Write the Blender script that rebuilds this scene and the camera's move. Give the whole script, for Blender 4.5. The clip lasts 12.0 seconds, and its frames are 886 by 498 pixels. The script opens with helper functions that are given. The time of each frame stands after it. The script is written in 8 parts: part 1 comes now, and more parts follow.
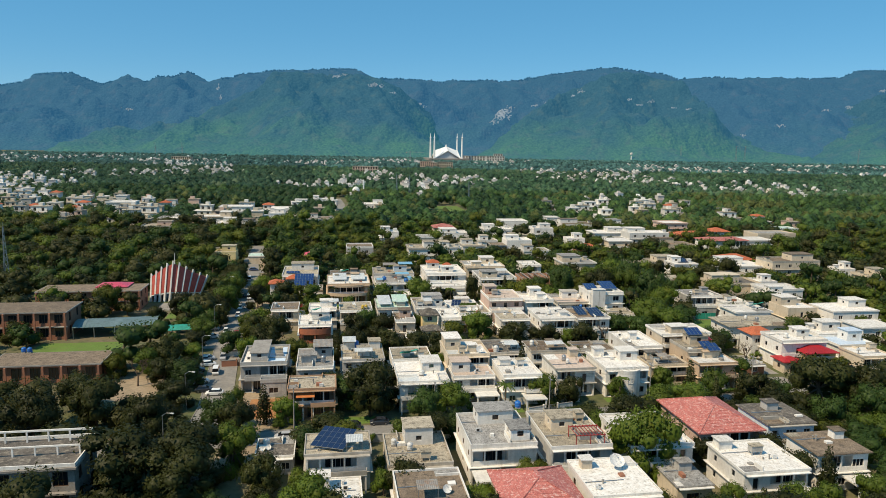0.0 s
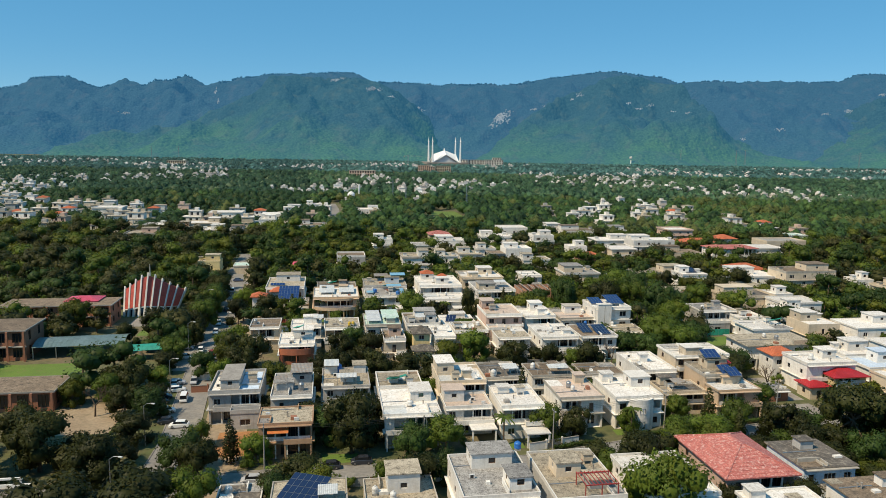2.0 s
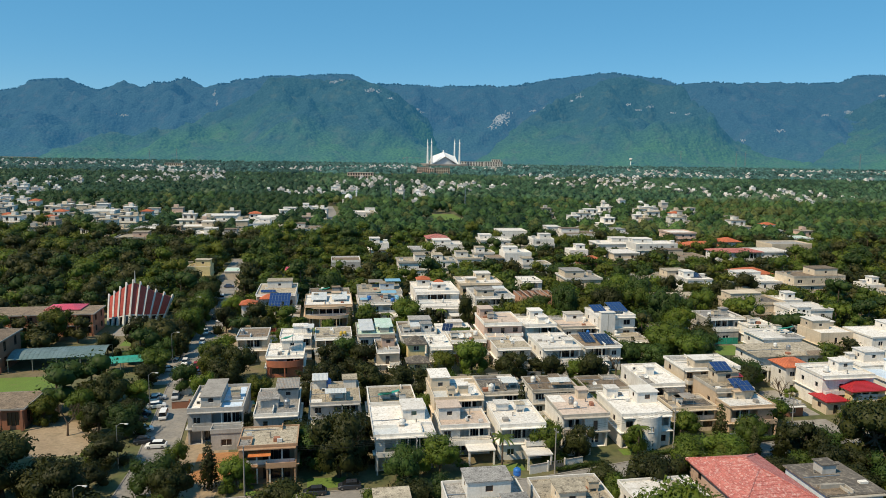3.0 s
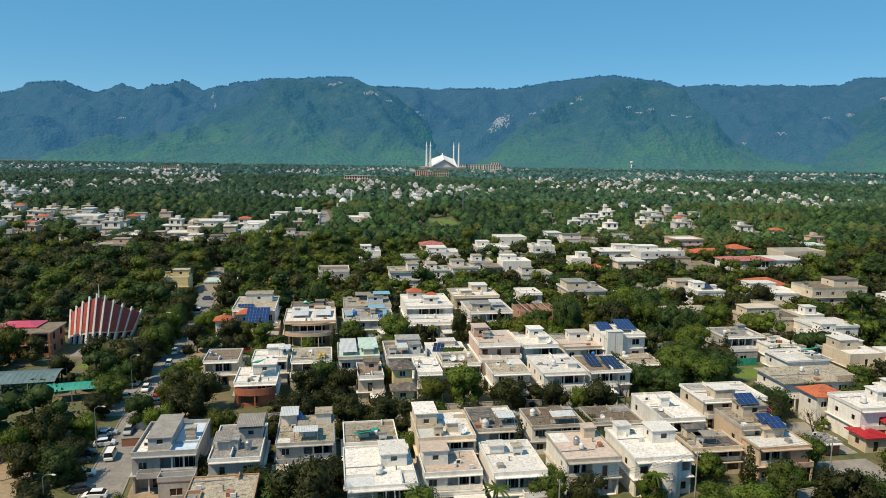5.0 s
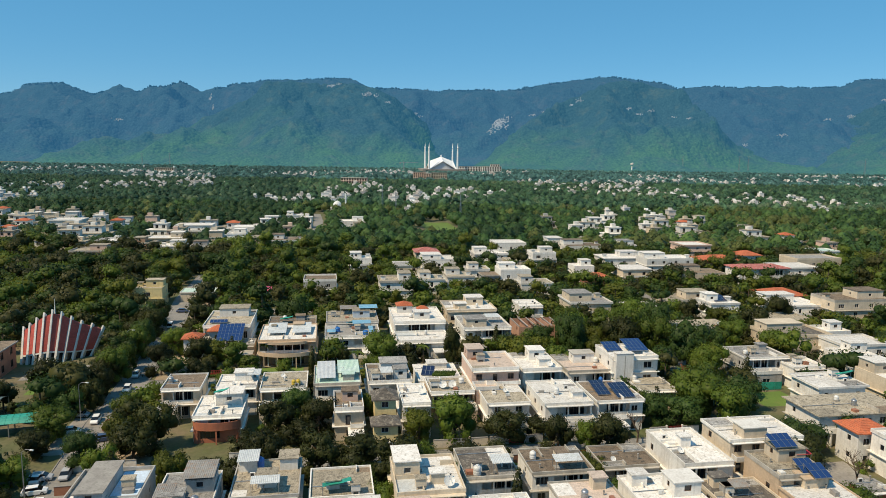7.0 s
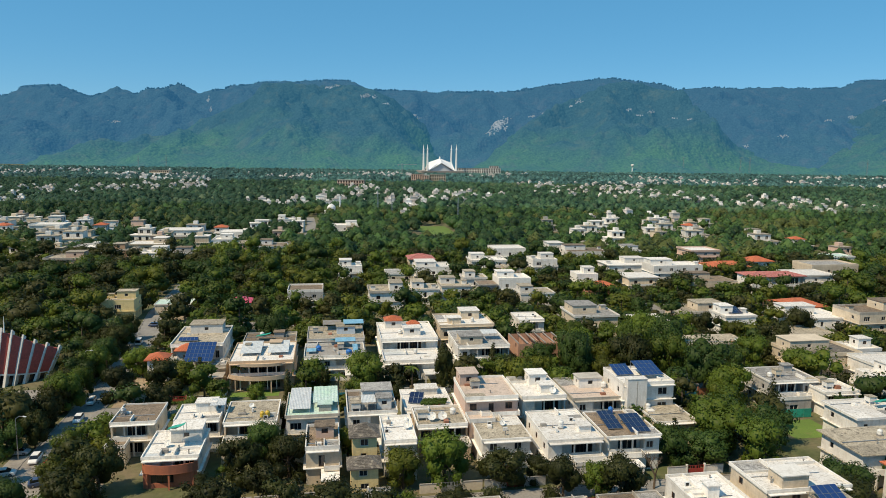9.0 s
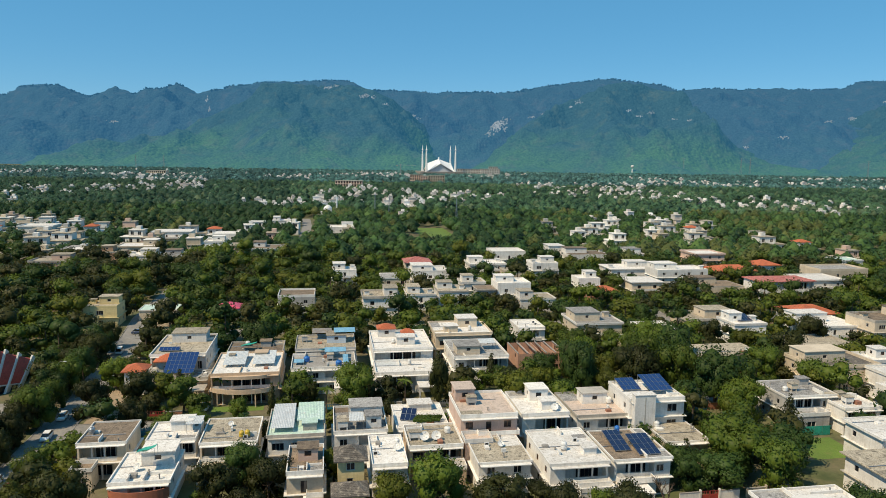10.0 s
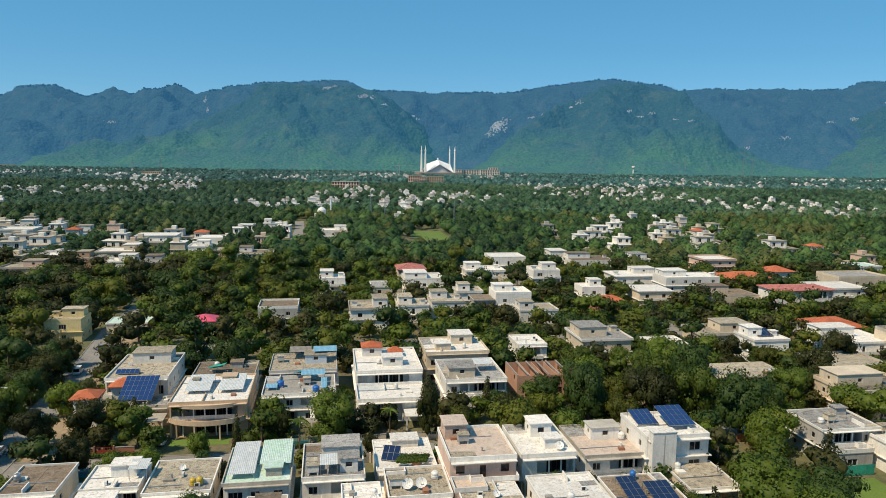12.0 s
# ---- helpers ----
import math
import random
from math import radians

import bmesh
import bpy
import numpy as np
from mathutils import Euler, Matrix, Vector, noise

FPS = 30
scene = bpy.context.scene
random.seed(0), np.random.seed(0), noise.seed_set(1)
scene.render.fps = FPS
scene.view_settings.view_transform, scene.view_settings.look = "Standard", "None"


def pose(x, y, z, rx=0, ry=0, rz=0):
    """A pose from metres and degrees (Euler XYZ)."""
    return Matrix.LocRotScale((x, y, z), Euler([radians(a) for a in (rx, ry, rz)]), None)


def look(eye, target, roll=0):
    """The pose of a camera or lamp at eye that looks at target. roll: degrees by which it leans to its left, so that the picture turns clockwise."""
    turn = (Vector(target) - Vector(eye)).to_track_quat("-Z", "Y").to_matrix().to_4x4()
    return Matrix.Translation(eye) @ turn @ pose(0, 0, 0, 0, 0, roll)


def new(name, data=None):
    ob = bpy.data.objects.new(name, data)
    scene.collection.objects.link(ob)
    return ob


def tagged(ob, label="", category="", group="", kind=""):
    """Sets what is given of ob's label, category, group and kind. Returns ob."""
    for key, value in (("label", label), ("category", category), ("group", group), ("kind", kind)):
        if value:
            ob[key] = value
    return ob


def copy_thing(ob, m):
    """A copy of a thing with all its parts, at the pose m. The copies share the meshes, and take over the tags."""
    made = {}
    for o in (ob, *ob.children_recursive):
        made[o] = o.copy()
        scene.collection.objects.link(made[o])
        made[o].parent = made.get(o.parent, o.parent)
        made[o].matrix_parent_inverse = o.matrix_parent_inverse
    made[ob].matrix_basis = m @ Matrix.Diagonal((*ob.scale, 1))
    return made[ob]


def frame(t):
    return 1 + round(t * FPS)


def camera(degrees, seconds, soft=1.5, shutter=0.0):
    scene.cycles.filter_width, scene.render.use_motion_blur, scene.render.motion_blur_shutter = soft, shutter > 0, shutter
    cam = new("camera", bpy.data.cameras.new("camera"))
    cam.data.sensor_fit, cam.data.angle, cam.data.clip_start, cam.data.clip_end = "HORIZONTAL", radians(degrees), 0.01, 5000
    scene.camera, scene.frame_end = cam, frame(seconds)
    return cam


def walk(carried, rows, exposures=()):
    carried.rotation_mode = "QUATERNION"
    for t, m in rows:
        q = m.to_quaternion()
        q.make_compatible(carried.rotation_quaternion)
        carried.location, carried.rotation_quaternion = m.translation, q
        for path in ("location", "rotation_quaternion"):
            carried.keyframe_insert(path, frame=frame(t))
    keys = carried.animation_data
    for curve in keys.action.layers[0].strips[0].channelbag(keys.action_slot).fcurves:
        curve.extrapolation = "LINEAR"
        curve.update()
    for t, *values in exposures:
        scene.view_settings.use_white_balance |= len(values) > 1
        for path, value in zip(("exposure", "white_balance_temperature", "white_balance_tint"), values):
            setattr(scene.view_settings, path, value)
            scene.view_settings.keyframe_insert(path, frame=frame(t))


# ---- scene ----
from mathutils.bvhtree import BVHTree

cam = camera(65.0, 12.0, soft=0.6)
PATH = [
    (0, (-4.864, 1.443, 61.322), (-4.889, 3.42, 61.018), 0.9),
    (0.5, (-4.563, 5.577, 61.349), (-4.587, 7.554, 61.047), 0.9),
    (1, (-4.27, 9.7, 61.358), (-4.292, 11.678, 61.059), 0.9),
    (1.5, (-3.831, 14.122, 61.303), (-3.854, 16.1, 61.007), 0.9),
    (2, (-3.431, 18.748, 61.224), (-3.453, 20.726, 60.931), 0.9),
    (2.5, (-2.955, 23.281, 61.2), (-2.977, 25.26, 60.909), 0.8),
    (3, (-2.47, 28.132, 61.147), (-2.491, 30.111, 60.859), 0.8),
    (5, (-0.1, 47.769, 61.06), (-0.121, 49.749, 60.78), 0.8),
    (5.5, (0.428, 53.004, 60.987), (0.407, 54.984, 60.709), 0.8),
    (6, (1.041, 58.07, 61.017), (1.021, 60.051, 60.74), 0.8),
    (6.5, (1.597, 62.946, 60.993), (1.576, 64.927, 60.716), 0.8),
    (7, (2.15, 68.027, 60.901), (2.13, 70.008, 60.626), 0.8),
    (9, (4.191, 87.296, 60.711), (4.172, 89.277, 60.441), 0.7),
    (9.5, (4.636, 92.485, 60.576), (4.617, 94.467, 60.307), 0.8),
    (10, (5.083, 97.655, 60.488), (5.066, 99.637, 60.22), 0.8),
    (10.5, (5.668, 102.412, 60.515), (5.65, 104.394, 60.247), 0.8),
    (11, (6.168, 107.446, 60.481), (6.15, 109.428, 60.214), 0.8),
    (11.5, (6.665, 112.231, 60.391), (6.647, 114.214, 60.124), 0.8),
    (12, (7.133, 117.264, 60.303), (7.116, 119.246, 60.037), 0.8),
]
walk(cam, [(t, look(eye, aim, roll)) for t, eye, aim, roll in PATH], [(0.0, 0.0, 7150, 10)])

# ---- world and sun ----
SUN_AZIMUTH = radians(-126)      # from north (+y), clockwise: the sun stands to the west-south-west
SUN_HEIGHT = radians(53)
sun_way = Vector((math.sin(SUN_AZIMUTH) * math.cos(SUN_HEIGHT), math.cos(SUN_AZIMUTH) * math.cos(SUN_HEIGHT), math.sin(SUN_HEIGHT)))
world = bpy.data.worlds.new("daylight")
scene.world = world
world.use_nodes = True
sky = world.node_tree.nodes.new("ShaderNodeTexSky")
sky.sky_type, sky.sun_disc = "NISHITA", False
sky.sun_elevation, sky.sun_rotation = SUN_HEIGHT, SUN_AZIMUTH
sky.altitude, sky.air_density, sky.dust_density, sky.ozone_density = 2500, 1.0, 0.0, 5.0
vivid = world.node_tree.nodes.new("ShaderNodeHueSaturation")
vivid.inputs["Hue"].default_value = 0.488
vivid.inputs["Saturation"].default_value = 1.22
world.node_tree.links.new(sky.outputs[0], vivid.inputs["Color"])
even = world.node_tree.nodes.new("ShaderNodeMix")      # an even blue over the sky's own gradient
even.data_type = "RGBA"
even.inputs[0].default_value = 0.5
even.inputs[7].default_value = (0.98, 3.85, 7.2, 1)
world.node_tree.links.new(vivid.outputs[0], even.inputs[6])
world.node_tree.links.new(even.outputs[2], world.node_tree.nodes["Background"].inputs[0])
world.node_tree.nodes["Background"].inputs[1].default_value = 0.112
lamp = bpy.data.lights.new("sun", "SUN")
lamp.energy, lamp.angle, lamp.color = 4.6, radians(0.53), (1.0, 0.865, 0.655)
sun = new("sun", lamp)
sun.matrix_world = look(sun_way * 500, (0, 0, 0))
GRID = 10.0                      # degrees by which the streets are turned

# ---- materials ----
def surface(name, a, b, stain=None, big=0.4, fine=4.0, rough=0.85, bump=0.15, metal=0.0, amount=0.5, vary=0.08, island=False, sharp=0.14, streak=0.0, grit=(0.78, 1.15)):
    """Two tones blended by coarse noise, fine grain, a third tone in stains, and a little change from piece to piece."""
    m = bpy.data.materials.new(name)
    m.use_nodes = True
    nt = m.node_tree
    n, l = nt.nodes, nt.links
    bsdf = n["Principled BSDF"]
    bsdf.inputs["Roughness"].default_value, bsdf.inputs["Metallic"].default_value = rough, metal
    geo = n.new("ShaderNodeNewGeometry")
    def grain(scale, detail, lo, hi):
        t, r = n.new("ShaderNodeTexNoise"), n.new("ShaderNodeMapRange")
        t.inputs["Scale"].default_value, t.inputs["Detail"].default_value, t.inputs["Roughness"].default_value = scale, detail, 0.62
        l.new(geo.outputs["Position"], t.inputs["Vector"])
        r.inputs["From Min"].default_value, r.inputs["From Max"].default_value = lo, hi
        l.new(t.outputs["Fac"], r.inputs["Value"])
        return t, r
    def blend(fac, x, y, kind="MIX"):
        mx = n.new("ShaderNodeMix")
        mx.data_type, mx.blend_type = "RGBA", kind
        for sock, v in ((mx.inputs[0], fac), (mx.inputs[6], x), (mx.inputs[7], y)):
            if isinstance(v, (int, float)):
                sock.default_value = v
            elif isinstance(v, tuple):
                sock.default_value = (*v, 1)
            else:
                l.new(v, sock)
        return mx.outputs[2]
    t1, r1 = grain(big, 6, 0.5 - sharp, 0.5 + sharp)
    colour = blend(r1.outputs[0], a, b)
    t2, r2 = grain(fine, 4, 0.3, 0.7)
    k = n.new("ShaderNodeMapRange")
    k.inputs["To Min"].default_value, k.inputs["To Max"].default_value = grit
    l.new(r2.outputs[0], k.inputs["Value"])
    colour = blend(1.0, colour, k.outputs[0], "MULTIPLY")
    if stain:
        t3, r3 = grain(big * 2.7, 8, 0.52, 0.66)
        s = n.new("ShaderNodeMath")
        s.operation, s.inputs[1].default_value = "MULTIPLY", amount
        l.new(r3.outputs[0], s.inputs[0])
        colour = blend(s.outputs[0], colour, stain)
    if streak:
        stretch, t4, r4 = n.new("ShaderNodeMapping"), n.new("ShaderNodeTexNoise"), n.new("ShaderNodeMapRange")
        stretch.inputs["Scale"].default_value = (1.6, 1.6, 0.13)
        t4.inputs["Scale"].default_value, t4.inputs["Detail"].default_value = 1.0, 5
        r4.inputs["From Min"].default_value, r4.inputs["From Max"].default_value, r4.inputs["To Max"].default_value = 0.52, 0.72, streak
        l.new(geo.outputs["Position"], stretch.inputs["Vector"])
        l.new(stretch.outputs[0], t4.inputs["Vector"])
        l.new(t4.outputs["Fac"], r4.inputs["Value"])
        colour = blend(r4.outputs[0], colour, stain or b)
    if vary:
        if island:
            rnd = geo.outputs["Random Per Island"]
        else:
            rnd = n.new("ShaderNodeObjectInfo").outputs["Random"]
        v = n.new("ShaderNodeMapRange")
        v.inputs["To Min"].default_value, v.inputs["To Max"].default_value = 1 - vary, 1 + vary
        l.new(rnd, v.inputs["Value"])
        colour = blend(1.0, colour, v.outputs[0], "MULTIPLY")
    l.new(colour, bsdf.inputs["Base Color"])
    if bump:
        bp = n.new("ShaderNodeBump")
        bp.inputs["Strength"].default_value, bp.inputs["Distance"].default_value = bump, 0.08
        l.new(t2.outputs["Fac"], bp.inputs["Height"])
        l.new(bp.outputs[0], bsdf.inputs["Normal"])
    return m


def leafage(name, a, b, warm, island=False, big=0.15):
    """Foliage: dark and light green in patches, some leaves yellower, a soft sheen and a little light through the leaf."""
    m = surface(name, a, b, warm, big=big, fine=1.6, rough=0.55, bump=0, amount=0.35, vary=0.3, island=island, sharp=0.2)
    bsdf = m.node_tree.nodes["Principled BSDF"]
    bsdf.inputs["Specular IOR Level"].default_value = 0.25
    n, l = m.node_tree.nodes, m.node_tree.links
    thin, both = n.new("ShaderNodeBsdfTranslucent"), n.new("ShaderNodeMixShader")
    l.new(bsdf.inputs["Base Color"].links[0].from_socket, thin.inputs["Color"])
    both.inputs[0].default_value = 0.36
    l.new(bsdf.outputs[0], both.inputs[1])
    l.new(thin.outputs[0], both.inputs[2])
    l.new(both.outputs[0], n["Material Output"].inputs["Surface"])
    return m


M = {}
# paint on plastered walls: base, tone in patches, grime
for key, a, b, s in (
        ("white", (0.79, 0.77, 0.725), (0.70, 0.67, 0.62), (0.38, 0.34, 0.28)),
        ("cream", (0.66, 0.56, 0.43), (0.55, 0.46, 0.345), (0.34, 0.28, 0.20)),
        ("yellow", (0.70, 0.58, 0.30), (0.62, 0.50, 0.26), (0.32, 0.26, 0.15)),
        ("pink", (0.66, 0.47, 0.38), (0.58, 0.42, 0.34), (0.33, 0.25, 0.20)),
        ("grey", (0.46, 0.45, 0.43), (0.36, 0.35, 0.33), (0.18, 0.17, 0.15)),
        ("blue", (0.62, 0.70, 0.76), (0.52, 0.60, 0.68), (0.34, 0.36, 0.37)),
        ("sandstone", (0.60, 0.45, 0.31), (0.52, 0.38, 0.26), (0.30, 0.22, 0.15)),
        ("stained", (0.50, 0.46, 0.40), (0.36, 0.33, 0.28), (0.16, 0.14, 0.115)),
        ("tan", (0.46, 0.29, 0.18), (0.38, 0.23, 0.14), (0.22, 0.14, 0.09)),
        ("brick", (0.40, 0.17, 0.10), (0.30, 0.13, 0.08), (0.16, 0.09, 0.06)),
        ("rawbrick", (0.50, 0.30, 0.21), (0.42, 0.24, 0.17), (0.26, 0.17, 0.13)),
        ("rust", (0.50, 0.17, 0.09), (0.42, 0.14, 0.08), (0.22, 0.10, 0.07))):
    M[key] = surface("paint_" + key, a, b, s, big=0.22, fine=3.0, rough=0.8, bump=0.08, amount=0.27, vary=0.13, streak=0.34, grit=(0.88, 1.06))
# roof coverings
M["worn"] = surface("worn_roof_screed", (0.47, 0.41, 0.315), (0.33, 0.285, 0.215), (0.08, 0.066, 0.05), big=0.55, fine=5.5, rough=0.95, bump=0.4, amount=0.85, vary=0.22, grit=(0.45, 1.3))
M["wornbrown"] = surface("brown_stained_roof_screed", (0.27, 0.205, 0.145), (0.18, 0.135, 0.095), (0.06, 0.05, 0.04), big=0.42, fine=4.5, rough=0.95, bump=0.4, amount=0.85, vary=0.2, grit=(0.45, 1.3))
M["worngrey"] = surface("grey_stained_roof_screed", (0.40, 0.39, 0.37), (0.25, 0.24, 0.23), (0.08, 0.075, 0.07), big=0.7, fine=5.0, rough=0.95, bump=0.4, amount=0.8, vary=0.2, grit=(0.45, 1.3))
M["pinkroof"] = surface("pinkish_roof_screed", (0.62, 0.50, 0.42), (0.52, 0.42, 0.35), (0.26, 0.21, 0.17), big=0.6, fine=5.0, rough=0.92, bump=0.3, amount=0.6, vary=0.1, grit=(0.75, 1.1))
M["dark"] = surface("bitumen_roof", (0.16, 0.14, 0.12), (0.09, 0.08, 0.07), (0.34, 0.30, 0.24), big=0.5, fine=5.5, rough=0.95, bump=0.4, amount=0.7, vary=0.15, grit=(0.5, 1.35))
M["whiteroof"] = surface("whitewashed_roof", (0.79, 0.77, 0.735), (0.66, 0.62, 0.565), (0.26, 0.23, 0.19), big=0.8, fine=6.0, rough=0.9, bump=0.2, amount=0.66, vary=0.12, grit=(0.80, 1.06))
M["blueroof"] = surface("pale_blue_roof_coating", (0.55, 0.66, 0.78), (0.48, 0.58, 0.70), (0.40, 0.42, 0.44), big=0.35, fine=2.4, rough=0.8, bump=0.1, amount=0.35)
M["greenroof"] = surface("pale_green_sheeting", (0.45, 0.62, 0.50), (0.55, 0.66, 0.62), (0.26, 0.36, 0.32), big=0.3, fine=2.4, rough=0.6, bump=0.1)
M["redroof"] = surface("faded_red_tiles", (0.52, 0.17, 0.14), (0.40, 0.115, 0.10), (0.62, 0.42, 0.38), big=0.8, fine=6.0, rough=0.75, bump=0.3, amount=0.85, grit=(0.5, 1.3))
M["terracotta"] = surface("terracotta_tiles", (0.60, 0.165, 0.07), (0.48, 0.13, 0.06), (0.22, 0.11, 0.07), big=0.5, fine=6.0, rough=0.8, bump=0.3, grit=(0.55, 1.25))
M["brightred"] = surface("bright_red_sheet", (0.46, 0.025, 0.035), (0.38, 0.025, 0.03), (0.2, 0.03, 0.03), big=0.3, fine=3, rough=0.5, bump=0.05, amount=0.3)
M["pinksheet"] = surface("pink_sheet", (0.70, 0.10, 0.18), (0.60, 0.10, 0.16), (0.4, 0.08, 0.12), big=0.3, fine=3, rough=0.5, bump=0.05, amount=0.3)
M["tealsheet"] = surface("teal_sheet", (0.02, 0.33, 0.25), (0.02, 0.26, 0.20), (0.02, 0.14, 0.11), big=0.4, fine=3, rough=0.5, bump=0.05, amount=0.4)
M["bluegate"] = surface("blue_gate_paint", (0.03, 0.25, 0.34), (0.03, 0.20, 0.28), (0.02, 0.1, 0.13), big=0.6, fine=4, rough=0.5, bump=0.03)
M["redgate"] = surface("red_gate_paint", (0.38, 0.05, 0.04), (0.32, 0.04, 0.03), (0.15, 0.04, 0.03), big=0.6, fine=4, rough=0.5, bump=0.03)
M["whitesheet"] = surface("pale_roof_sheet", (0.62, 0.64, 0.64), (0.52, 0.55, 0.56), (0.34, 0.32, 0.28), big=0.5, fine=3, rough=0.5, bump=0.05)
M["rustsheet"] = surface("grey_weathered_sheet", (0.30, 0.29, 0.27), (0.22, 0.20, 0.18), (0.28, 0.16, 0.09), big=0.6, fine=4, rough=0.7, bump=0.1, amount=0.7)
M["bluesheet"] = surface("sky_blue_sheet", (0.20, 0.42, 0.58), (0.16, 0.36, 0.50), (0.3, 0.4, 0.45), big=0.5, fine=3, rough=0.5, bump=0.05)
M["greysheet"] = surface("grey_green_steel_sheet", (0.13, 0.20, 0.20), (0.18, 0.25, 0.26), (0.09, 0.12, 0.12), big=0.2, fine=2, rough=0.5, bump=0.05, metal=0.2)
# smaller things
M["frame"] = surface("window_frame_paint", (0.62, 0.60, 0.56), (0.55, 0.53, 0.5), None, big=1, fine=6, rough=0.5, bump=0)
M["darkframe"] = surface("brown_joinery", (0.13, 0.07, 0.04), (0.09, 0.05, 0.03), None, big=1, fine=6, rough=0.5, bump=0)
M["plastic_blue"] = surface("blue_tank_plastic", (0.02, 0.16, 0.50), (0.02, 0.13, 0.42), None, big=1, fine=6, rough=0.4, bump=0)
M["plastic_white"] = surface("white_tank_plastic", (0.72, 0.72, 0.70), (0.64, 0.64, 0.62), (0.4, 0.38, 0.34), big=1, fine=6, rough=0.45, bump=0)
M["plastic_yellow"] = surface("yellow_tank_plastic", (0.62, 0.42, 0.05), (0.52, 0.35, 0.05), None, big=1, fine=6, rough=0.45, bump=0)
M["steel"] = surface("galvanised_steel", (0.45, 0.46, 0.47), (0.36, 0.37, 0.38), (0.25, 0.23, 0.2), big=0.8, fine=6, rough=0.4, bump=0, metal=0.7)
M["concrete"] = surface("raw_concrete", (0.34, 0.32, 0.29), (0.26, 0.24, 0.22), (0.14, 0.13, 0.11), big=0.5, fine=4, rough=0.95, bump=0.2)
M["bark"] = surface("bark", (0.13, 0.09, 0.06), (0.09, 0.065, 0.045), None, big=1.2, fine=7, rough=0.95, bump=0.3)
M["rubber"] = surface("tyre_rubber", (0.02, 0.02, 0.02), (0.03, 0.03, 0.03), None, big=2, fine=9, rough=0.9, bump=0)
M["rim"] = surface("wheel_steel", (0.4, 0.4, 0.41), (0.3, 0.3, 0.31), None, big=2, fine=9, rough=0.35, bump=0, metal=0.8)
M["orange"] = surface("orange_cloth", (0.55, 0.18, 0.05), (0.48, 0.14, 0.04), None, big=1, fine=6, rough=0.9, bump=0.1)
# ground
M["ground"] = surface("dry_grass_and_soil", (0.085, 0.105, 0.035), (0.17, 0.135, 0.08), (0.05, 0.07, 0.022), big=0.06, fine=0.9, rough=0.95, bump=0.3, amount=0.8, vary=0)
M["asphalt"] = surface("street_asphalt", (0.26, 0.245, 0.225), (0.20, 0.19, 0.175), (0.33, 0.30, 0.25), big=0.12, fine=1.5, rough=0.9, bump=0.15, amount=0.5, vary=0)
M["paving"] = surface("concrete_paving", (0.30, 0.28, 0.25), (0.23, 0.21, 0.19), (0.15, 0.13, 0.11), big=0.25, fine=2.0, rough=0.92, bump=0.15, vary=0.1)
M["sand"] = surface("trodden_earth", (0.36, 0.28, 0.19), (0.28, 0.21, 0.14), (0.18, 0.15, 0.09), big=0.15, fine=1.4, rough=0.97, bump=0.3, vary=0)
M["redearth"] = surface("dug_red_earth", (0.42, 0.20, 0.08), (0.33, 0.15, 0.06), (0.22, 0.11, 0.05), big=0.5, fine=2.5, rough=0.97, bump=0.5, vary=0)
M["lawn"] = surface("mown_lawn", (0.125, 0.205, 0.032), (0.10, 0.165, 0.028), (0.15, 0.15, 0.05), big=0.15, fine=3, rough=0.9, bump=0.2, vary=0.05)
M["rock"] = surface("grey_limestone", (0.42, 0.43, 0.46), (0.26, 0.265, 0.29), (0.06, 0.08, 0.06), big=0.05, fine=0.4, rough=0.95, bump=0.3, amount=0.7, vary=0.15)
M["hedge"] = leafage("hedge_leaves", (0.035, 0.075, 0.012), (0.07, 0.12, 0.02), (0.10, 0.11, 0.02))
# leaves
M["leaf_dark"] = leafage("dark_leaves", (0.031, 0.037, 0.010), (0.052, 0.061, 0.014), (0.070, 0.072, 0.017))
M["leaf_brown"] = leafage("brownish_dark_leaves", (0.040, 0.042, 0.012), (0.066, 0.068, 0.018), (0.084, 0.080, 0.020))
M["leaf_deep"] = leafage("deep_green_leaves", (0.034, 0.068, 0.016), (0.066, 0.115, 0.024), (0.098, 0.130, 0.025))
M["leaf_mid"] = leafage("green_leaves", (0.064, 0.105, 0.015), (0.126, 0.184, 0.025), (0.180, 0.185, 0.029))
M["leaf_light"] = leafage("light_green_leaves", (0.0769, 0.1244, 0.0144), (0.1463, 0.202, 0.027), (0.1984, 0.1785, 0.0288))
M["leaf_olive"] = leafage("olive_leaves", (0.074, 0.092, 0.013), (0.128, 0.148, 0.019), (0.165, 0.155, 0.024))


def glass(name, tint, rough=0.06):
    m = bpy.data.materials.new(name)
    m.use_nodes = True
    b = m.node_tree.nodes["Principled BSDF"]
    b.inputs["Base Color"].default_value = (*tint, 1)
    b.inputs["Roughness"].default_value = rough
    b.inputs["Specular IOR Level"].default_value = 0.6
    return m


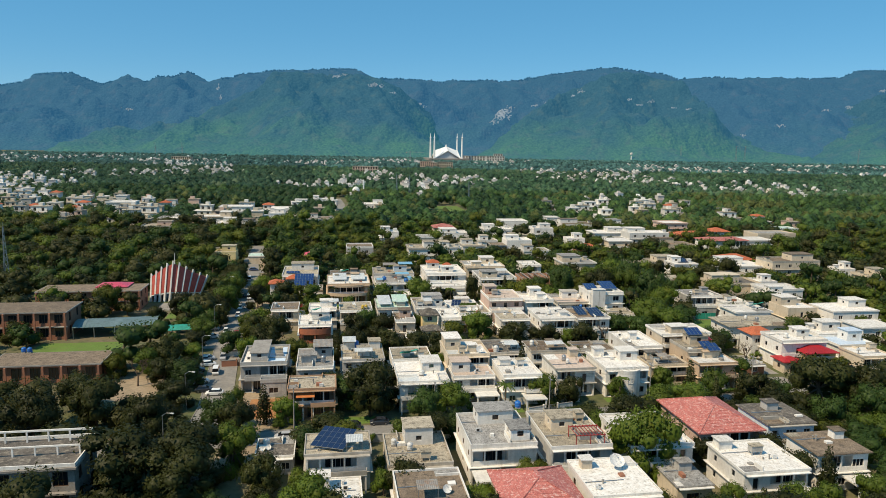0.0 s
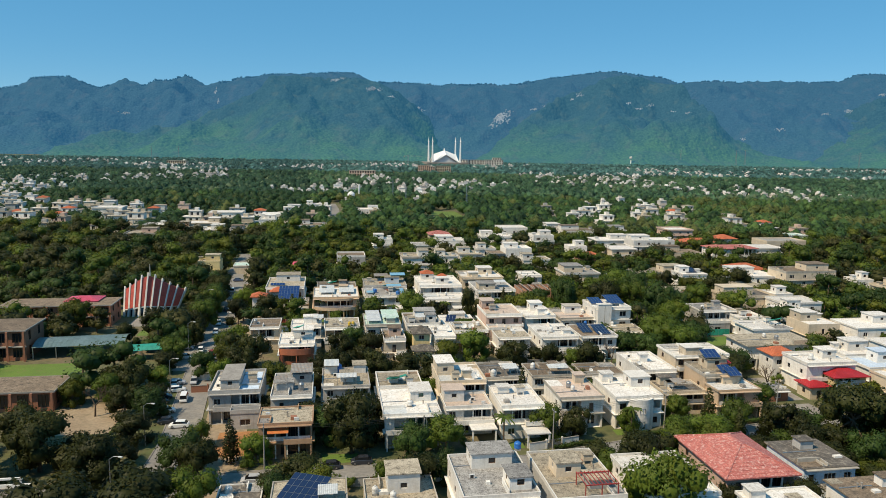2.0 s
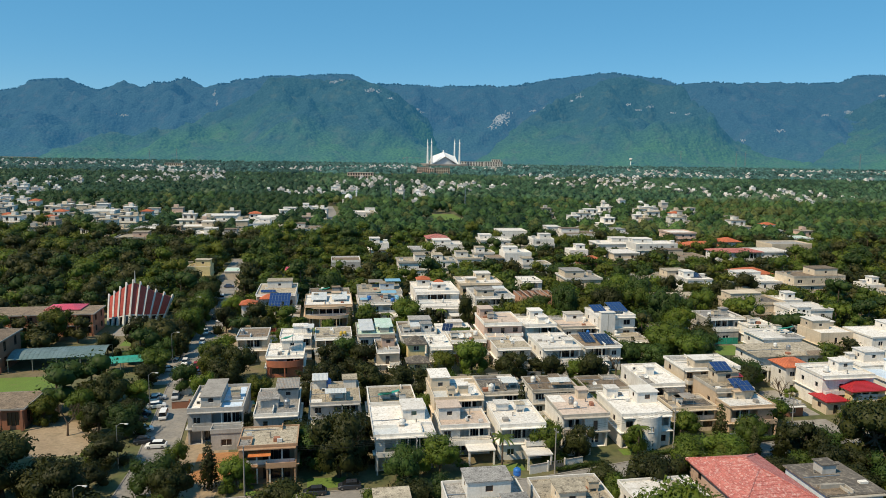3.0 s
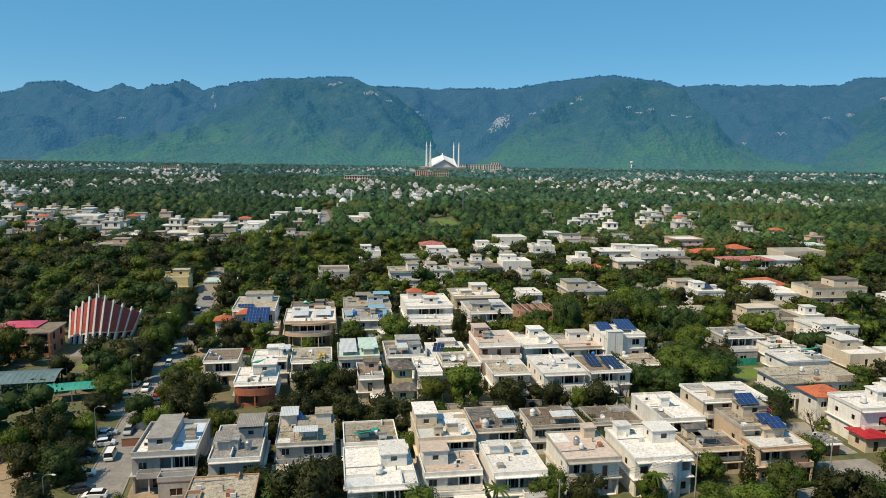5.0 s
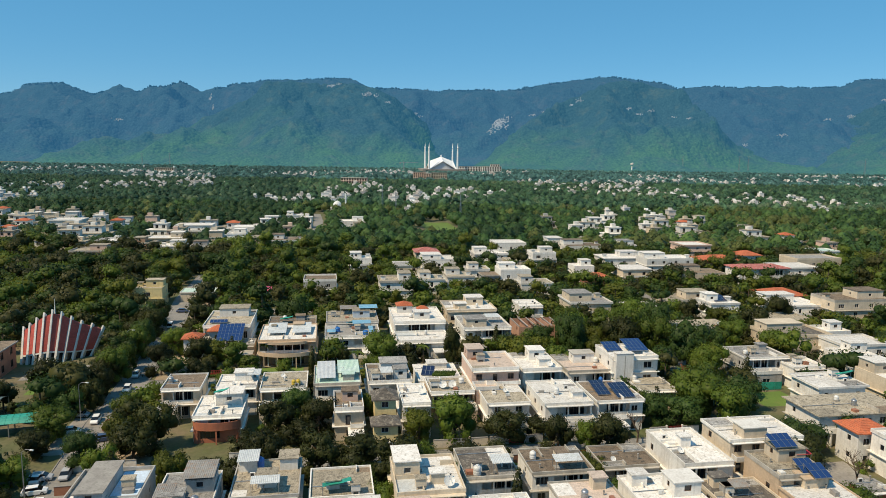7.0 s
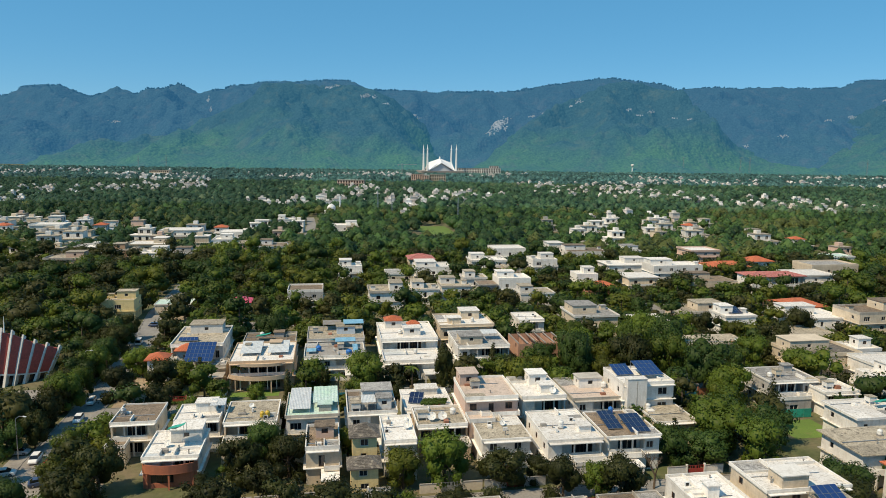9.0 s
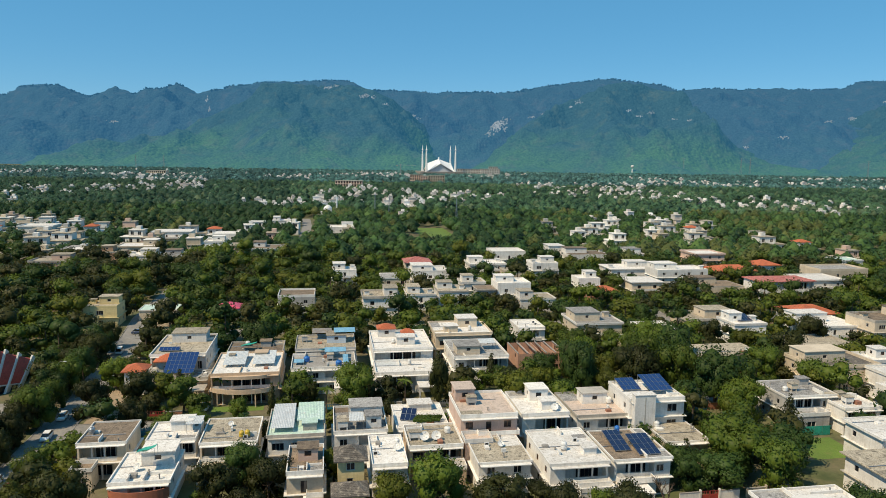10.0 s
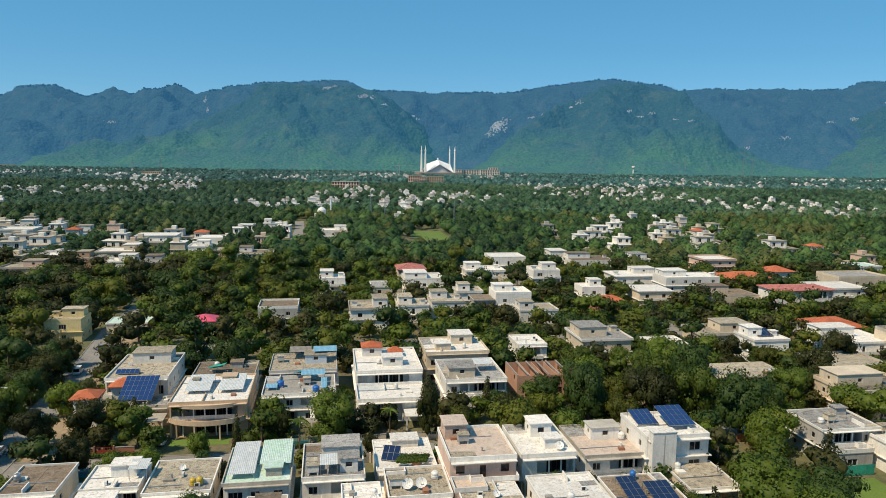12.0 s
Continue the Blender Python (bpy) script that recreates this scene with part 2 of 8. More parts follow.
M["glass"] = glass("window_glass", (0.018, 0.020, 0.024))
M["green_glass"] = glass("green_glazing", (0.01, 0.07, 0.055))
M["car_glass"] = glass("car_glass", (0.012, 0.013, 0.015))
M["solar"] = glass("solar_cell", (0.012, 0.022, 0.065), 0.18)
M["solar_bright"] = glass("blue_solar_cell", (0.014, 0.040, 0.14), 0.2)
for key, c in (("car_white", (0.78, 0.78, 0.77)), ("car_silver", (0.42, 0.43, 0.45)), ("car_dark", (0.03, 0.035, 0.045)), ("car_blue", (0.05, 0.08, 0.16)), ("car_red", (0.35, 0.03, 0.03))):
    M[key] = glass(key + "_lacquer", c, 0.25)


# ---- mesh helpers ----
class Shape:
    """Vertices and faces gathered piece by piece; becomes one mesh."""

    def __init__(self):
        self.v, self.f = [], []

    def add(self, verts, faces):
        k = len(self.v)
        self.v.extend(verts)
        self.f.extend([tuple(i + k for i in f) for f in faces])
        return self

    def box(self, x0, y0, z0, x1, y1, z1):
        return self.add([(x0, y0, z0), (x1, y0, z0), (x1, y1, z0), (x0, y1, z0), (x0, y0, z1), (x1, y0, z1), (x1, y1, z1), (x0, y1, z1)],
                        [(3, 2, 1, 0), (4, 5, 6, 7), (0, 1, 5, 4), (1, 2, 6, 5), (2, 3, 7, 6), (3, 0, 4, 7)])

    def ring(self, w, d, z0, z1, t):
        """Four upright walls round a rectangle, t thick, inside w by d."""
        a, b = w / 2, d / 2
        v = [(sx * (a - i), sy * (b - i), z) for z in (z0, z1) for i in (0, t) for sx, sy in ((-1, -1), (1, -1), (1, 1), (-1, 1))]
        f = []
        for i in range(4):
            j = (i + 1) % 4
            f += [(i, j, 8 + j, 8 + i), (4 + j, 4 + i, 12 + i, 12 + j), (8 + i, 8 + j, 12 + j, 12 + i), (j, i, 4 + i, 4 + j)]
        return self.add(v, f)

    def plate(self, w, h, t, holes):
        """An upright plate w by h (centred in x, from z 0), t thick in y, with rectangular holes (x0, x1, z0, z1); one welded piece."""
        ca = sorted({-w / 2, w / 2, *(q for o in holes for q in o[:2])})
        cz = sorted({0.0, h, *(q for o in holes for q in o[2:])})
        for x0, x1 in zip(ca, ca[1:]):
            for z0, z1 in zip(cz, cz[1:]):
                if any(o[0] < (x0 + x1) / 2 < o[1] and o[2] < (z0 + z1) / 2 < o[3] for o in holes):
                    continue
                self.add([(x0, -t / 2, z0), (x1, -t / 2, z0), (x1, -t / 2, z1), (x0, -t / 2, z1)], [(0, 1, 2, 3)])
        for x0, x1, z0, z1 in holes:
            self.add([(x, y, z) for y in (-t / 2, t / 2) for x, z in ((x0, z0), (x1, z0), (x1, z1), (x0, z1))], [(0, 4, 5, 1), (1, 5, 6, 2), (2, 6, 7, 3), (3, 7, 4, 0)])
        return self

    def lathe(self, rings, sides=12, cx=0.0, cy=0.0):
        """Rings of (radius, height) turned about an upright axis, closed at both ends."""
        k, c = len(self.v), len(rings)
        for r, z in rings:
            for i in range(sides):
                a = 2 * math.pi * i / sides
                self.v.append((cx + r * math.cos(a), cy + r * math.sin(a), z))
        for j in range(c - 1):
            for i in range(sides):
                i2 = (i + 1) % sides
                self.f.append((k + j * sides + i, k + j * sides + i2, k + (j + 1) * sides + i2, k + (j + 1) * sides + i))
        self.f.append(tuple(k + i for i in reversed(range(sides))))
        self.f.append(tuple(k + (c - 1) * sides + i for i in range(sides)))
        return self

    def tube(self, p, q, r0, r1, sides=6):
        p, q = Vector(p), Vector(q)
        z = (q - p).normalized()
        x = z.orthogonal().normalized()
        y = z.cross(x)
        k = len(self.v)
        for c, r in ((p, r0), (q, r1)):
            for i in range(sides):
                a = 2 * math.pi * i / sides
                self.v.append(tuple(c + x * (r * math.cos(a)) + y * (r * math.sin(a))))
        for i in range(sides):
            i2 = (i + 1) % sides
            self.f.append((k + i, k + i2, k + sides + i2, k + sides + i))
        self.f.append(tuple(k + i for i in reversed(range(sides))))
        self.f.append(tuple(k + sides + i for i in range(sides)))
        return self

    def mesh(self, name, material, smooth=False):
        seen, index, verts = {}, [], []
        for v in self.v:
            key = (round(v[0], 3), round(v[1], 3), round(v[2], 3))
            if key not in seen:
                seen[key] = len(verts)
                verts.append(v)
            index.append(seen[key])
        me = bpy.data.meshes.new(name)
        me.from_pydata(verts, [], [tuple(index[i] for i in f) for f in self.f if len({index[i] for i in f}) == len(f)])
        me.materials.append(material)
        if smooth:
            me.polygons.foreach_set("use_smooth", [True] * len(me.polygons))
        me.update()
        return me


def part(name, shape, material, parent, label="", at=None, smooth=False):
    """One mesh object under a thing or a part. shape: a Shape, or a mesh that several parts share."""
    me = shape.mesh(name, material, smooth) if isinstance(shape, Shape) else shape
    ob = new(name, me)
    ob.parent = parent
    if at is not None:
        ob.matrix_basis = at
    if label:
        tagged(ob, label)
    return ob


def thing(name, x, y, z=0.0, rot=0.0, label="", category="", group=""):
    ob = new(name)
    ob.empty_display_size = 0.5
    ob.matrix_basis = pose(x, y, z, 0, 0, rot)
    return tagged(ob, label, category, group)


def structure(name, shape, material, label, category, smooth=False):
    return tagged(new(name, shape.mesh(name, material, smooth)), label, category, "", "structure")


footprints = []                  # x, y, half width, half depth, turn: where no tree may stand


def claim(x, y, w, d, rot=GRID):
    footprints.append((x, y, w / 2, d / 2, math.cos(radians(rot)), math.sin(radians(rot))))


def built_on(x, y, margin):
    for fx, fy, hw, hd, c, s in footprints:
        dx, dy = x - fx, y - fy
        if abs(dx) < 60 and abs(dy) < 60 and abs(dx * c + dy * s) < hw + margin and abs(dy * c - dx * s) < hd + margin:
            return True
    return False

# ---- ground, hills and streets ----
def ground_height(x, y):
    """Flat under the near streets, rising gently towards the hills."""
    s = min(max((y - 750) / 1300.0, 0.0), 1.0)
    return 5.0 * s * s * (3 - 2 * s)


sheet = Shape()
xs = [-9000, -4000, -2200, -1200, -600, -300, 0, 300, 600, 1200, 2200, 4000, 9000]
ys = [-3000, -800, -200, 0, 100, 200, 300, 400, 500, 600, 750, 850, 950, 1050, 1150, 1250, 1350, 1450, 1550, 1650, 1750, 1850, 1950, 2050, 2400, 3200, 4200, 9000]
for gy in ys:
    for gx in xs:
        sheet.v.append((gx, gy, ground_height(gx, gy)))
for j in range(len(ys) - 1):
    for i in range(len(xs) - 1):
        k = j * len(xs) + i
        sheet.f.append((k, k + 1, k + len(xs) + 1, k + len(xs)))
structure("ground", sheet, M["ground"], "dry grass and bare soil between houses and trees", "ground")

# hills: a far ridge and three nearer shoulders, each with its crest height along x
ridge_x = (-3600, -2580, -2450, -2370, -2160, -2000, -1840, -1730, -1660, -1580, -1500, -1390, -1070, -640, -530, -450, -80, 300, 490, 840, 1150, 1240, 2150, 2240, 2600, 3600)
ridge_z = (325, 330, 352, 398, 408, 344, 402, 356, 394, 390, 424, 370, 432, 450, 446, 406, 390, 400, 430, 482, 450, 428, 438, 482, 490, 470)
west_x, west_z = (-1760, -1660, -1500, -1300, -1140, -943, -867, -827, -700, -485, -380, -248, -116, -63, -24, 40), (-60, 32, 115, 122, 180, 258, 318, 360, 366, 372, 352, 300, 186, 92, 25, -60)
mid_x, mid_z = (20, 91, 192, 293, 394, 546, 647, 723, 824, 975, 1051, 1152, 1279, 1405, 1500), (-60, 30, 124, 176, 222, 298, 345, 362, 350, 318, 262, 190, 126, 36, -60)
east_x, east_z = (1440, 1522, 1657, 1765, 1845, 1980, 2109, 2400, 3200), (-60, 40, 107, 162, 245, 313, 341, 365, 300)


def rough(x, y, size, turns=5):
    return noise.fractal(Vector((x / size, y / size, 0.3)), 0.9, 2.1, turns)


def folded(x, y, size):
    """Sharp-crested gullies and spurs."""
    return noise.ridged_multi_fractal(Vector((x / size, y / size, 4.7)), 0.95, 2.1, 5, 1.0, 2.0)


def landform(shoulders, y_from, y_to, rows_n, cols):
    """The far ridge, or the nearer shoulders, as a sheet of folded slopes."""
    hills = Shape()
    for j in range(rows_n):
        y0 = y_from + (y_to - y_from) * j / (rows_n - 1)
        for i in range(cols):
            x = (-1 + 2 * i / (cols - 1)) * (650 + 0.60 * y0)
            y = y0 + 40 * rough(x, y0, 500, 3)
            foot = min(max((y0 - 2080) / 350, 0.0), 1.0)
            gul = folded(x, y, 430) - 1.15
            if not shoulders:
                back = np.interp(x * (0.35 + 0.65 * 4000 / y0), ridge_x, ridge_z)
                s = min(max((y0 - 2700) / 1300, 0.0), 1.0)
                z = back * (s ** 0.85) if y0 <= 4000 else back - (y0 - 4000) * 0.5
                z += gul * 185 * s * (1 - s) * 2.6 - (30 if s == 0 else 0)
                if y0 > 3900:
                    z += max(noise.noise(Vector((x / 14, 3.0, 0))), 0) * 9
            else:
                z = -40.0
                for cx, cz, cy, near, farther in ((west_x, west_z, 3300, 1150, 500), (mid_x, mid_z, 3200, 1050, 600), (east_x, east_z, 3400, 1100, 600)):
                    crest = np.interp(x * (0.45 + 0.55 * cy / y0) + 40 * rough(x, y, 260, 3), cx, cz)
                    d = (y0 - cy + 190 * gul) / (near if y0 < cy else farther)
                    z = max(z, crest * max(1 - abs(d), 0.0) ** 0.9 + gul * 105 * max(1 - abs(d) * 1.05, 0) * min(abs(d) * 5 + 0.12, 1))
            z += rough(x, y, 90, 4) * 9 * foot + rough(x, y, 30, 3) * 2.5 * foot
            hills.v.append((x, y, 5 + z * foot - 8 * (1 - foot)))
    for j in range(rows_n - 1):
        for i in range(cols - 1):
            k = j * cols + i
            hills.f.append((k, k + 1, k + cols + 1, k + cols))
    return hills


def hazed_hill_forest(name, low, high, warm, haze):
    """Forest with tree-sized mottling, green below; blue haze is painted in, stronger with height, and as a faint glow
    of the far backdrop.
    """
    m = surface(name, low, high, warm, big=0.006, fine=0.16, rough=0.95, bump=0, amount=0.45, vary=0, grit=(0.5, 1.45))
    nt = m.node_tree
    n, l = nt.nodes, nt.links
    bsdf = n["Principled BSDF"]
    geo = n.new("ShaderNodeNewGeometry")
    # painted haze: bluer tone by height above the plain, with a ragged edge
    haze_noise, split, height, haze_rise = n.new("ShaderNodeTexNoise"), n.new("ShaderNodeSeparateXYZ"), n.new("ShaderNodeMath"), n.new("ShaderNodeMapRange")
    haze_noise.inputs["Scale"].default_value, haze_noise.inputs["Detail"].default_value = 0.005, 6
    l.new(geo.outputs["Position"], haze_noise.inputs["Vector"])
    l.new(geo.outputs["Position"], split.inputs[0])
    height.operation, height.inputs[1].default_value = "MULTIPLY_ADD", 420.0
    l.new(haze_noise.outputs["Fac"], height.inputs[0])
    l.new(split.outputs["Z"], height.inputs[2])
    haze_rise.inputs["From Min"].default_value, haze_rise.inputs["From Max"].default_value = 205.0, 390.0
    l.new(height.outputs[0], haze_rise.inputs["Value"])
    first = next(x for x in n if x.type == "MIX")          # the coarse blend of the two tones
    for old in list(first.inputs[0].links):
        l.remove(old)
    l.new(haze_rise.outputs[0], first.inputs[0])
    clumps = n.new("ShaderNodeTexVoronoi")
    clumps.inputs["Scale"].default_value = 0.07
    l.new(geo.outputs["Position"], clumps.inputs["Vector"])
    bp = n.new("ShaderNodeBump")
    bp.invert = True
    bp.inputs["Strength"].default_value, bp.inputs["Distance"].default_value = 0.5, 11.0
    l.new(clumps.outputs["Distance"], bp.inputs["Height"])
    l.new(bp.outputs[0], bsdf.inputs["Normal"])
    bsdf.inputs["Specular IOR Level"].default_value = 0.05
    bsdf.inputs["Emission Color"].default_value, bsdf.inputs["Emission Strength"].default_value = (*haze, 1), 1.0
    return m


M["ridge"] = hazed_hill_forest("hazed_ridge_forest", (0.026, 0.058, 0.050), (0.020, 0.044, 0.054), (0.054, 0.064, 0.066), (0.016, 0.092, 0.196))
# the same blue haze, put into the rocks as a faint glow
rock_shader = M["rock"].node_tree.nodes["Principled BSDF"]
rock_shader.inputs["Emission Color"].default_value, rock_shader.inputs["Emission Strength"].default_value = (0.022, 0.072, 0.12, 1), 1.0
M["foothill"] = hazed_hill_forest("hazed_foothill_forest", (0.042, 0.096, 0.030), (0.020, 0.044, 0.048), (0.064, 0.080, 0.056), (0.013, 0.087, 0.166))
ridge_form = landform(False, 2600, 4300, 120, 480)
structure("backdrop_ridge", ridge_form, M["ridge"], "long forested mountain ridge behind the city, coloured with blue haze", "mountains", smooth=True)
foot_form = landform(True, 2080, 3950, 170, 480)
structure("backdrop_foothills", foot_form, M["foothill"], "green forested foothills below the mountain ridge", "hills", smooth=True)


# pines along the skyline
crest = random.Random(5)
fringe = Shape()
for i in range(0, 479):
    top = max((ridge_form.v[j * 480 + i] for j in range(120)), key=lambda p: p[2] / p[1])
    if noise.noise(Vector((top[0] / 240, 7.7, 0))) < -0.35:
        continue
    for k in range(crest.choice((1, 3, 4, 5))):
        px, py, ph, pr = top[0] + crest.uniform(-7, 7), top[1] - crest.uniform(0, 14), crest.uniform(1.5, 6), crest.uniform(1.6, 4.6)
        fringe.lathe([(1.2, top[2] - 9), (pr, top[2] - 3), (pr * 1.1, top[2] + ph * 0.35), (pr * 0.7, top[2] + ph * 0.75), (0.3, top[2] + ph)], 5, px, py)
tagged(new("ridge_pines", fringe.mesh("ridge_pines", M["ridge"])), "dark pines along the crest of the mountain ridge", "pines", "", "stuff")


slopes = BVHTree.FromPolygons(ridge_form.v + foot_form.v, ridge_form.f + [tuple(q + len(ridge_form.v) for q in f) for f in foot_form.f])


def outcrop(x, y, z, w, h, seed):
    """Bare pale rock breaking through the forest: many weathered blocks set into the slope."""
    r = random.Random(seed)
    eye = Vector((0.0, 55.0, 61.0))
    spot = slopes.ray_cast(eye, (Vector((x, y, z)) - eye).normalized())[0]
    if spot is None:
        return
    s = Shape()
    for k in range(max(8, int(w * h / 14))):
        cx, cz = r.gauss(0, 0.28) * w, r.gauss(0, 0.30) * h
        way = (spot + Vector((cx + cz * 0.3, 0, cz)) - eye).normalized()
        place = slopes.ray_cast(eye, way)[0]
        if place is None or (place - spot).length > 90:
            continue
        p = place - spot
        rw, rh, deep = r.uniform(1.0, 2.7) + w * 0.022, r.uniform(1.6, 3.6) + h * 0.045, r.uniform(1.0, 2.2)
        ring = [(p.x + rw * math.cos(a) * r.uniform(0.7, 1.1), p.y - r.uniform(0, 1.0) * deep, p.z + rh * math.sin(a) * r.uniform(0.7, 1.1)) for a in (0, 0.9, 1.8, 2.7, 3.6, 4.5, 5.4)]
        s.add(ring + [(p.x + r.uniform(-0.5, 0.5) * rw, p.y - deep, p.z + r.uniform(-0.3, 0.5) * rh), (p.x, p.y + 6, p.z - 3)], [(i, (i + 1) % 7, 7) for i in range(7)] + [((i + 1) % 7, i, 8) for i in range(7)])
    if s.f:
        o = tagged(new("rock_outcrop", s.mesh("rock_outcrop", M["rock"])), "grey limestone outcrop breaking through the forested slope", "rock", "", "stuff")
        o.location = spot


for i, (x, y, z, w, h) in enumerate(((196, 3040, 188, 70, 46), (160, 2970, 148, 34, 14), (348, 3070, 222, 30, 9), (382, 3022, 232, 20, 8), (516, 2942, 276, 26, 10), (482, 2920, 256, 18, 7), (722, 2975, 248, 24, 8),
                                     (769, 2970, 225, 26, 7), (840, 3060, 246, 26, 8), (900, 2947, 217, 20, 7), (952, 2912, 209, 24, 7), (1406, 3072, 154, 34, 12), (1700, 3277, 232, 34, 9))):
    outcrop(x, y, z, w, h, i)
for i, (x, y, z, w, h) in enumerate(((1843, 3352, 250, 34, 16), (1180, 2908, 106, 24, 8), (-632, 3768, 396, 40, 10), (-600, 3802, 408, 26, 9), (-441, 3790, 358, 34, 14), (-402, 3792, 352, 24, 12), (-284, 3205, 276, 28, 8),
                                     (-170, 3396, 240, 22, 8), (-150, 3378, 224, 18, 8), (-1215, 3628, 318, 12, 30), (-1160, 3494, 258, 12, 24), (-1508, 3250, 188, 40, 9), (2120, 3565, 346, 36, 14))):
    outcrop(x, y, z, w, h, 40 + i)


def strip(points, width, z, shape=None):
    """A flat band along a line of points."""
    shape = shape or Shape()
    k, c = len(shape.v), len(points)
    for i, p in enumerate(points):
        a, b = Vector(points[max(i - 1, 0)]), Vector(points[min(i + 1, c - 1)])
        side = Vector((-(b - a).y, (b - a).x)).normalized() * width / 2
        for s in (-1, 1):
            q = Vector(p) + side * s
            shape.v.append((q.x, q.y, z + ground_height(q.x, q.y)))
    for i in range(c - 1):
        shape.f.append((k + 2 * i, k + 2 * i + 2, k + 2 * i + 3, k + 2 * i + 1))
    return shape


def kerb_line(points, offset, shape):
    """A kerb stone line beside a street, 0.15 m high."""
    for a, b in zip(points, points[1:]):
        a, b = Vector(a), Vector(b)
        side = Vector((-(b - a).y, (b - a).x)).normalized()
        p, q = a + side * offset, b + side * offset
        t = side * 0.12
        shape.add([(*(p - t), 0), (*(q - t), 0), (*(q + t), 0), (*(p + t), 0), (*(p - t), 0.15), (*(q - t), 0.15), (*(q + t), 0.15), (*(p + t), 0.15)],
                  [(4, 5, 6, 7), (0, 1, 5, 4), (1, 2, 6, 5), (2, 3, 7, 6), (3, 0, 4, 7)])


AVENUE = [(-40, 60), (-54, 120), (-59, 154), (-66, 181), (-75, 216), (-84, 262), (-96, 311), (-106, 345), (-116, 400)]
STREET_SOUTH = [(-130, 120), (-75, 130), (-42, 138), (15, 148), (35, 156), (55, 163), (80, 170), (140, 184)]
STREET_MIDDLE = [(-68, 187), (-40, 193), (0, 201), (60, 212), (130, 226)]
STREET_NORTH = [(-78, 241), (-40, 247), (0, 254), (60, 264), (140, 280)]
STREET_BACK = [(-97, 320), (-60, 328), (0, 338), (75, 352), (150, 366)]
LANE_EAST = [(92, 300), (88, 345), (86, 372), (78, 392)]
AVENUE_FAR = [(-94, 560), (-97, 581), (-114, 677), (-128, 740)]
roads = (("street_1", AVENUE, 7.0), ("street_2", STREET_SOUTH, 6.5), ("street_3", STREET_MIDDLE, 6.0), ("street_4", STREET_NORTH, 6.0),
         ("street_5", STREET_BACK, 7.0), ("street_6", LANE_EAST, 6.0), ("street_7", AVENUE_FAR, 7.0))
for i, (name, line, width) in enumerate(roads):
    structure(name, strip(line, width, 0.03 + 0.006 * i), M["asphalt"], "worn grey asphalt street between houses and trees", "street")
    kerbs = Shape()
    for s in (-1, 1):
        kerb_line(line, s * (width / 2 + 0.14), kerbs)
    structure(name.replace("street", "kerb"), kerbs, M["paving"], "low concrete kerb along the street", "kerb")
structure("verge_1", strip([(x + 9.6, y - 0.5) for x, y in AVENUE[1:8]], 9.0, 0.012), M["sand"], "trodden earth verge beside the avenue", "verge")
structure("verge_2", strip([(x - 8.0, y) for x, y in AVENUE[1:8]], 6.0, 0.016), M["ground"], "dry grass verge beside the avenue", "verge")


def on_road(x, y, margin):
    p = Vector((x, y))
    for name, line, width in roads:
        for a, b in zip(line, line[1:]):
            a, b = Vector(a), Vector(b)
            t = min(max((p - a).dot(b - a) / (b - a).length_squared, 0), 1)
            if (a + (b - a) * t - p).length < width / 2 + margin:
                return True
    return False


def patch(name, x, y, w, d, material, label, category, z=0.02, rot=GRID):
    s = Shape().add([(-w / 2, -d / 2, 0), (w / 2, -d / 2, 0), (w / 2, d / 2, 0), (-w / 2, d / 2, 0)], [(0, 1, 2, 3)])
    ob = structure(name, s, material, label, category)
    ob.matrix_basis = pose(x, y, z, 0, 0, rot)
    claim(x, y, w, d, rot)


patch("lawn_1", -113.5, 196, 24, 13, M["lawn"], "mown green lawn of the school", "lawn")
patch("lawn_2", -98, 239, 12, 12, M["lawn"], "small green lawn before the fan-shaped hall", "lawn")
patch("lawn_3", 85, 239, 11, 10, M["lawn"], "green garden lawn beside a villa", "lawn")
patch("lawn_14", -634, 2055, 110, 120, M["lawn"], "far pale green meadow at the foot of the hills", "lawn", z=5.1, rot=0)
patch("lawn_4", -8, 644, 26, 60, M["lawn"], "open green playing field among woods", "lawn")
patch("yard_1", -84, 165, 15, 18, M["sand"], "bare earth yard under a leafless tree", "yard")
patch("yard_2", -46, 154, 10, 12, M["redearth"], "dug red earth of a building plot", "yard")
patch("yard_5", 80.5, 176.0, 12, 13, M["paving"], "pale paved yard behind a gate", "yard", z=0.03)
patch("yard_6", 79.5, 193.5, 9, 17, M["paving"], "pale paved lane between villas", "yard", z=0.036)
patch("yard_3", -75, 209, 11, 20, M["paving"], "paved parking bay beside the avenue", "yard", z=0.045)
patch("yard_4", -104, 250, 16, 12, M["paving"], "grey paved forecourt of the fan-shaped hall", "yard", z=0.024)
for i, (x, y, w, d) in enumerate(((-24.5, 148.0, 7, 4), (-33.5, 143.2, 9, 3.5), (9.5, 155.5, 6, 3), (36.5, 164.0, 7, 3), (-44.5, 256.0, 12, 3.5), (60, 158.5, 8, 3))):
    patch(f"lawn_{i + 5}", x, y, w, d, M["lawn"], "narrow green front garden lawn", "lawn")
# ---- houses ----
window_meshes = {}


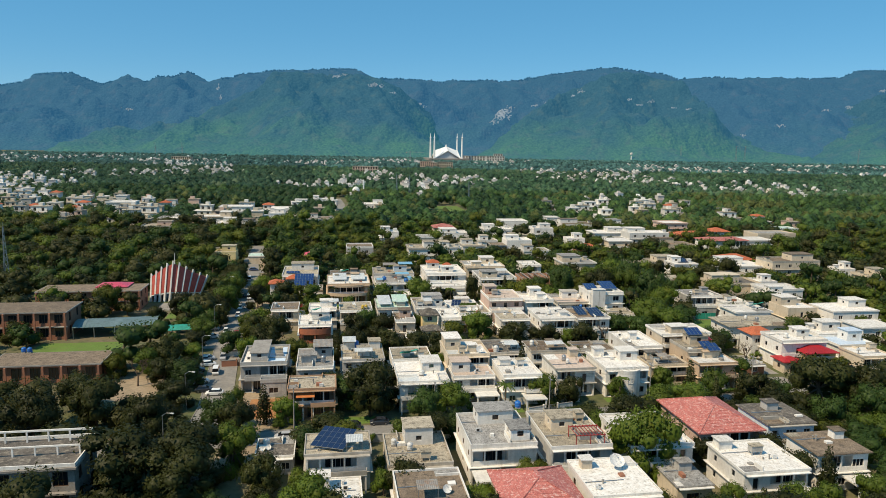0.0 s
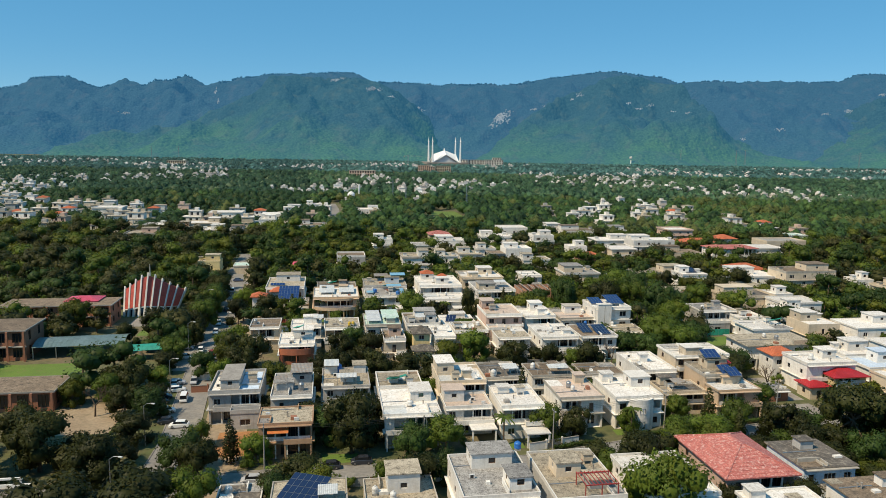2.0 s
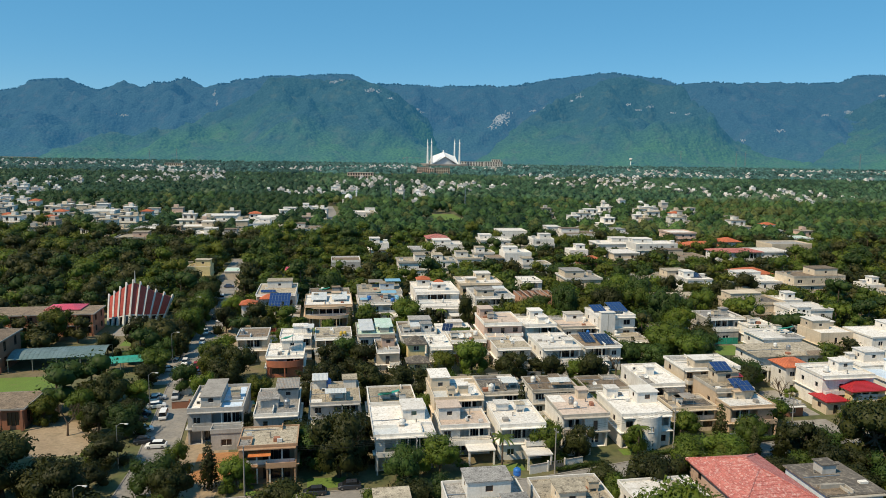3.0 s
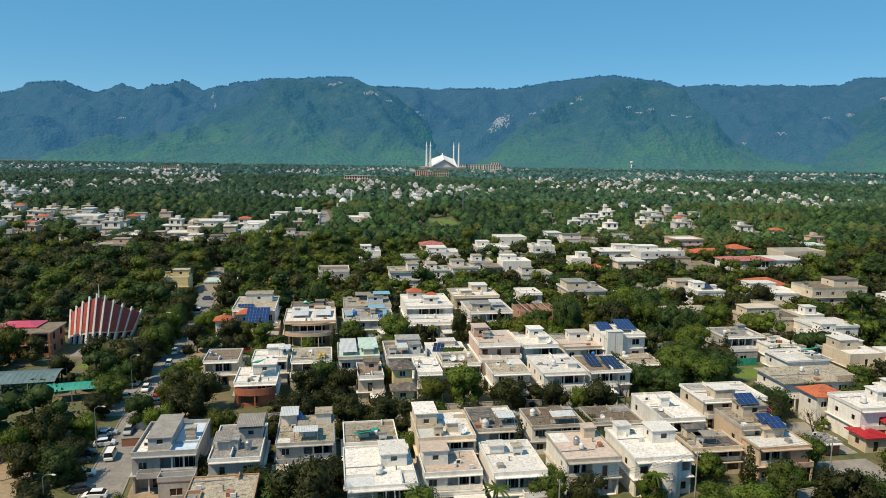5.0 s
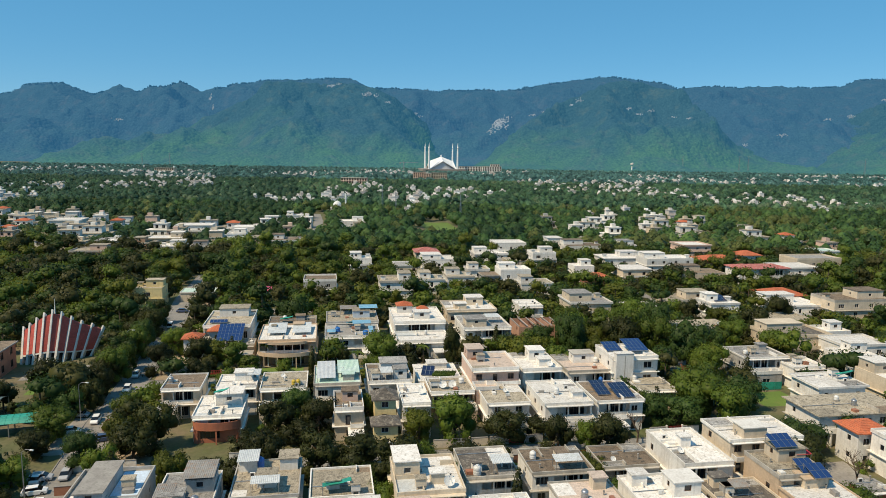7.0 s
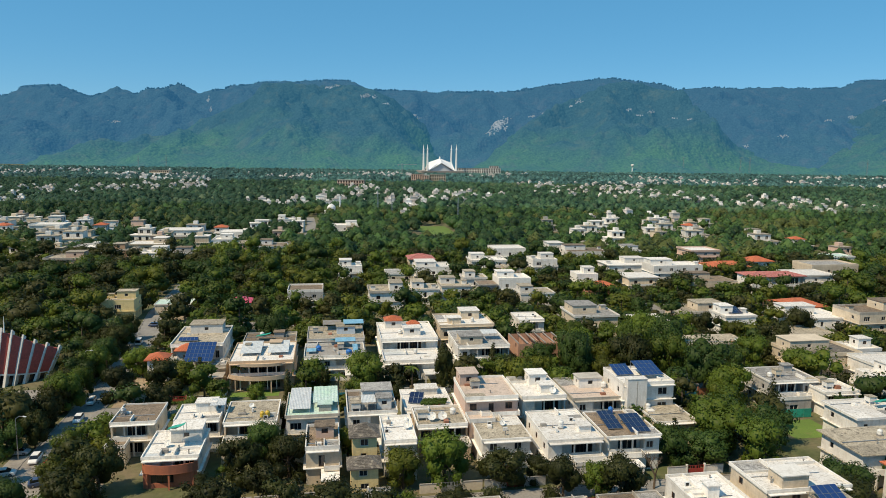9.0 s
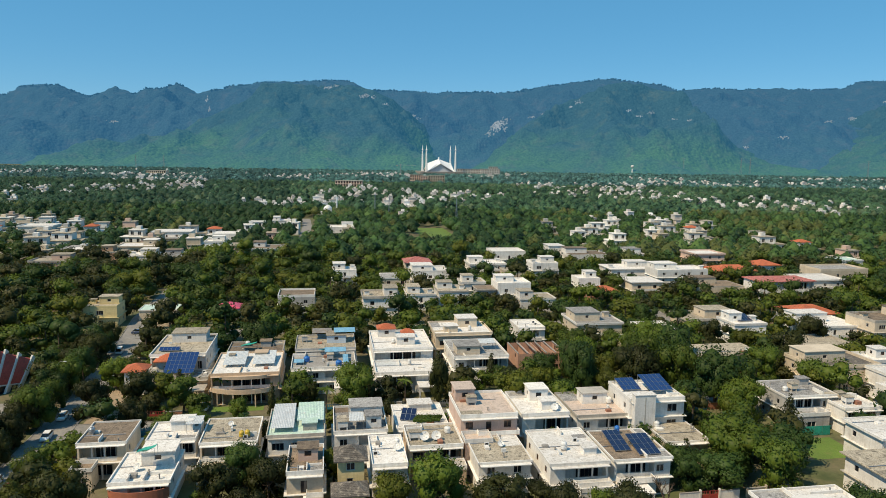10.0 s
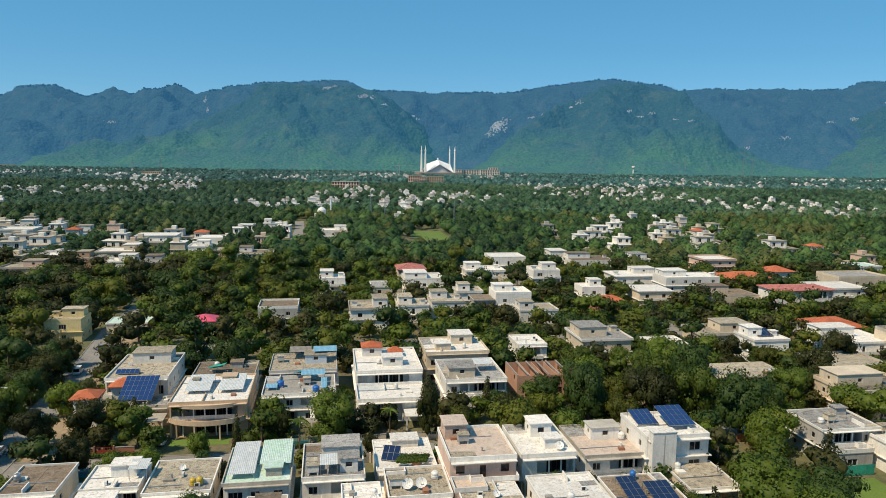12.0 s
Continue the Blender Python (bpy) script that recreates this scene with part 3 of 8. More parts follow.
def window_pair(w, h, style):
    """Frame and pane of a window, shared by all windows of that size. The outside is towards -y, the sill at z 0."""
    key = (w, h, style)
    if key not in window_meshes:
        f, t = Shape(), 0.09
        bars = max(1, round(w / 0.9))
        holes = [(-w / 2 + t + (w - 2 * t) * i / bars + (0.035 if i else 0), -w / 2 + t + (w - 2 * t) * (i + 1) / bars - (0.035 if i < bars - 1 else 0), t, h - t) for i in range(bars)]
        f.plate(w, h, 0.1, holes)
        p = Shape().box(-w / 2 + t * 0.5, 0.055, t * 0.5, w / 2 - t * 0.5, 0.075, h - t * 0.5)
        fm, pm = M["darkframe" if style == "dark" else "frame"], M["green_glass" if style == "green" else "glass"]
        both = Shape().add(f.v, f.f)
        for x0, x1, z0, z1 in holes:
            both.add([(x0, 0.05, z0), (x1, 0.05, z0), (x1, 0.05, z1), (x0, 0.05, z1)], [(0, 1, 2, 3)])
        both = both.mesh("window", fm)
        both.materials.append(pm)
        both.polygons.foreach_set("material_index", [0] * (len(both.polygons) - bars) + [1] * bars)
        window_meshes[key] = (f.mesh("window", fm), p.mesh("pane", pm), both)
    return window_meshes[key]


def shell(w, d, h, openings, t=0.22):
    """Outer walls of a box with true holes: openings are (side, along, z, width, height); sides 0 front, 1 right, 2 back, 3 left."""
    s = Shape()
    for side in range(4):
        half = (w, d)[side % 2] / 2
        depth = (d, w)[side % 2] / 2
        c, sn = ((1, 0), (0, 1), (-1, 0), (0, -1))[side]
        def at(a, z, inn=0.0):
            x, y = a, -depth + inn
            return (x * c - y * sn, x * sn + y * c, z)
        holes = [(o[1] - o[3] / 2, o[1] + o[3] / 2, o[2], o[2] + o[4], o[5] if len(o) > 5 else t) for o in openings if o[0] == side]
        ca = sorted({-half, half, *(q for hl in holes for q in hl[:2])})
        cz = sorted({0.0, h, *(q for hl in holes for q in hl[2:4])})
        for a0, a1 in zip(ca, ca[1:]):
            for z0, z1 in zip(cz, cz[1:]):
                m, n2 = (a0 + a1) / 2, (z0 + z1) / 2
                if any(hl[0] < m < hl[1] and hl[2] < n2 < hl[3] for hl in holes):
                    continue
                s.add([at(a0, z0), at(a1, z0), at(a1, z1), at(a0, z1)], [(0, 1, 2, 3)])
        for a0, a1, z0, z1, dp in holes:
            o = [at(a0, z0), at(a1, z0), at(a1, z1), at(a0, z1), at(a0, z0, dp), at(a1, z0, dp), at(a1, z1, dp), at(a0, z1, dp)]
            s.add(o, [(0, 4, 5, 1), (1, 5, 6, 2), (2, 6, 7, 3), (3, 7, 4, 0)] + ([(4, 7, 6, 5)] if dp > 0.5 else []))
    return s


def place_windows(parent, w, d, openings, style, whole=False):
    for side, a, z, ww, hh, *deep in openings:
        depth = (d, w)[side % 2] / 2
        if deep:
            # a shaded veranda: glazed doors in its back wall, posts at its front edge
            y = -depth + deep[0] - 0.09
            gw = round(ww * 0.55, 1)
            part("door", window_pair(gw, round(hh - 0.45, 1), style)[2], None, parent, at=pose(a + ww * 0.12, y, z + 0.02))
            for k in range(max(0, int(ww / 2.6))):
                px = a - ww / 2 + ww * (k + 1) / (int(ww / 2.6) + 1)
                part("post", Shape().box(px - 0.13, -depth + 0.02, z, px + 0.13, -depth + 0.28, z + hh), M["white"], parent)
            if z > 1.5:
                part("railing", Shape().box(a - ww / 2, -depth + 0.05, z, a + ww / 2, -depth + 0.15, z + 0.85), M["white" if style != "green" else "green_glass"], parent)
            continue
        turn = (0, 90, 180, -90)[side]
        c, sn = ((1, 0), (0, 1), (-1, 0), (0, -1))[side]
        y = -depth + 0.13
        fr, pn, both = window_pair(round(ww, 1), round(hh, 1), style)
        frame_ob = part("window", both if whole or side % 2 else fr, None, parent, at=pose(a * c - y * sn, a * sn + y * c, z, 0, 0, turn) @ Matrix.Diagonal((ww / round(ww, 1), 1, hh / round(hh, 1), 1)))
        if not whole and side % 2 == 0:
            part("pane", pn, None, frame_ob)


ROOFS = {"worn": "worn", "white": "whiteroof", "dark": "dark", "blue": "blueroof", "green": "greenroof", "grey": "concrete", "open": "sand", "brown": "wornbrown", "pink": "pinkroof"}
WALL_WORDS = {"white": "white plastered", "cream": "cream plastered", "yellow": "yellow plastered", "pink": "pale pink plastered", "grey": "grey plastered", "blue": "pale blue plastered", "tan": "tan plastered", "sandstone": "sandstone-coloured", "stained": "stained grey-beige", "brick": "red brick", "rawbrick": "bare pinkish brick", "rust": "rust-red painted"}
ROOF_WORDS = {"worn": "a weather-stained flat roof", "white": "a whitewashed flat roof", "dark": "a dark bitumen flat roof", "blue": "a pale blue flat roof", "green": "green and white roof sheeting", "grey": "a bare concrete roof",
              "open": "an unfinished open top", "brown": "a brown stained flat roof", "pink": "a pinkish beige flat roof", "red": "a faded red tiled roof", "terracotta": "a terracotta tiled roof", "brightred": "a bright red roof", "pinksheet": "a pink sheet roof", "dark_hip": "a grey tiled hipped roof"}
HIPS = {"red": "redroof", "terracotta": "terracotta", "brightred": "brightred", "pinksheet": "pinksheet", "dark_hip": "dark"}


def hip_roof(w, d, rise, over):
    """A hipped roof with tile courses standing a little proud of one another, and a thick eaves edge."""
    s = Shape()
    W, D = w / 2 + over, d / 2 + over
    n = 9
    inset = min(W, D) * 0.96
    long_x = W >= D
    s.box(-W, -D, -0.18, W, D, 0.0)
    for i in range(n):
        k0, k1 = i / n, (i + 1) / n
        a, b = inset * k0, inset * k1
        z0, z1 = rise * k0 + 0.06, rise * k1
        q0 = [(-W + a, -D + a), (W - a, -D + a), (W - a, D - a), (-W + a, D - a)]
        q1 = [(-W + b, -D + b), (W - b, -D + b), (W - b, D - b), (-W + b, D - b)]
        lower = [(x, y, z0 - 0.06) for x, y in q0]
        lip = [(x, y, z0) for x, y in q0]
        upper = [(x, y, z1) for x, y in q1]
        s.add(lower + lip + upper, [(j, (j + 1) % 4, 4 + (j + 1) % 4, 4 + j) for j in range(4)] + [(4 + j, 4 + (j + 1) % 4, 8 + (j + 1) % 4, 8 + j) for j in range(4)])
    b = inset
    s.add([(-W + b, -D + b, rise), (W - b, -D + b, rise), (W - b, D - b, rise), (-W + b, D - b, rise)], [(0, 1, 2, 3)])
    ridges = []
    for sx, sy in ((-1, -1), (1, -1), (1, 1), (-1, 1)):
        ridges.append(Shape().tube((sx * W, sy * D, 0.08), (sx * (W - b), sy * (D - b), rise + 0.06), 0.12, 0.12, 5))
    return s, ridges


house_count = 0


def house(x, y, w, d, h, wall="white", roof="worn", storeys=0, rot=GRID, rooms=(), over=None, parapet=None, balcony=None, style=None, porch=None, front=2, note="", base=0.0, rise=2.2, wing=None, veranda=0, plain=False):
    """A flat-roofed or hipped town house. rooms: roof-top rooms as (x, y, width, depth, height, wall). front: how richly the street side is built (0 to 2)."""
    global house_count
    house_count += 1
    r = random.Random(1000 + house_count)
    if front > 1 and wing is not False:
        w, d = w * 0.985, d * 0.985
    storeys = storeys or max(1, round(h / 3.4))
    level = h / storeys
    claim(x, y, w, d, rot)
    words = ("one-storey", "two-storey", "three-storey", "four-storey")[min(storeys, 4) - 1]
    label = f"{words} {WALL_WORDS[wall]} house with {ROOF_WORDS[roof]}" + (f", {note}" if note else "")
    home = thing("house", x, y, base, rot, label, "house", "houses of the quarter")
    style = style or r.choice(("plain", "plain", "dark"))
    openings = []
    if roof != "open" or storeys > 1:
        for s in range(storeys):
            z = s * level
            n = max(1, int(w / (3.3 if front > 1 else 5.6)))
            taken = (9, 9)
            if plain:
                openings.append((0, w * 0.28, z + 0.9, 2.2, level - 1.7))
                n = 0
            elif front > 1 and w > 7 and r.random() < (1.1 if veranda else 0.74):
                vw = w * (veranda or r.uniform(0.42, 0.8))
                vx = r.choice((-1, 1)) * (w - vw - 0.7) / 2
                openings.append((0, vx, z + (0.02 if s == 0 else 0.15), vw, level - 0.55, 1.9))
                taken = (vx - vw / 2 - 1.0, vx + vw / 2 + 1.0)
            for i in range(n):
                a = -w / 2 + w * (i + 0.5) / n + r.uniform(-0.25, 0.25)
                if taken[0] < a < taken[1]:
                    continue
                k = r.random()
                if k < 0.22:
                    openings.append((0, a, z + 0.1, 1.1, min(2.2, level - 0.5)))
                elif k < 0.40 and w / n > 3:
                    openings.append((0, a, z + 0.85, 2.3, min(1.5, level - 1.3)))
                elif k < 0.92:
                    openings.append((0, a, z + 0.95, 1.5, min(1.4, level - 1.35)))
            for side in (1, 3):
                n = max(1, int(d / 4.8)) if front else 1
                for i in range(n):
                    if r.random() < (0.6 if front > 1 else 0.4):
                        a = -d / 2 + d * (i + 0.5) / n + r.uniform(-0.5, 0.5)
                        openings.append((side, a, z + 1.1, 1.1, min(1.2, level - 1.45)))
    body = shell(w, d, h, openings)
    if roof != "open":
        body.add([(-w / 2, -d / 2, h), (w / 2, -d / 2, h), (w / 2, d / 2, h), (-w / 2, d / 2, h)], [(0, 1, 2, 3)])
    else:
        body.add([(-w / 2, -d / 2, 0.3), (w / 2, -d / 2, 0.3), (w / 2, d / 2, 0.3), (-w / 2, d / 2, 0.3)], [(0, 1, 2, 3)])
    part("wall", body, M[wall], home)
    place_windows(home, w, d, openings, style, front < 2 or y > 140)
    if roof == "open":
        for i in range(6):
            a = -w / 2 + 0.15 + (w - 0.3) * i / 5
            part("beam", Shape().box(a - 0.15, -d / 2 + 0.1, h + 0.002, a + 0.15, d / 2 - 0.1, h + 0.3), M["concrete"], home)
        for i in range(1, 4):
            a = -w / 2 + w * i / 4
            part("partition", Shape().box(a - 0.1, -d / 2 + 0.25, 0.31, a + 0.1, d / 2 - 0.25, h - 0.02), M[wall], home)
        return home
    if roof in HIPS:
        tiles, ridges = hip_roof(w, d, rise, 0.7)
        top = part("roof", tiles, M[HIPS[roof]], home, at=pose(0, 0, h + 0.18))
        if roof == "red":
            for line in ridges:
                part("ridge", line, M[HIPS[roof]], top)
        return home
    over = r.choice((0.0, 0.25, 0.5)) if over is None else over
    parapet = r.choice((0.25, 0.5, 0.75)) if parapet is None else parapet
    slab = Shape().box(-w / 2 - over, -d / 2 - over, h + 0.003, w / 2 + over, d / 2 + over, h + 0.2)
    edge = r.random()
    trim = M["white" if edge < 0.36 else wall if edge < 0.72 or roof == "white" else "stained"]
    cover = M[r.choice(("worn", "worn", "wornbrown", "worngrey"))] if roof == "worn" else M[ROOFS[roof]]
    part("roof_slab", slab, trim if parapet else cover, home)
    if parapet:
        part("parapet", Shape().ring(w + 2 * over, d + 2 * over, h + 0.203, h + 0.2 + parapet, 0.2), trim, home)
    if front > 1 and over < 0.5:
        part("sunshade", Shape().box(-w / 2 + 0.05, -d / 2 - over - r.uniform(0.5, 0.9), h - 0.16, w / 2 - 0.05, -d / 2 - 0.004, h - 0.02), trim, home)
    ww, dd = w / 2 + over - 0.215, d / 2 + over - 0.215
    # roof covering laid in a few bays with drainage falls between them
    nb = max(2, round(w / 4.5))
    line = []
    for i in range(nb):
        a0, a1 = -ww + 2 * ww * i / nb, -ww + 2 * ww * (i + 1) / nb
        lift = 0.24 + r.uniform(0, 0.03)
        line += [(a0, 0.204), (a0 + 0.05, lift), (a1 - 0.05, lift)]
    line.append((ww, 0.204))
    bays = Shape()
    for (x0, z0), (x1, z1) in zip(line, line[1:]):
        bays.add([(x0, -dd, h + z0), (x1, -dd, h + z1), (x1, dd, h + z1), (x0, dd, h + z0)], [(0, 1, 2, 3)])
    for sy in (-1, 1):
        bays.add([(a, sy * dd, h + z) for a, z in line], [tuple(range(len(line))) if sy < 0 else tuple(reversed(range(len(line))))])
    part("roof", bays, cover, home)
    if front > 1:
        # one part of the terrace in another screed, and low walls that divide it
        for k in range(r.randint(1, 2)):
            pw2, pd2 = ww * r.uniform(0.35, 0.9), dd * r.uniform(0.3, 0.8)
            sx2, sy2 = r.choice((-1, 1)), r.choice((-1, 1))
            px2, py2 = sx2 * (ww - pw2 / 2 - 0.02), sy2 * (dd - pd2 / 2 - 0.02)
            other = r.choice(("worn", "worngrey", "wornbrown", "worngrey", "whiteroof") if roof != "white" else ("whiteroof", "worngrey", "whiteroof", "whitesheet"))
            part("roof_patch", Shape().box(px2 - pw2 / 2, py2 - pd2 / 2, h + 0.21, px2 + pw2 / 2, py2 + pd2 / 2, h + 0.285 + 0.006 * k), M[other], home)
            if r.random() < 0.65:
                wx, rise2 = px2 - sx2 * pw2 / 2, r.uniform(0.45, 0.95)
                part("dividing_wall", Shape().box(wx - 0.09, py2 - pd2 / 2, h + 0.21, wx + 0.09, py2 + pd2 / 2, h + 0.24 + rise2), trim, home)
            if r.random() < 0.45:
                wy, rise2 = py2 - sy2 * pd2 / 2, r.uniform(0.4, 0.9)
                part("dividing_wall", Shape().box(px2 - pw2 / 2 + 0.1, wy - 0.09, h + 0.21, px2 + pw2 / 2 - 0.1, wy + 0.09, h + 0.23 + rise2), trim, home)
        # a water pipe along the roof, vent stubs and a low masonry block
        py = r.uniform(-0.3, 0.35) * d
        part("roof_pipe", Shape().tube((-ww + 0.1, py, h + 0.34), (ww * r.uniform(0.1, 0.9), py + 0.1, h + 0.34), 0.08, 0.08, 5), M["steel"], home)
        for k in range(r.randint(1, 2)):
            vx, vy, vh = r.uniform(-0.85, 0.85) * ww, r.uniform(-0.85, 0.85) * dd, r.uniform(0.3, 1.1)
            part("vent", Shape().lathe([(0.12, h + 0.2), (0.12, h + 0.24 + vh), (0.2, h + 0.25 + vh), (0.2, h + 0.33 + vh)], 6, vx, vy), M["concrete"], home)
        vx, vy, a, b = r.uniform(-0.8, 0.8) * ww, r.uniform(-0.8, 0.8) * dd, r.uniform(0.3, 0.9), r.uniform(0.3, 0.7)
        part("roof_block", Shape().box(vx - a, vy - b, h + 0.2, vx + a, vy + b, h + r.uniform(0.5, 1.0)), M[r.choice(("concrete", "white", "brick"))], home)
    # sunshade ledges between the storeys
    for s in range(1, storeys):
        z = s * level
        part("ledge", Shape().ring(w + 1.0, d + 1.0, z - 0.12, z + 0.02, 0.52), trim, home)
    if front and (balcony if balcony is not None else r.random() < 0.6) and storeys > 1:
        z = (storeys - 1) * level
        bw = w * r.uniform(0.45, 0.95)
        bx = r.choice((-1, 1)) * (w - bw) / 2
        dep = r.uniform(1.3, 2.2)
        yy = -d / 2 - 0.02
        bal = part("balcony", Shape().box(bx - bw / 2, yy - dep, z - 0.02 + 0.05, bx + bw / 2, yy - 0.5, z + 0.2), M[wall], home)
        rail = Shape().box(bx - bw / 2, yy - dep, z + 0.203, bx + bw / 2, yy - dep + 0.12, z + 1.05)
        rail.box(bx - bw / 2, yy - dep + 0.12, z + 0.203, bx - bw / 2 + 0.12, yy - 0.5, z + 1.05).box(bx + bw / 2 - 0.12, yy - dep + 0.12, z + 0.203, bx + bw / 2, yy - 0.5, z + 1.05)
        part("railing", rail, trim, bal)
        if r.random() < 0.6:
            for sx in (-1, 1):
                part("post", Shape().box(bx + sx * (bw / 2 - 0.25) - 0.15, yy - dep + 0.1, 0, bx + sx * (bw / 2 - 0.25) + 0.15, yy - dep + 0.4, z + 0.026), M[wall], home)
    if porch if porch is not None else (front > 1 and r.random() < 0.45):
        pw, pd = min(w * 0.55, 5.5), 4.6
        px = r.choice((-1, 1)) * (w - pw) / 2
        y1 = -d / 2 - 0.55
        part("porch_roof", Shape().box(px - pw / 2, y1 - pd, 2.9, px + pw / 2, y1, 3.15), trim, home)
        for sx in (-1, 1):
            part("post", Shape().box(px + sx * (pw / 2 - 0.3) - 0.17, y1 - pd + 0.1, 0, px + sx * (pw / 2 - 0.3) + 0.17, y1 - pd + 0.44, 2.895), M[wall], home)
        claim(*(home.matrix_basis @ Vector((px, y1 - pd / 2, 0))).xy, pw, pd, rot)
    elif front > 1 and storeys > 1 and wing is not False and r.random() < 0.6:
        # a lower wing towards the street, with a roof terrace
        fw, fd, fh = w * r.uniform(0.42, 0.72), r.uniform(2.4, 4.2), level * (storeys - 1)
        fx = r.choice((-1, 1)) * (w - fw) / 2
        spot = home.matrix_basis @ Vector((fx, -d / 2 - 0.52 - fd / 2 - 0.8, 0))
        if not on_road(spot.x, spot.y, 1.0) and not any(abs(spot.x - f[0]) < f[2] + 1 and abs(spot.y - f[1]) < f[3] + fd / 2 for f in footprints[:-1]):
            ops = [(0, 0, 0.9, min(2.2, fw * 0.5), 1.4)] + ([(0, 0, level + 0.9, min(2.2, fw * 0.5), 1.4)] if storeys > 2 else [])
            lower = part("front_wing", shell(fw, fd, fh, ops).add([(-fw / 2, -fd / 2, fh), (fw / 2, -fd / 2, fh), (fw / 2, fd / 2, fh), (-fw / 2, fd / 2, fh)], [(0, 1, 2, 3)]), M[wall], home, at=pose(fx, -d / 2 - 0.52 - fd / 2, 0))
            for side, a, z, sw, sh in ops:
                part("window", window_pair(round(sw, 1), round(sh, 1), style)[2], None, lower, at=pose(a, -fd / 2 + 0.13, z))
            part("terrace", Shape().box(-fw / 2 - 0.1, -fd / 2 - 0.1, fh + 0.003, fw / 2 + 0.1, fd / 2, fh + 0.15), cover, lower)
            part("parapet", Shape().ring(fw + 0.2, fd + 0.1, fh + 0.153, fh + r.uniform(0.7, 1.0), 0.15), trim, lower, at=pose(0, -0.05, 0))
            claim(spot.x, spot.y, fw, fd, rot)
    for rx, ry, rw, rd, rh, rmat, *hip in rooms:
        ops = [(0, 0, 0.9, min(1.2, rw * 0.5), 1.0), (3, 0, 0.9, 0.8, 0.9)] if rh > 2 else []
        room = part("stair_room", shell(rw, rd, rh, ops).add([(-rw / 2, -rd / 2, rh), (rw / 2, -rd / 2, rh), (rw / 2, rd / 2, rh), (-rw / 2, rd / 2, rh)], [(0, 1, 2, 3)]), M[rmat], home, at=pose(rx, ry, h + 0.236))
        for side, a, z, sw, sh in ops:
            depth = (rd, rw)[side % 2] / 2 - 0.13
            both = window_pair(round(sw, 1), round(sh, 1), style)[2]
            part("window", both, None, room, at=pose(0 if side == 0 else -depth, -depth if side == 0 else 0, z, 0, 0, (0, 90, 180, -90)[side]))
        if hip:
            part("room_roof", hip_roof(rw, rd, 1.1, 0.3)[0], M[hip[0]], room, at=pose(0, 0, rh + 0.18))
            continue
        part("room_roof", Shape().box(-rw / 2 - 0.25, -rd / 2 - 0.25, rh + 0.003, rw / 2 + 0.25, rd / 2 + 0.25, rh + 0.18), trim if r.random() < 0.15 else cover, room)
    home["top"] = h + 0.24
    return home


def on_roof(home, x, y):
    """World place of a point on a house's roof, in the house's own axes."""
    p = home.matrix_basis @ Vector((x, y, home["top"]))
    return p.x, p.y, p.z


def bow_front(home, w, d, z, depth, wall, rail=1.0, posts=0, solid=False):
    """A balcony that bows out from the front in an arc, with a solid rail."""
    n = 12
    pts = [(-w / 2 + w * i / n, -d / 2 - 0.55 - depth * math.sin(math.pi * i / n) ** 0.7) for i in range(n + 1)]
    floor, wall_s = Shape(), Shape()
    back = -d / 2 - 0.54
    for (x0, y0), (x1, y1) in zip(pts, pts[1:]):
        for s, z0, z1, yb0, yb1 in ((floor, 0.0 if solid else z, z + 0.2, back, back), (wall_s, z + 0.2, z + 0.2 + rail, y0 + 0.15, y1 + 0.15)):
            s.add([(x0, y0, z0), (x1, y1, z0), (x1, yb1, z0), (x0, yb0, z0), (x0, y0, z1), (x1, y1, z1), (x1, yb1, z1), (x0, yb0, z1)],
                  [(3, 2, 1, 0), (4, 5, 6, 7), (0, 1, 5, 4), (2, 3, 7, 6)])
    b = part("balcony", floor, M[wall], home)
    part("railing", wall_s, M[wall], b)
    for i in range(posts):
        x, y = pts[1 + round((n - 2) * i / max(posts - 1, 1))]
        part("post", Shape().box(x - 0.15, y + 0.1, 0, x + 0.15, y + 0.4, z), M[wall], home)


def auto_rooms(w, d, wall, seed):
    r = random.Random(seed)
    k = r.random()
    if k > 0.78:
        return []
    rw, rd = w * r.uniform(0.36, 0.66), d * r.uniform(0.42, 0.66)
    sx = r.choice((-1, 1))
    rooms = [(sx * (w / 2 - rw / 2 - 0.5), d / 2 - rd / 2 - r.uniform(0.4, 1.5), rw, rd, r.uniform(2.4, 3.0), wall)]
    if k < 0.45:
        rooms.append((-sx * (w / 2 - 1.6), r.uniform(-0.2, 0.3) * d, 1.8, 1.6, 1.5, wall))
    return rooms

# ---- the near houses, row by row ----
H = {}
# south of the first street
H["A"] = house(-24.9, 120.5, 11.4, 8.6, 6.8, "white", "worn", parapet=0.25, over=0.3, note="solar array")
H["A2"] = house(-24.0, 109.5, 9.5, 7.5, 3.6, "white", "white", parapet=0.25, over=0.2, rooms=((-2, 1, 3, 2.4, 2.3, "white"),))
H["B"] = house(-10.8, 125.0, 11.8, 13.8, 4.0, "cream", "worn", parapet=0.4, over=0.1, rooms=((0.6, 4.0, 5.4, 5.0, 3.4, "white"),), balcony=False)
H["C"] = house(-7.7, 106.8, 11.2, 11.0, 6.0, "cream", "brown", parapet=0.4, over=0.1)
H["D"] = house(9.6, 106.6, 12.0, 14.0, 6.0, "cream", "red", rise=2.6)
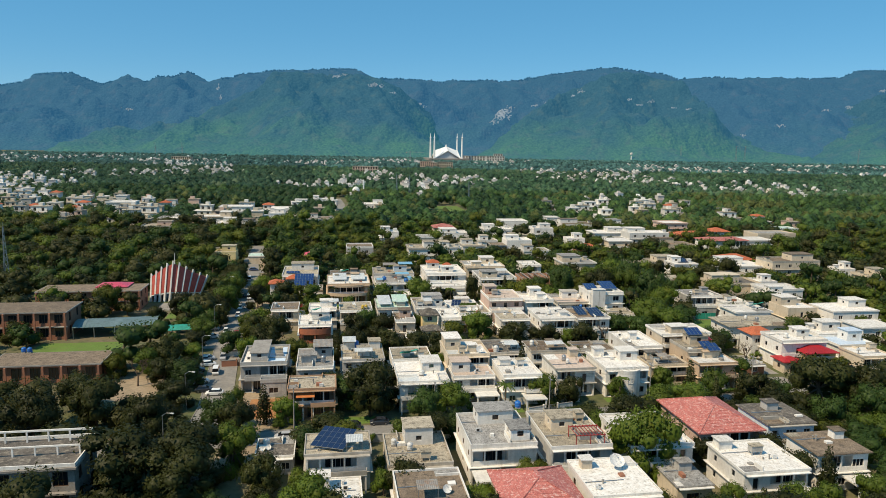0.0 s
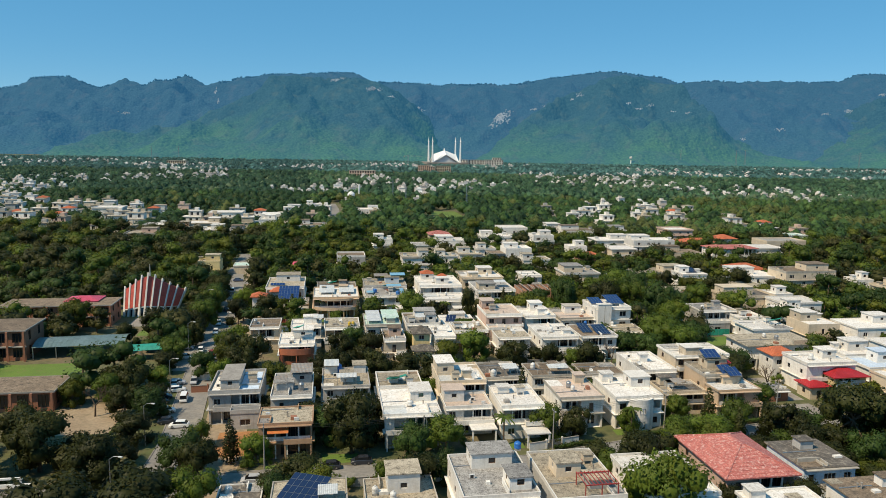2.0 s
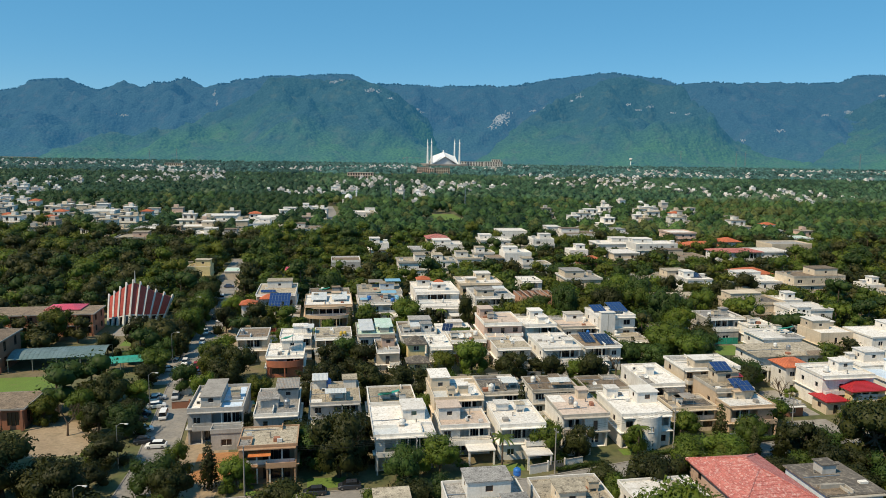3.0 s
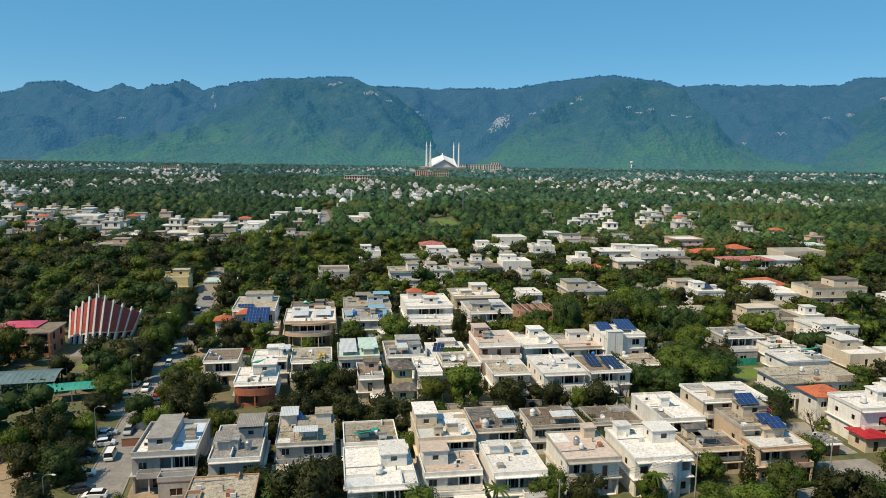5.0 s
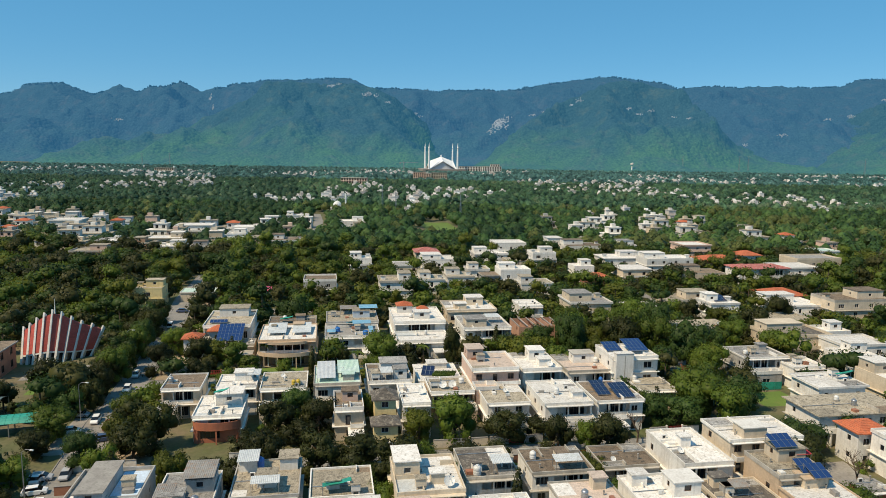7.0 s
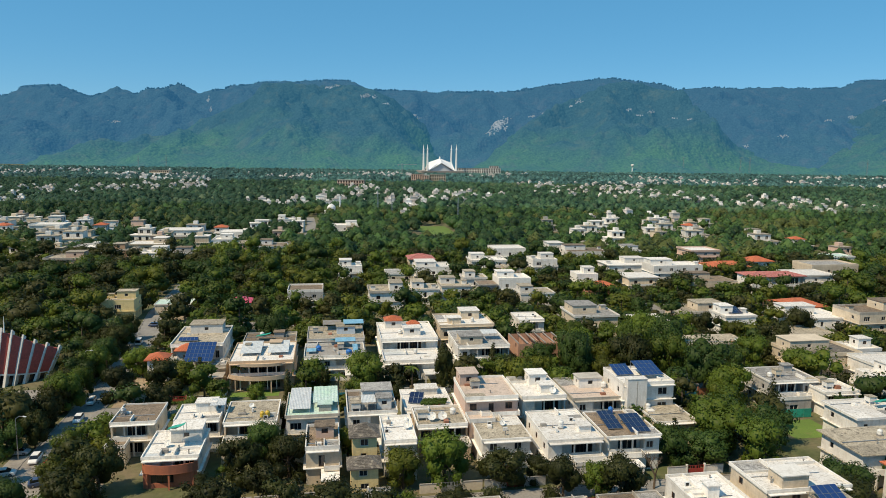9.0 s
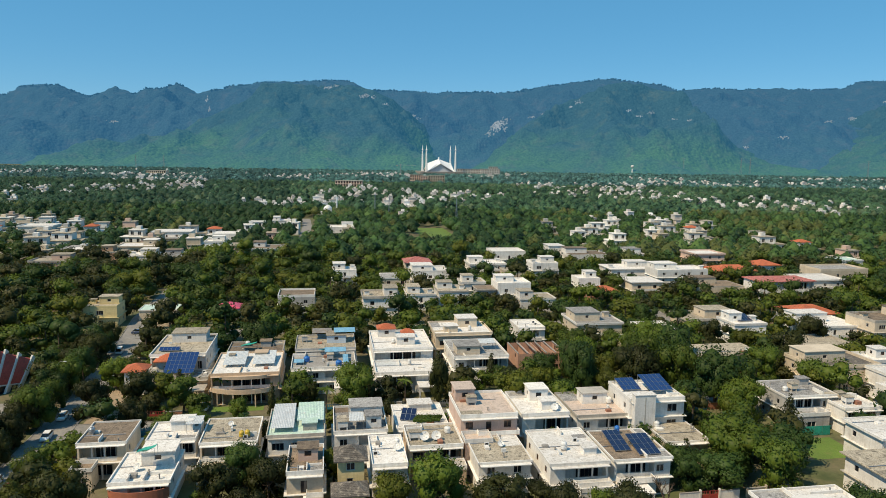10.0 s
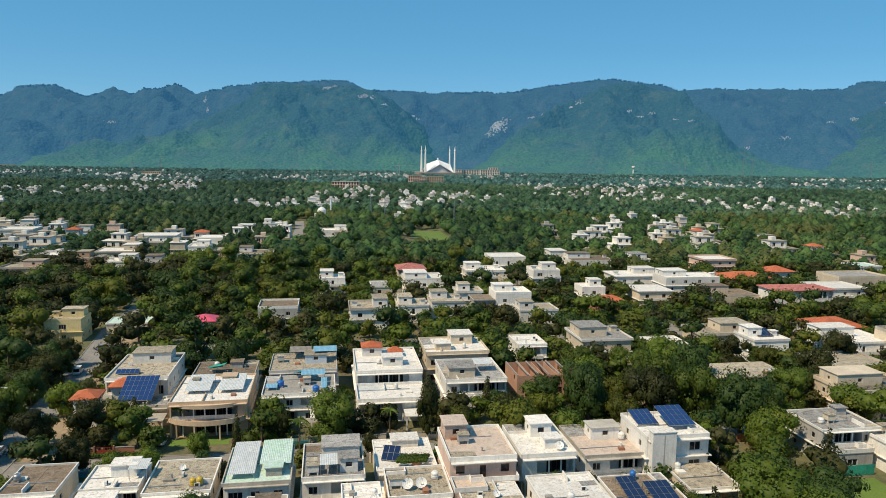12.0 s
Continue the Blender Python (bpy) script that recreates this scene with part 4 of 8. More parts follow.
H["E"] = house(4.0, 127.8, 12.4, 15.2, 7.0, "white", "worn", parapet=0.55, over=0.1, rooms=((0.6, 4.6, 7.0, 4.6, 2.6, "white"), (3.4, -3.6, 3.6, 4.4, 2.2, "white")), style="dark")
H["F"] = house(17.9, 128.8, 11.6, 17.0, 7.0, "grey", "worn", parapet=0.5, over=0.1, rooms=((-1.4, 1.0, 4.2, 4.2, 2.5, "cream"), (2.2, -4.0, 3.2, 3.2, 1.6, "grey")))
H["G"] = house(22.4, 109.8, 11.2, 12.6, 7.0, "white", "white", parapet=0.2, over=0.2, rooms=((-3.4, 3.6, 1.8, 1.6, 1.6, "cream"),))
H["H"] = house(33.6, 131.5, 12.4, 15.4, 6.0, "white", "white", parapet=0.45, over=0.2)
H["I"] = house(49.0, 139.6, 13.0, 17.0, 6.2, "pink", "red", rise=2.9)
H["J"] = house(62.4, 139.0, 10.2, 10.6, 7.0, "blue", "dark", parapet=0.0, over=0.4, rooms=((0.2, 2.4, 2.6, 2.2, 1.6, "grey"),))
H["K"] = house(50.6, 120.2, 12.2, 12.0, 6.2, "white", "white", parapet=0.3, over=0.3, rooms=((-4.2, 4.2, 2.6, 2.2, 1.6, "white"),))
H["L"] = house(65.6, 125.0, 10.2, 9.0, 7.0, "white", "brown", parapet=0.0, over=0.5, rooms=((3.2, 1.8, 2.0, 1.8, 1.6, "white"),))
H["V"] = house(37.0, 117.5, 6.5, 7.5, 3.6, "cream", "worn", parapet=0.0, over=0.3, rooms=((0.8, 2.2, 2.4, 1.8, 1.6, "grey"),))
H["W"] = house(-37.5, 125.5, 7.0, 8.0, 3.4, "grey", "dark", parapet=0.25, over=0.2)
# between the first and the second street
H["h1"] = house(-51.4, 171.0, 11.2, 14.4, 7.0, "grey", "grey", parapet=0.6, over=0.1, rooms=((-1.2, 0.4, 4.0, 11.0, 2.1, "grey"),), balcony=True, porch=False, note="a blue-coated terrace")
part("roof_coating", Shape().box(0.9, -6.2, 7.2, 5.0, 6.4, 7.29), M["blueroof"], H["h1"])
part("roof_coating", Shape().box(-5.0, -6.2, 7.2, -3.3, 3.4, 7.285), M["whiteroof"], H["h1"])
H["R2a"] = house(-35.8, 151.6, 10.2, 8.4, 7.0, "tan", "worn", parapet=0.3, over=0.25, balcony=True, style="dark", porch=False, wing=False, veranda=0.88)
H["R2b"] = house(-38.8, 170.6, 9.0, 15.5, 6.6, "grey", "worn", parapet=0.4, over=0.1, rooms=((2.0, 3.2, 4.2, 5.2, 2.2, "grey"), (-1.6, -2.6, 3.6, 2.4, 1.9, "grey")))
H["R3"] = house(-28.0, 178.4, 10.8, 13.4, 6.0, "grey", "worn", parapet=0.3, over=0.2, rooms=((0.2, -2.2, 3.0, 3.0, 1.9, "white"), (-3.4, 4.2, 3.0, 3.4, 2.0, "white"), (3.4, 4.2, 3.0, 3.4, 2.0, "white")))
H["R3b"] = house(-27.2, 164.2, 8.0, 8.0, 3.4, "cream", "worn", parapet=0.25, over=0.2, balcony=False)
H["R4a"] = house(-11.9, 161.0, 11.0, 14.6, 7.0, "white", "white", parapet=0.3, over=0.45, balcony=True, style="green", rooms=((2.6, 2.0, 4.4, 5.6, 2.2, "white"),), porch=False, wing=False, veranda=0.8)
H["R4b"] = house(-15.2, 176.4, 10.2, 10.4, 6.4, "white", "worn", parapet=0.4, over=0.1, rooms=((-1.4, -1.4, 2.2, 1.8, 1.5, "white"),))
H["R5"] = house(-1.2, 175.8, 10.8, 13.0, 8.4, "cream", "white", storeys=3, parapet=0.5, over=0.1, rooms=((-3.2, 1.8, 4.0, 6.0, 2.9, "cream"), (1.4, -2.8, 2.2, 1.8, 1.8, "cream")))
H["R5b"] = house(0.4, 164.8, 10.4, 8.2, 5.8, "white", "pink", parapet=0.5, over=0.0, rooms=((-2.6, 1.6, 4.4, 4.0, 2.6, "white"),), balcony=True, porch=True)
H["R6"] = house(9.1, 186.2, 9.6, 12.0, 5.8, "white", "dark", parapet=0.4, over=0.1, rooms=((-2.2, -2.6, 1.6, 1.6, 1.6, "white"),))
H["R7"] = house(11.4, 165.6, 9.4, 12.8, 6.8, "white", "white", parapet=0.5, over=0.1, rooms=((-2.2, 3.0, 2.6, 2.2, 1.4, "white"),), balcony=True)
H["R8"] = house(21.7, 187.8, 11.2, 9.6, 5.8, "white", "brown", parapet=0.3, over=0.2, rooms=((1.2, 0.6, 1.8, 2.6, 1.4, "cream"),))
H["R9"] = house(25.0, 171.4, 10.0, 12.0, 6.8, "white", "pink", parapet=0.35, over=0.3, rooms=((2.6, 4.0, 2.2, 2.0, 2.0, "cream"),), balcony=False)
H["R10"] = house(37.6, 173.2, 10.8, 13.8, 6.8, "white", "white", parapet=0.45, over=0.2, rooms=((3.0, 1.4, 4.6, 4.2, 2.4, "white"), (-3.2, 4.6, 2.6, 2.2, 2.0, "white")), balcony=False, porch=False, wing=False, note="rounded front bay")
bow_front(H["R10"], 6.4, 13.8, 5.9, 1.6, "white", 0.9, solid=True)
for z in (0.9, 3.9):
    part("window", window_pair(1.5, 1.4, "plain")[2], None, H["R10"], at=pose(0, -9.06, z))
H["R11"] = house(35.2, 193.2, 10.8, 9.2, 4.4, "grey", "brown", parapet=0.3, over=0.1, balcony=False)
H["R12"] = house(47.2, 192.4, 9.4, 15.4, 6.8, "white", "white", parapet=0.5, over=0.1, rooms=((-0.6, 0.6, 2.0, 1.8, 2.0, "white"),))
H["R13"] = house(60.4, 196.2, 14.6, 10.0, 9.0, "cream", "white", storeys=3, parapet=0.4, over=0.3, rooms=((-2.0, -2.6, 4.6, 3.6, 2.0, "cream"),), style="dark")
H["R14"] = house(60.6, 182.4, 9.4, 9.8, 8.4, "sandstone", "worn", parapet=0.5, over=0.1, rooms=((1.4, 2.4, 5.2, 4.0, 2.2, "cream"),), note="solar panels")
H["R15"] = house(62.6, 175.6, 10.4, 6.6, 6.8, "sandstone", "white", parapet=0.25, over=0.3, rooms=((0.6, 2.4, 4.2, 2.8, 1.6, "cream"),))
H["R16"] = house(51.0, 178.4, 10.4, 7.4, 5.2, "cream", "dark", parapet=0.4, over=0.2, rooms=((-2.4, 2.4, 2.6, 2.0, 1.8, "cream"),), porch=False)
# between the second and the third street
H["S1"] = house(-59.2, 224.0, 8.6, 10.5, 6.8, "cream", "brown", parapet=0.35, over=0.2)
H["S2"] = house(-47.2, 225.6, 9.0, 9.0, 6.6, "white", "white", parapet=0.4, over=0.1, rooms=((1.2, 1.4, 4.0, 3.0, 2.0, "white"),))
H["S17"] = house(-47.2, 213.0, 9.8, 12.0, 5.2, "white", "white", parapet=0.4, over=0.2, rooms=((1.6, 3.0, 5.6, 4.6, 2.4, "white"),), balcony=False, porch=False, wing=False, note="rust-red front")
bow_front(H["S17"], 9.6, 12.0, 3.0, 1.5, "rust", 1.5, 3)
part("front_wall", Shape().plate(9.4, 2.99, 0.2, [(-3.4, 0.6, 0.9, 2.5)]), M["rust"], H["S17"], at=pose(0, -6.66, 0))
part("window", window_pair(4.0, 1.6, "dark")[2], None, H["S17"], at=pose(-1.4, -6.62, 0.9))
H["S3"] = house(-36.5, 226.6, 10.4, 12.0, 6.6, "cream", "worn", parapet=0.3, over=0.2)
H["S4"] = house(-24.7, 230.4, 10.6, 13.8, 7.0, "white", "green", parapet=0.4, over=0.3, rooms=((2.6, -3.6, 2.6, 2.2, 1.5, "concrete"),))
H["S5"] = house(-12.6, 233.0, 10.4, 13.8, 6.8, "white", "worn", parapet=0.5, over=0.15, rooms=((1.4, 2.6, 6.4, 5.0, 2.4, "white"), (2.6, -3.4, 3.0, 3.0, 2.4, "white")))
H["S6"] = house(-0.8, 241.6, 10.8, 13.6, 4.4, "white", "white", parapet=0.25, over=0.2, rooms=((0.6, 4.6, 5.0, 3.4, 1.4, "white"),), balcony=False, note="solar array")
H["S6b"] = house(2.4, 227.0, 10.4, 10.5, 6.0, "sandstone", "worn", parapet=0.5, over=0.1)
H["S15"] = house(-5.6, 218.0, 6.2, 12.5, 6.8, "white", "white", parapet=0.5, over=0.1)
H["S19"] = house(-19.6, 214.0, 6.2, 11.0, 6.6, "cream", "worn", parapet=0.6, over=0.1, rooms=((0.4, 1.0, 3.4, 3.0, 2.2, "pink"),), balcony=True)
H["S15c"] = house(-10.8, 206.8, 5.0, 4.0, 5.0, "yellow", "dark_hip", storeys=2, rise=1.3)
H["S15b"] = house(-11.6, 213.4, 4.6, 4.8, 8.2, "yellow", "dark_hip", storeys=3, rise=1.7)
H["S7"] = house(12.4, 235.6, 11.6, 13.6, 9.4, "pink", "pink", storeys=3, parapet=0.6, over=0.1, rooms=((-3.2, 4.4, 4.0, 4.6, 2.6, "pink"),), style="dark")
H["S8"] = house(24.2, 241.0, 10.0, 13.6, 7.8, "white", "white", parapet=0.6, over=0.2, rooms=((1.0, 3.4, 4.0, 4.0, 2.6, "white"), (1.6, -2.6, 3.0, 2.8, 1.8, "white")), balcony=True)
H["S9"] = house(37.0, 244.2, 12.2, 14.0, 6.8, "white", "pink", parapet=0.4, over=0.3, rooms=((0.4, 1.6, 5.6, 3.6, 2.4, "white"),), balcony=True)
H["S10"] = house(48.2, 243.6, 12.0, 11.5, 10.2, "white", "white", storeys=3, parapet=0.5, over=0.1, balcony=False, porch=False, wing=False, plain=True, note="solar panels")
tower = part("stair_tower", Shape().box(-5.7, -7.4, 0, -1.2, -5.75, 12.0), M["white"], H["S10"])
# darker raised strip, its colour standing in for the shade of a slit
part("groove", Shape().box(-3.55, -7.43, 0.4, -3.35, -7.405, 11.6), M["stained"], tower)
part("tower_cap", Shape().box(-5.8, -7.5, 12.003, -1.1, -5.2, 12.16), M["whiteroof"], tower)
H["S11"] = house(39.4, 222.8, 10.8, 12.8, 6.8, "white", "worn", parapet=0.25, over=0.35, balcony=True, note="solar array")
H["S12"] = house(27.4, 221.4, 10.8, 15.0, 6.8, "white", "white", parapet=0.35, over=0.3, rooms=((3.2, -3.0, 2.4, 2.2, 1.2, "white"),), balcony=True, style="dark")
H["S13"] = house(52.0, 233.8, 8.8, 9.8, 5.0, "cream", "worn", parapet=0.2, over=0.3, balcony=False)
H["S14"] = house(14.8, 221.4, 9.6, 11.0, 6.0, "white", "worn", parapet=0.2, over=0.3, balcony=True)
# between the third and the back street
H["T1"] = house(-66.8, 282.6, 14.0, 20.0, 7.6, "white", "worn", parapet=0.5, over=0.2, rooms=((0.6, 5.4, 9.0, 6.0, 2.6, "white"),), balcony=True, note="")
H["T2"] = house(-45.2, 268.2, 16.0, 18.0, 7.2, "sandstone", "white", parapet=0.45, over=0.15, rooms=((2.8, 4.0, 3.0, 2.6, 1.8, "cream"),), balcony=False, porch=False, wing=False, style="dark", veranda=0.85)
bow_front(H["T2"], 15.4, 18.0, 3.4, 2.6, "sandstone", 0.9, 4)
bow_front(H["T2"], 12.0, 18.0, 6.6, 1.2, "sandstone", 0.6)
H["T2b"] = house(-47.6, 284.0, 14.6, 11.0, 6.8, "white", "worn", parapet=0.4, over=0.2, rooms=((2.4, 1.6, 2.8, 2.6, 1.5, "grey"),))
H["T3"] = house(-27.2, 273.6, 16.4, 13.0, 6.4, "white", "grey", parapet=0.5, over=0.1, balcony=False)
H["T3b"] = house(-29.6, 290.0, 16.6, 15.0, 7.0, "grey", "worn", parapet=0.4, over=0.1, rooms=((3.0, 1.0, 5.4, 5.0, 2.2, "blue"),))
H["T4"] = house(-8.6, 291.0, 16.4, 20.0, 7.6, "white", "white", parapet=0.6, over=0.15, rooms=((-3.4, 6.2, 5.0, 4.6, 2.3, "white", "terracotta"), (2.6, 4.0, 3.4, 2.6, 1.2, "white", "terracotta"), (1.2, -3.4, 5.0, 3.6, 2.2, "white")), balcony=True)
H["T4b"] = house(-6.0, 274.4, 16.0, 11.0, 4.8, "white", "white", parapet=0.7, over=0.1, balcony=True)
H["T5"] = house(8.6, 305.0, 17.0, 15.0, 8.0, "cream", "white", parapet=0.5, over=0.3, rooms=((2.6, 3.6, 6.0, 5.6, 2.6, "cream"), (-3.4, -3.4, 4.0, 3.0, 1.8, "cream")), style="dark")
H["T5b"] = house(12.8, 286.6, 15.0, 17.0, 6.8, "white", "worn", parapet=0.5, over=0.2, rooms=((-3.0, -2.6, 6.4, 6.0, 2.2, "cream"),), balcony=True)
H["T6"] = house(30.6, 316.4, 8.6, 11.0, 6.6, "white", "white", parapet=0.5, over=0.1)
H["T9"] = house(85.4, 297.8, 20.0, 11.0, 4.6, "white", "worn", storeys=1, parapet=0.0, over=0.9)
H["T10"] = house(87.6, 257.0, 13.0, 11.0, 6.8, "grey", "worn", parapet=0.3, over=0.2, rooms=((3.4, 2.8, 2.4, 2.0, 1.5, "grey"),))
H["T10b"] = house(97.0, 251.5, 9.0, 9.0, 5.6, "white", "white", parapet=0.5, over=0.2)
# villas to the east
H["U1"] = house(90.6, 217.6, 21.0, 11.0, 6.6, "white", "worn", parapet=0.0, over=0.8, balcony=True, note="long balconies", porch=False, wing=False)
bow_front(H["U1"], 20.0, 11.0, 3.1, 2.2, "white", 1.0, 5)
H["U1b"] = house(95.2, 233.4, 12.6, 10.0, 6.8, "white", "white", parapet=0.3, over=0.6)
H["U2"] = house(93.4, 196.0, 14.0, 10.0, 7.6, "white", "white", parapet=0.5, over=0.2, rooms=((2.4, 1.0, 4.0, 3.6, 2.2, "white"),), balcony=True)
H["U2b"] = house(86.4, 203.6, 7.0, 6.0, 7.0, "white", "terracotta", rise=1.6)
H["U3"] = house(97.0, 191.2, 9.0, 6.5, 5.4, "yellow", "brightred", rise=1.3)
H["U3b"] = house(88.8, 189.0, 5.0, 5.0, 3.2, "cream", "brightred", rise=1.0)
H["U4"] = house(108.0, 185.4, 9.0, 9.0, 6.6, "cream", "white", parapet=0.4, over=0.2)
H["U5"] = house(78.0, 186.5, 5.0, 4.0, 2.8, "brick", "worn", storeys=1, parapet=0.0, over=0.3)
# by the avenue, with red hipped porches
H["T1r"] = house(-72.6, 265.2, 4.6, 5.0, 6.4, "white", "terracotta", rise=1.3)
H["T1s"] = house(-67.4, 272.0, 4.8, 4.6, 7.0, "white", "terracotta", rise=1.3)
H["T1p"] = house(-58.5, 267.0, 7.0, 6.0, 4.2, "cream", "worn", parapet=0.5, over=0.1)

claim(-43.0, 254.5, 15, 6)
claim(-48.0, 198.5, 14, 14)
claim(-12, 150, 12, 5)
claim(16, 227.5, 8, 4)
claim(83, 229, 13, 9)
claim(77, 221, 11, 13)
claim(-104, 188, 16, 14)
claim(-112, 324, 16, 12)
slope = [(-3.4, -4.2, 6.35), (0.6, -4.2, 6.35), (0.6, -5.5, 5.75), (-3.4, -5.5, 5.75)]
part("awning", Shape().add(slope + [(x, y, z + 0.05) for x, y, z in slope], [(0, 1, 2, 3), (7, 6, 5, 4), (0, 4, 5, 1), (1, 5, 6, 2), (2, 6, 7, 3), (3, 7, 4, 0)]), M["orange"], H["R2a"])

# ---- houses farther north ----
for x, y, w, d, h, wall, roof in (
        (-115.4, 335.4, 11.0, 10.0, 6.8, "yellow", "worn"), (-100.0, 345.7, 12.8, 9.0, 3.6, "cream", "green"), (-53.0, 359.6, 13.7, 13.0, 6.8, "grey", "worn"),
        (-42.0, 406.3, 10.7, 10.2, 9.0, "white", "white"), (-19.0, 401.6, 12.1, 11.5, 6.8, "cream", "worn"), (-4.3, 417.9, 17.0, 15.0, 7.2, "white", "white"),
        (-21.0, 359.9, 13.5, 12.8, 6.8, "white", "worn"), (-6.4, 369.7, 11.0, 11.7, 6.0, "white", "worn")):
    house(x, y, w, d, h, wall, roof, rooms=auto_rooms(w, d, wall, x + y), front=1)
for x, y, w, d, h, wall, roof in (
        (6.0, 378.2, 12.0, 13.6, 6.0, "white", "worn"), (15.0, 395.7, 9.8, 9.3, 6.0, "white", "worn"), (20.0, 381.3, 7.4, 9.0, 6.0, "grey", "worn"),
        (31.2, 385.0, 14.0, 12.0, 8.0, "white", "white"), (39.4, 370.5, 14.2, 10.5, 4.8, "white", "worn"), (23.6, 449.6, 18.0, 14.0, 6.0, "white", "white"),
        (36.8, 483.4, 18.6, 16.0, 8.0, "white", "white"), (50.6, 434.0, 12.5, 11.8, 9.0, "white", "white")):
    house(x, y, w, d, h, wall, roof, rooms=auto_rooms(w, d, wall, x + y), front=1)
for x, y, w, d, h, wall, roof in (
        (37.1, 434.9, 11.4, 10.9, 5.0, "cream", "worn"), (66.3, 404.3, 10.0, 9.5, 7.0, "white", "white"), (70.9, 389.6, 12.2, 10.0, 4.0, "brick", "terracotta"),
        (82.6, 491.4, 23.8, 16.0, 6.0, "white", "worn"), (108.6, 496.6, 13.5, 12.9, 6.0, "white", "worn"), (92.6, 436.9, 21.8, 15.0, 7.0, "white", "white"),
        (90.2, 401.8, 14.0, 13.3, 6.8, "cream", "white"), (112.1, 421.7, 25.0, 13.0, 9.0, "white", "white")):
    house(x, y, w, d, h, wall, roof, rooms=auto_rooms(w, d, wall, x + y), front=1)
for x, y, w, d, h, wall, roof in (
        (144.5, 477.9, 16.9, 16.0, 9.0, "pink", "white"), (148.4, 448.1, 22.0, 14.0, 5.0, "brick", "terracotta"), (123.1, 405.0, 22.5, 14.0, 4.8, "cream", "worn"),
        (170.0, 461.3, 12.5, 11.8, 6.0, "white", "terracotta"), (173.3, 414.5, 19.3, 15.0, 6.8, "white", "white"), (194.2, 437.1, 25.7, 15.0, 8.0, "cream", "worn"),
        (221.4, 476.2, 13.1, 12.4, 6.8, "white", "green"), (-178.0, 555.6, 24.5, 16.0, 8.0, "white", "white")):
    house(x, y, w, d, h, wall, roof, rooms=auto_rooms(w, d, wall, x + y), front=1)
for x, y, w, d, h, wall, roof in (
        (-171.1, 489.1, 20.6, 16.0, 7.0, "cream", "white"), (-169.5, 454.5, 12.0, 13.0, 8.4, "tan", "worn"), (-154.5, 457.0, 13.5, 12.0, 6.4, "white", "white"), (-197.3, 477.9, 19.0, 16.0, 6.8, "pink", "worn"),
        (-191.2, 437.4, 17.7, 14.0, 6.0, "pink", "worn"), (-138.6, 462.0, 13.0, 12.0, 6.0, "grey", "worn"), (-140.1, 548.1, 16.3, 15.5, 8.0, "white", "white"),
        (-131.5, 501.1, 11.0, 13.0, 8.6, "white", "white"), (-119.0, 504.0, 10.5, 12.0, 6.4, "pink", "worn"), (-99.7, 497.4, 18.5, 16.0, 6.0, "white", "worn")):
    house(x, y, w, d, h, wall, roof, rooms=auto_rooms(w, d, wall, x + y), front=1)
for x, y, w, d, h, wall, roof in (
        (-278.8, 574.7, 21.9, 16.0, 8.0, "white", "white"), (-128.3, 648.0, 13.7, 13.0, 7.0, "white", "white"), (-74.8, 605.2, 19.3, 16.0, 7.0, "white", "white"),
        (53.1, 324.9, 15.1, 14.3, 6.8, "cream", "worn"), (115.7, 308.5, 24.5, 13.0, 4.5, "cream", "worn"), (103.0, 325.3, 11.2, 10.6, 6.8, "white", "white"),
        (131.0, 328.7, 19.2, 14.0, 6.0, "white", "white"), (136.4, 347.9, 15.7, 12.9, 6.0, "white", "terracotta"), (96.4, 341.6, 19.0, 12.0, 4.5, "cream", "worn"),
        (73.7, 325.4, 11.1, 10.5, 4.5, "white", "white"), (30.7, 293.9, 14.0, 12.0, 5.5, "rawbrick", "open")):
    house(x, y, w, d, h, wall, roof, rooms=auto_rooms(w, d, wall, x + y) if roof != "open" else (), front=1)
for x, y, w, d, h, wall, roof in (
        (152.4, 324.7, 24.0, 13.0, 9.0, "cream", "worn"), (108.7, 280.6, 19.0, 12.0, 6.8, "cream", "dark"), (123.4, 285.3, 7.9, 8.0, 6.4, "white", "white"), (123.0, 271.0, 15.0, 11.0, 6.8, "white", "white"),
        (114.6, 240.4, 11.0, 10.9, 6.8, "cream", "white"), (131.0, 238.1, 17.0, 12.0, 6.8, "white", "white"), (126.3, 215.5, 11.0, 8.8, 6.8, "white", "white"), (109.5, 209.6, 9.8, 8.3, 6.0, "white", "white"),
        (109.6, 198.0, 10.8, 8.7, 6.0, "white", "blue"), (114.9, 258.8, 10.2, 8.2, 6.8, "white", "white"), (173.7, 317.7, 8.0, 8.0, 6.8, "white", "white"), (180.9, 306.0, 11.9, 9.5, 6.0, "cream", "worn")):
    house(x, y, w, d, h, wall, roof, rooms=auto_rooms(w, d, wall, x + y), front=1)
house(-128.0, 249.6, 9.8, 7.0, 7.6, "pink", "pinksheet", rise=1.0)
house(-10.6, 436.0, 12.5, 12.0, 8.6, "cream", "red", rise=2.0)
house(-74.6, 345.5, 7.0, 7.5, 4.6, "white", "pinksheet", rise=1.6)
house(150.0, 400.0, 26.0, 12.0, 8.4, "white", "red", rise=1.4, storeys=2)
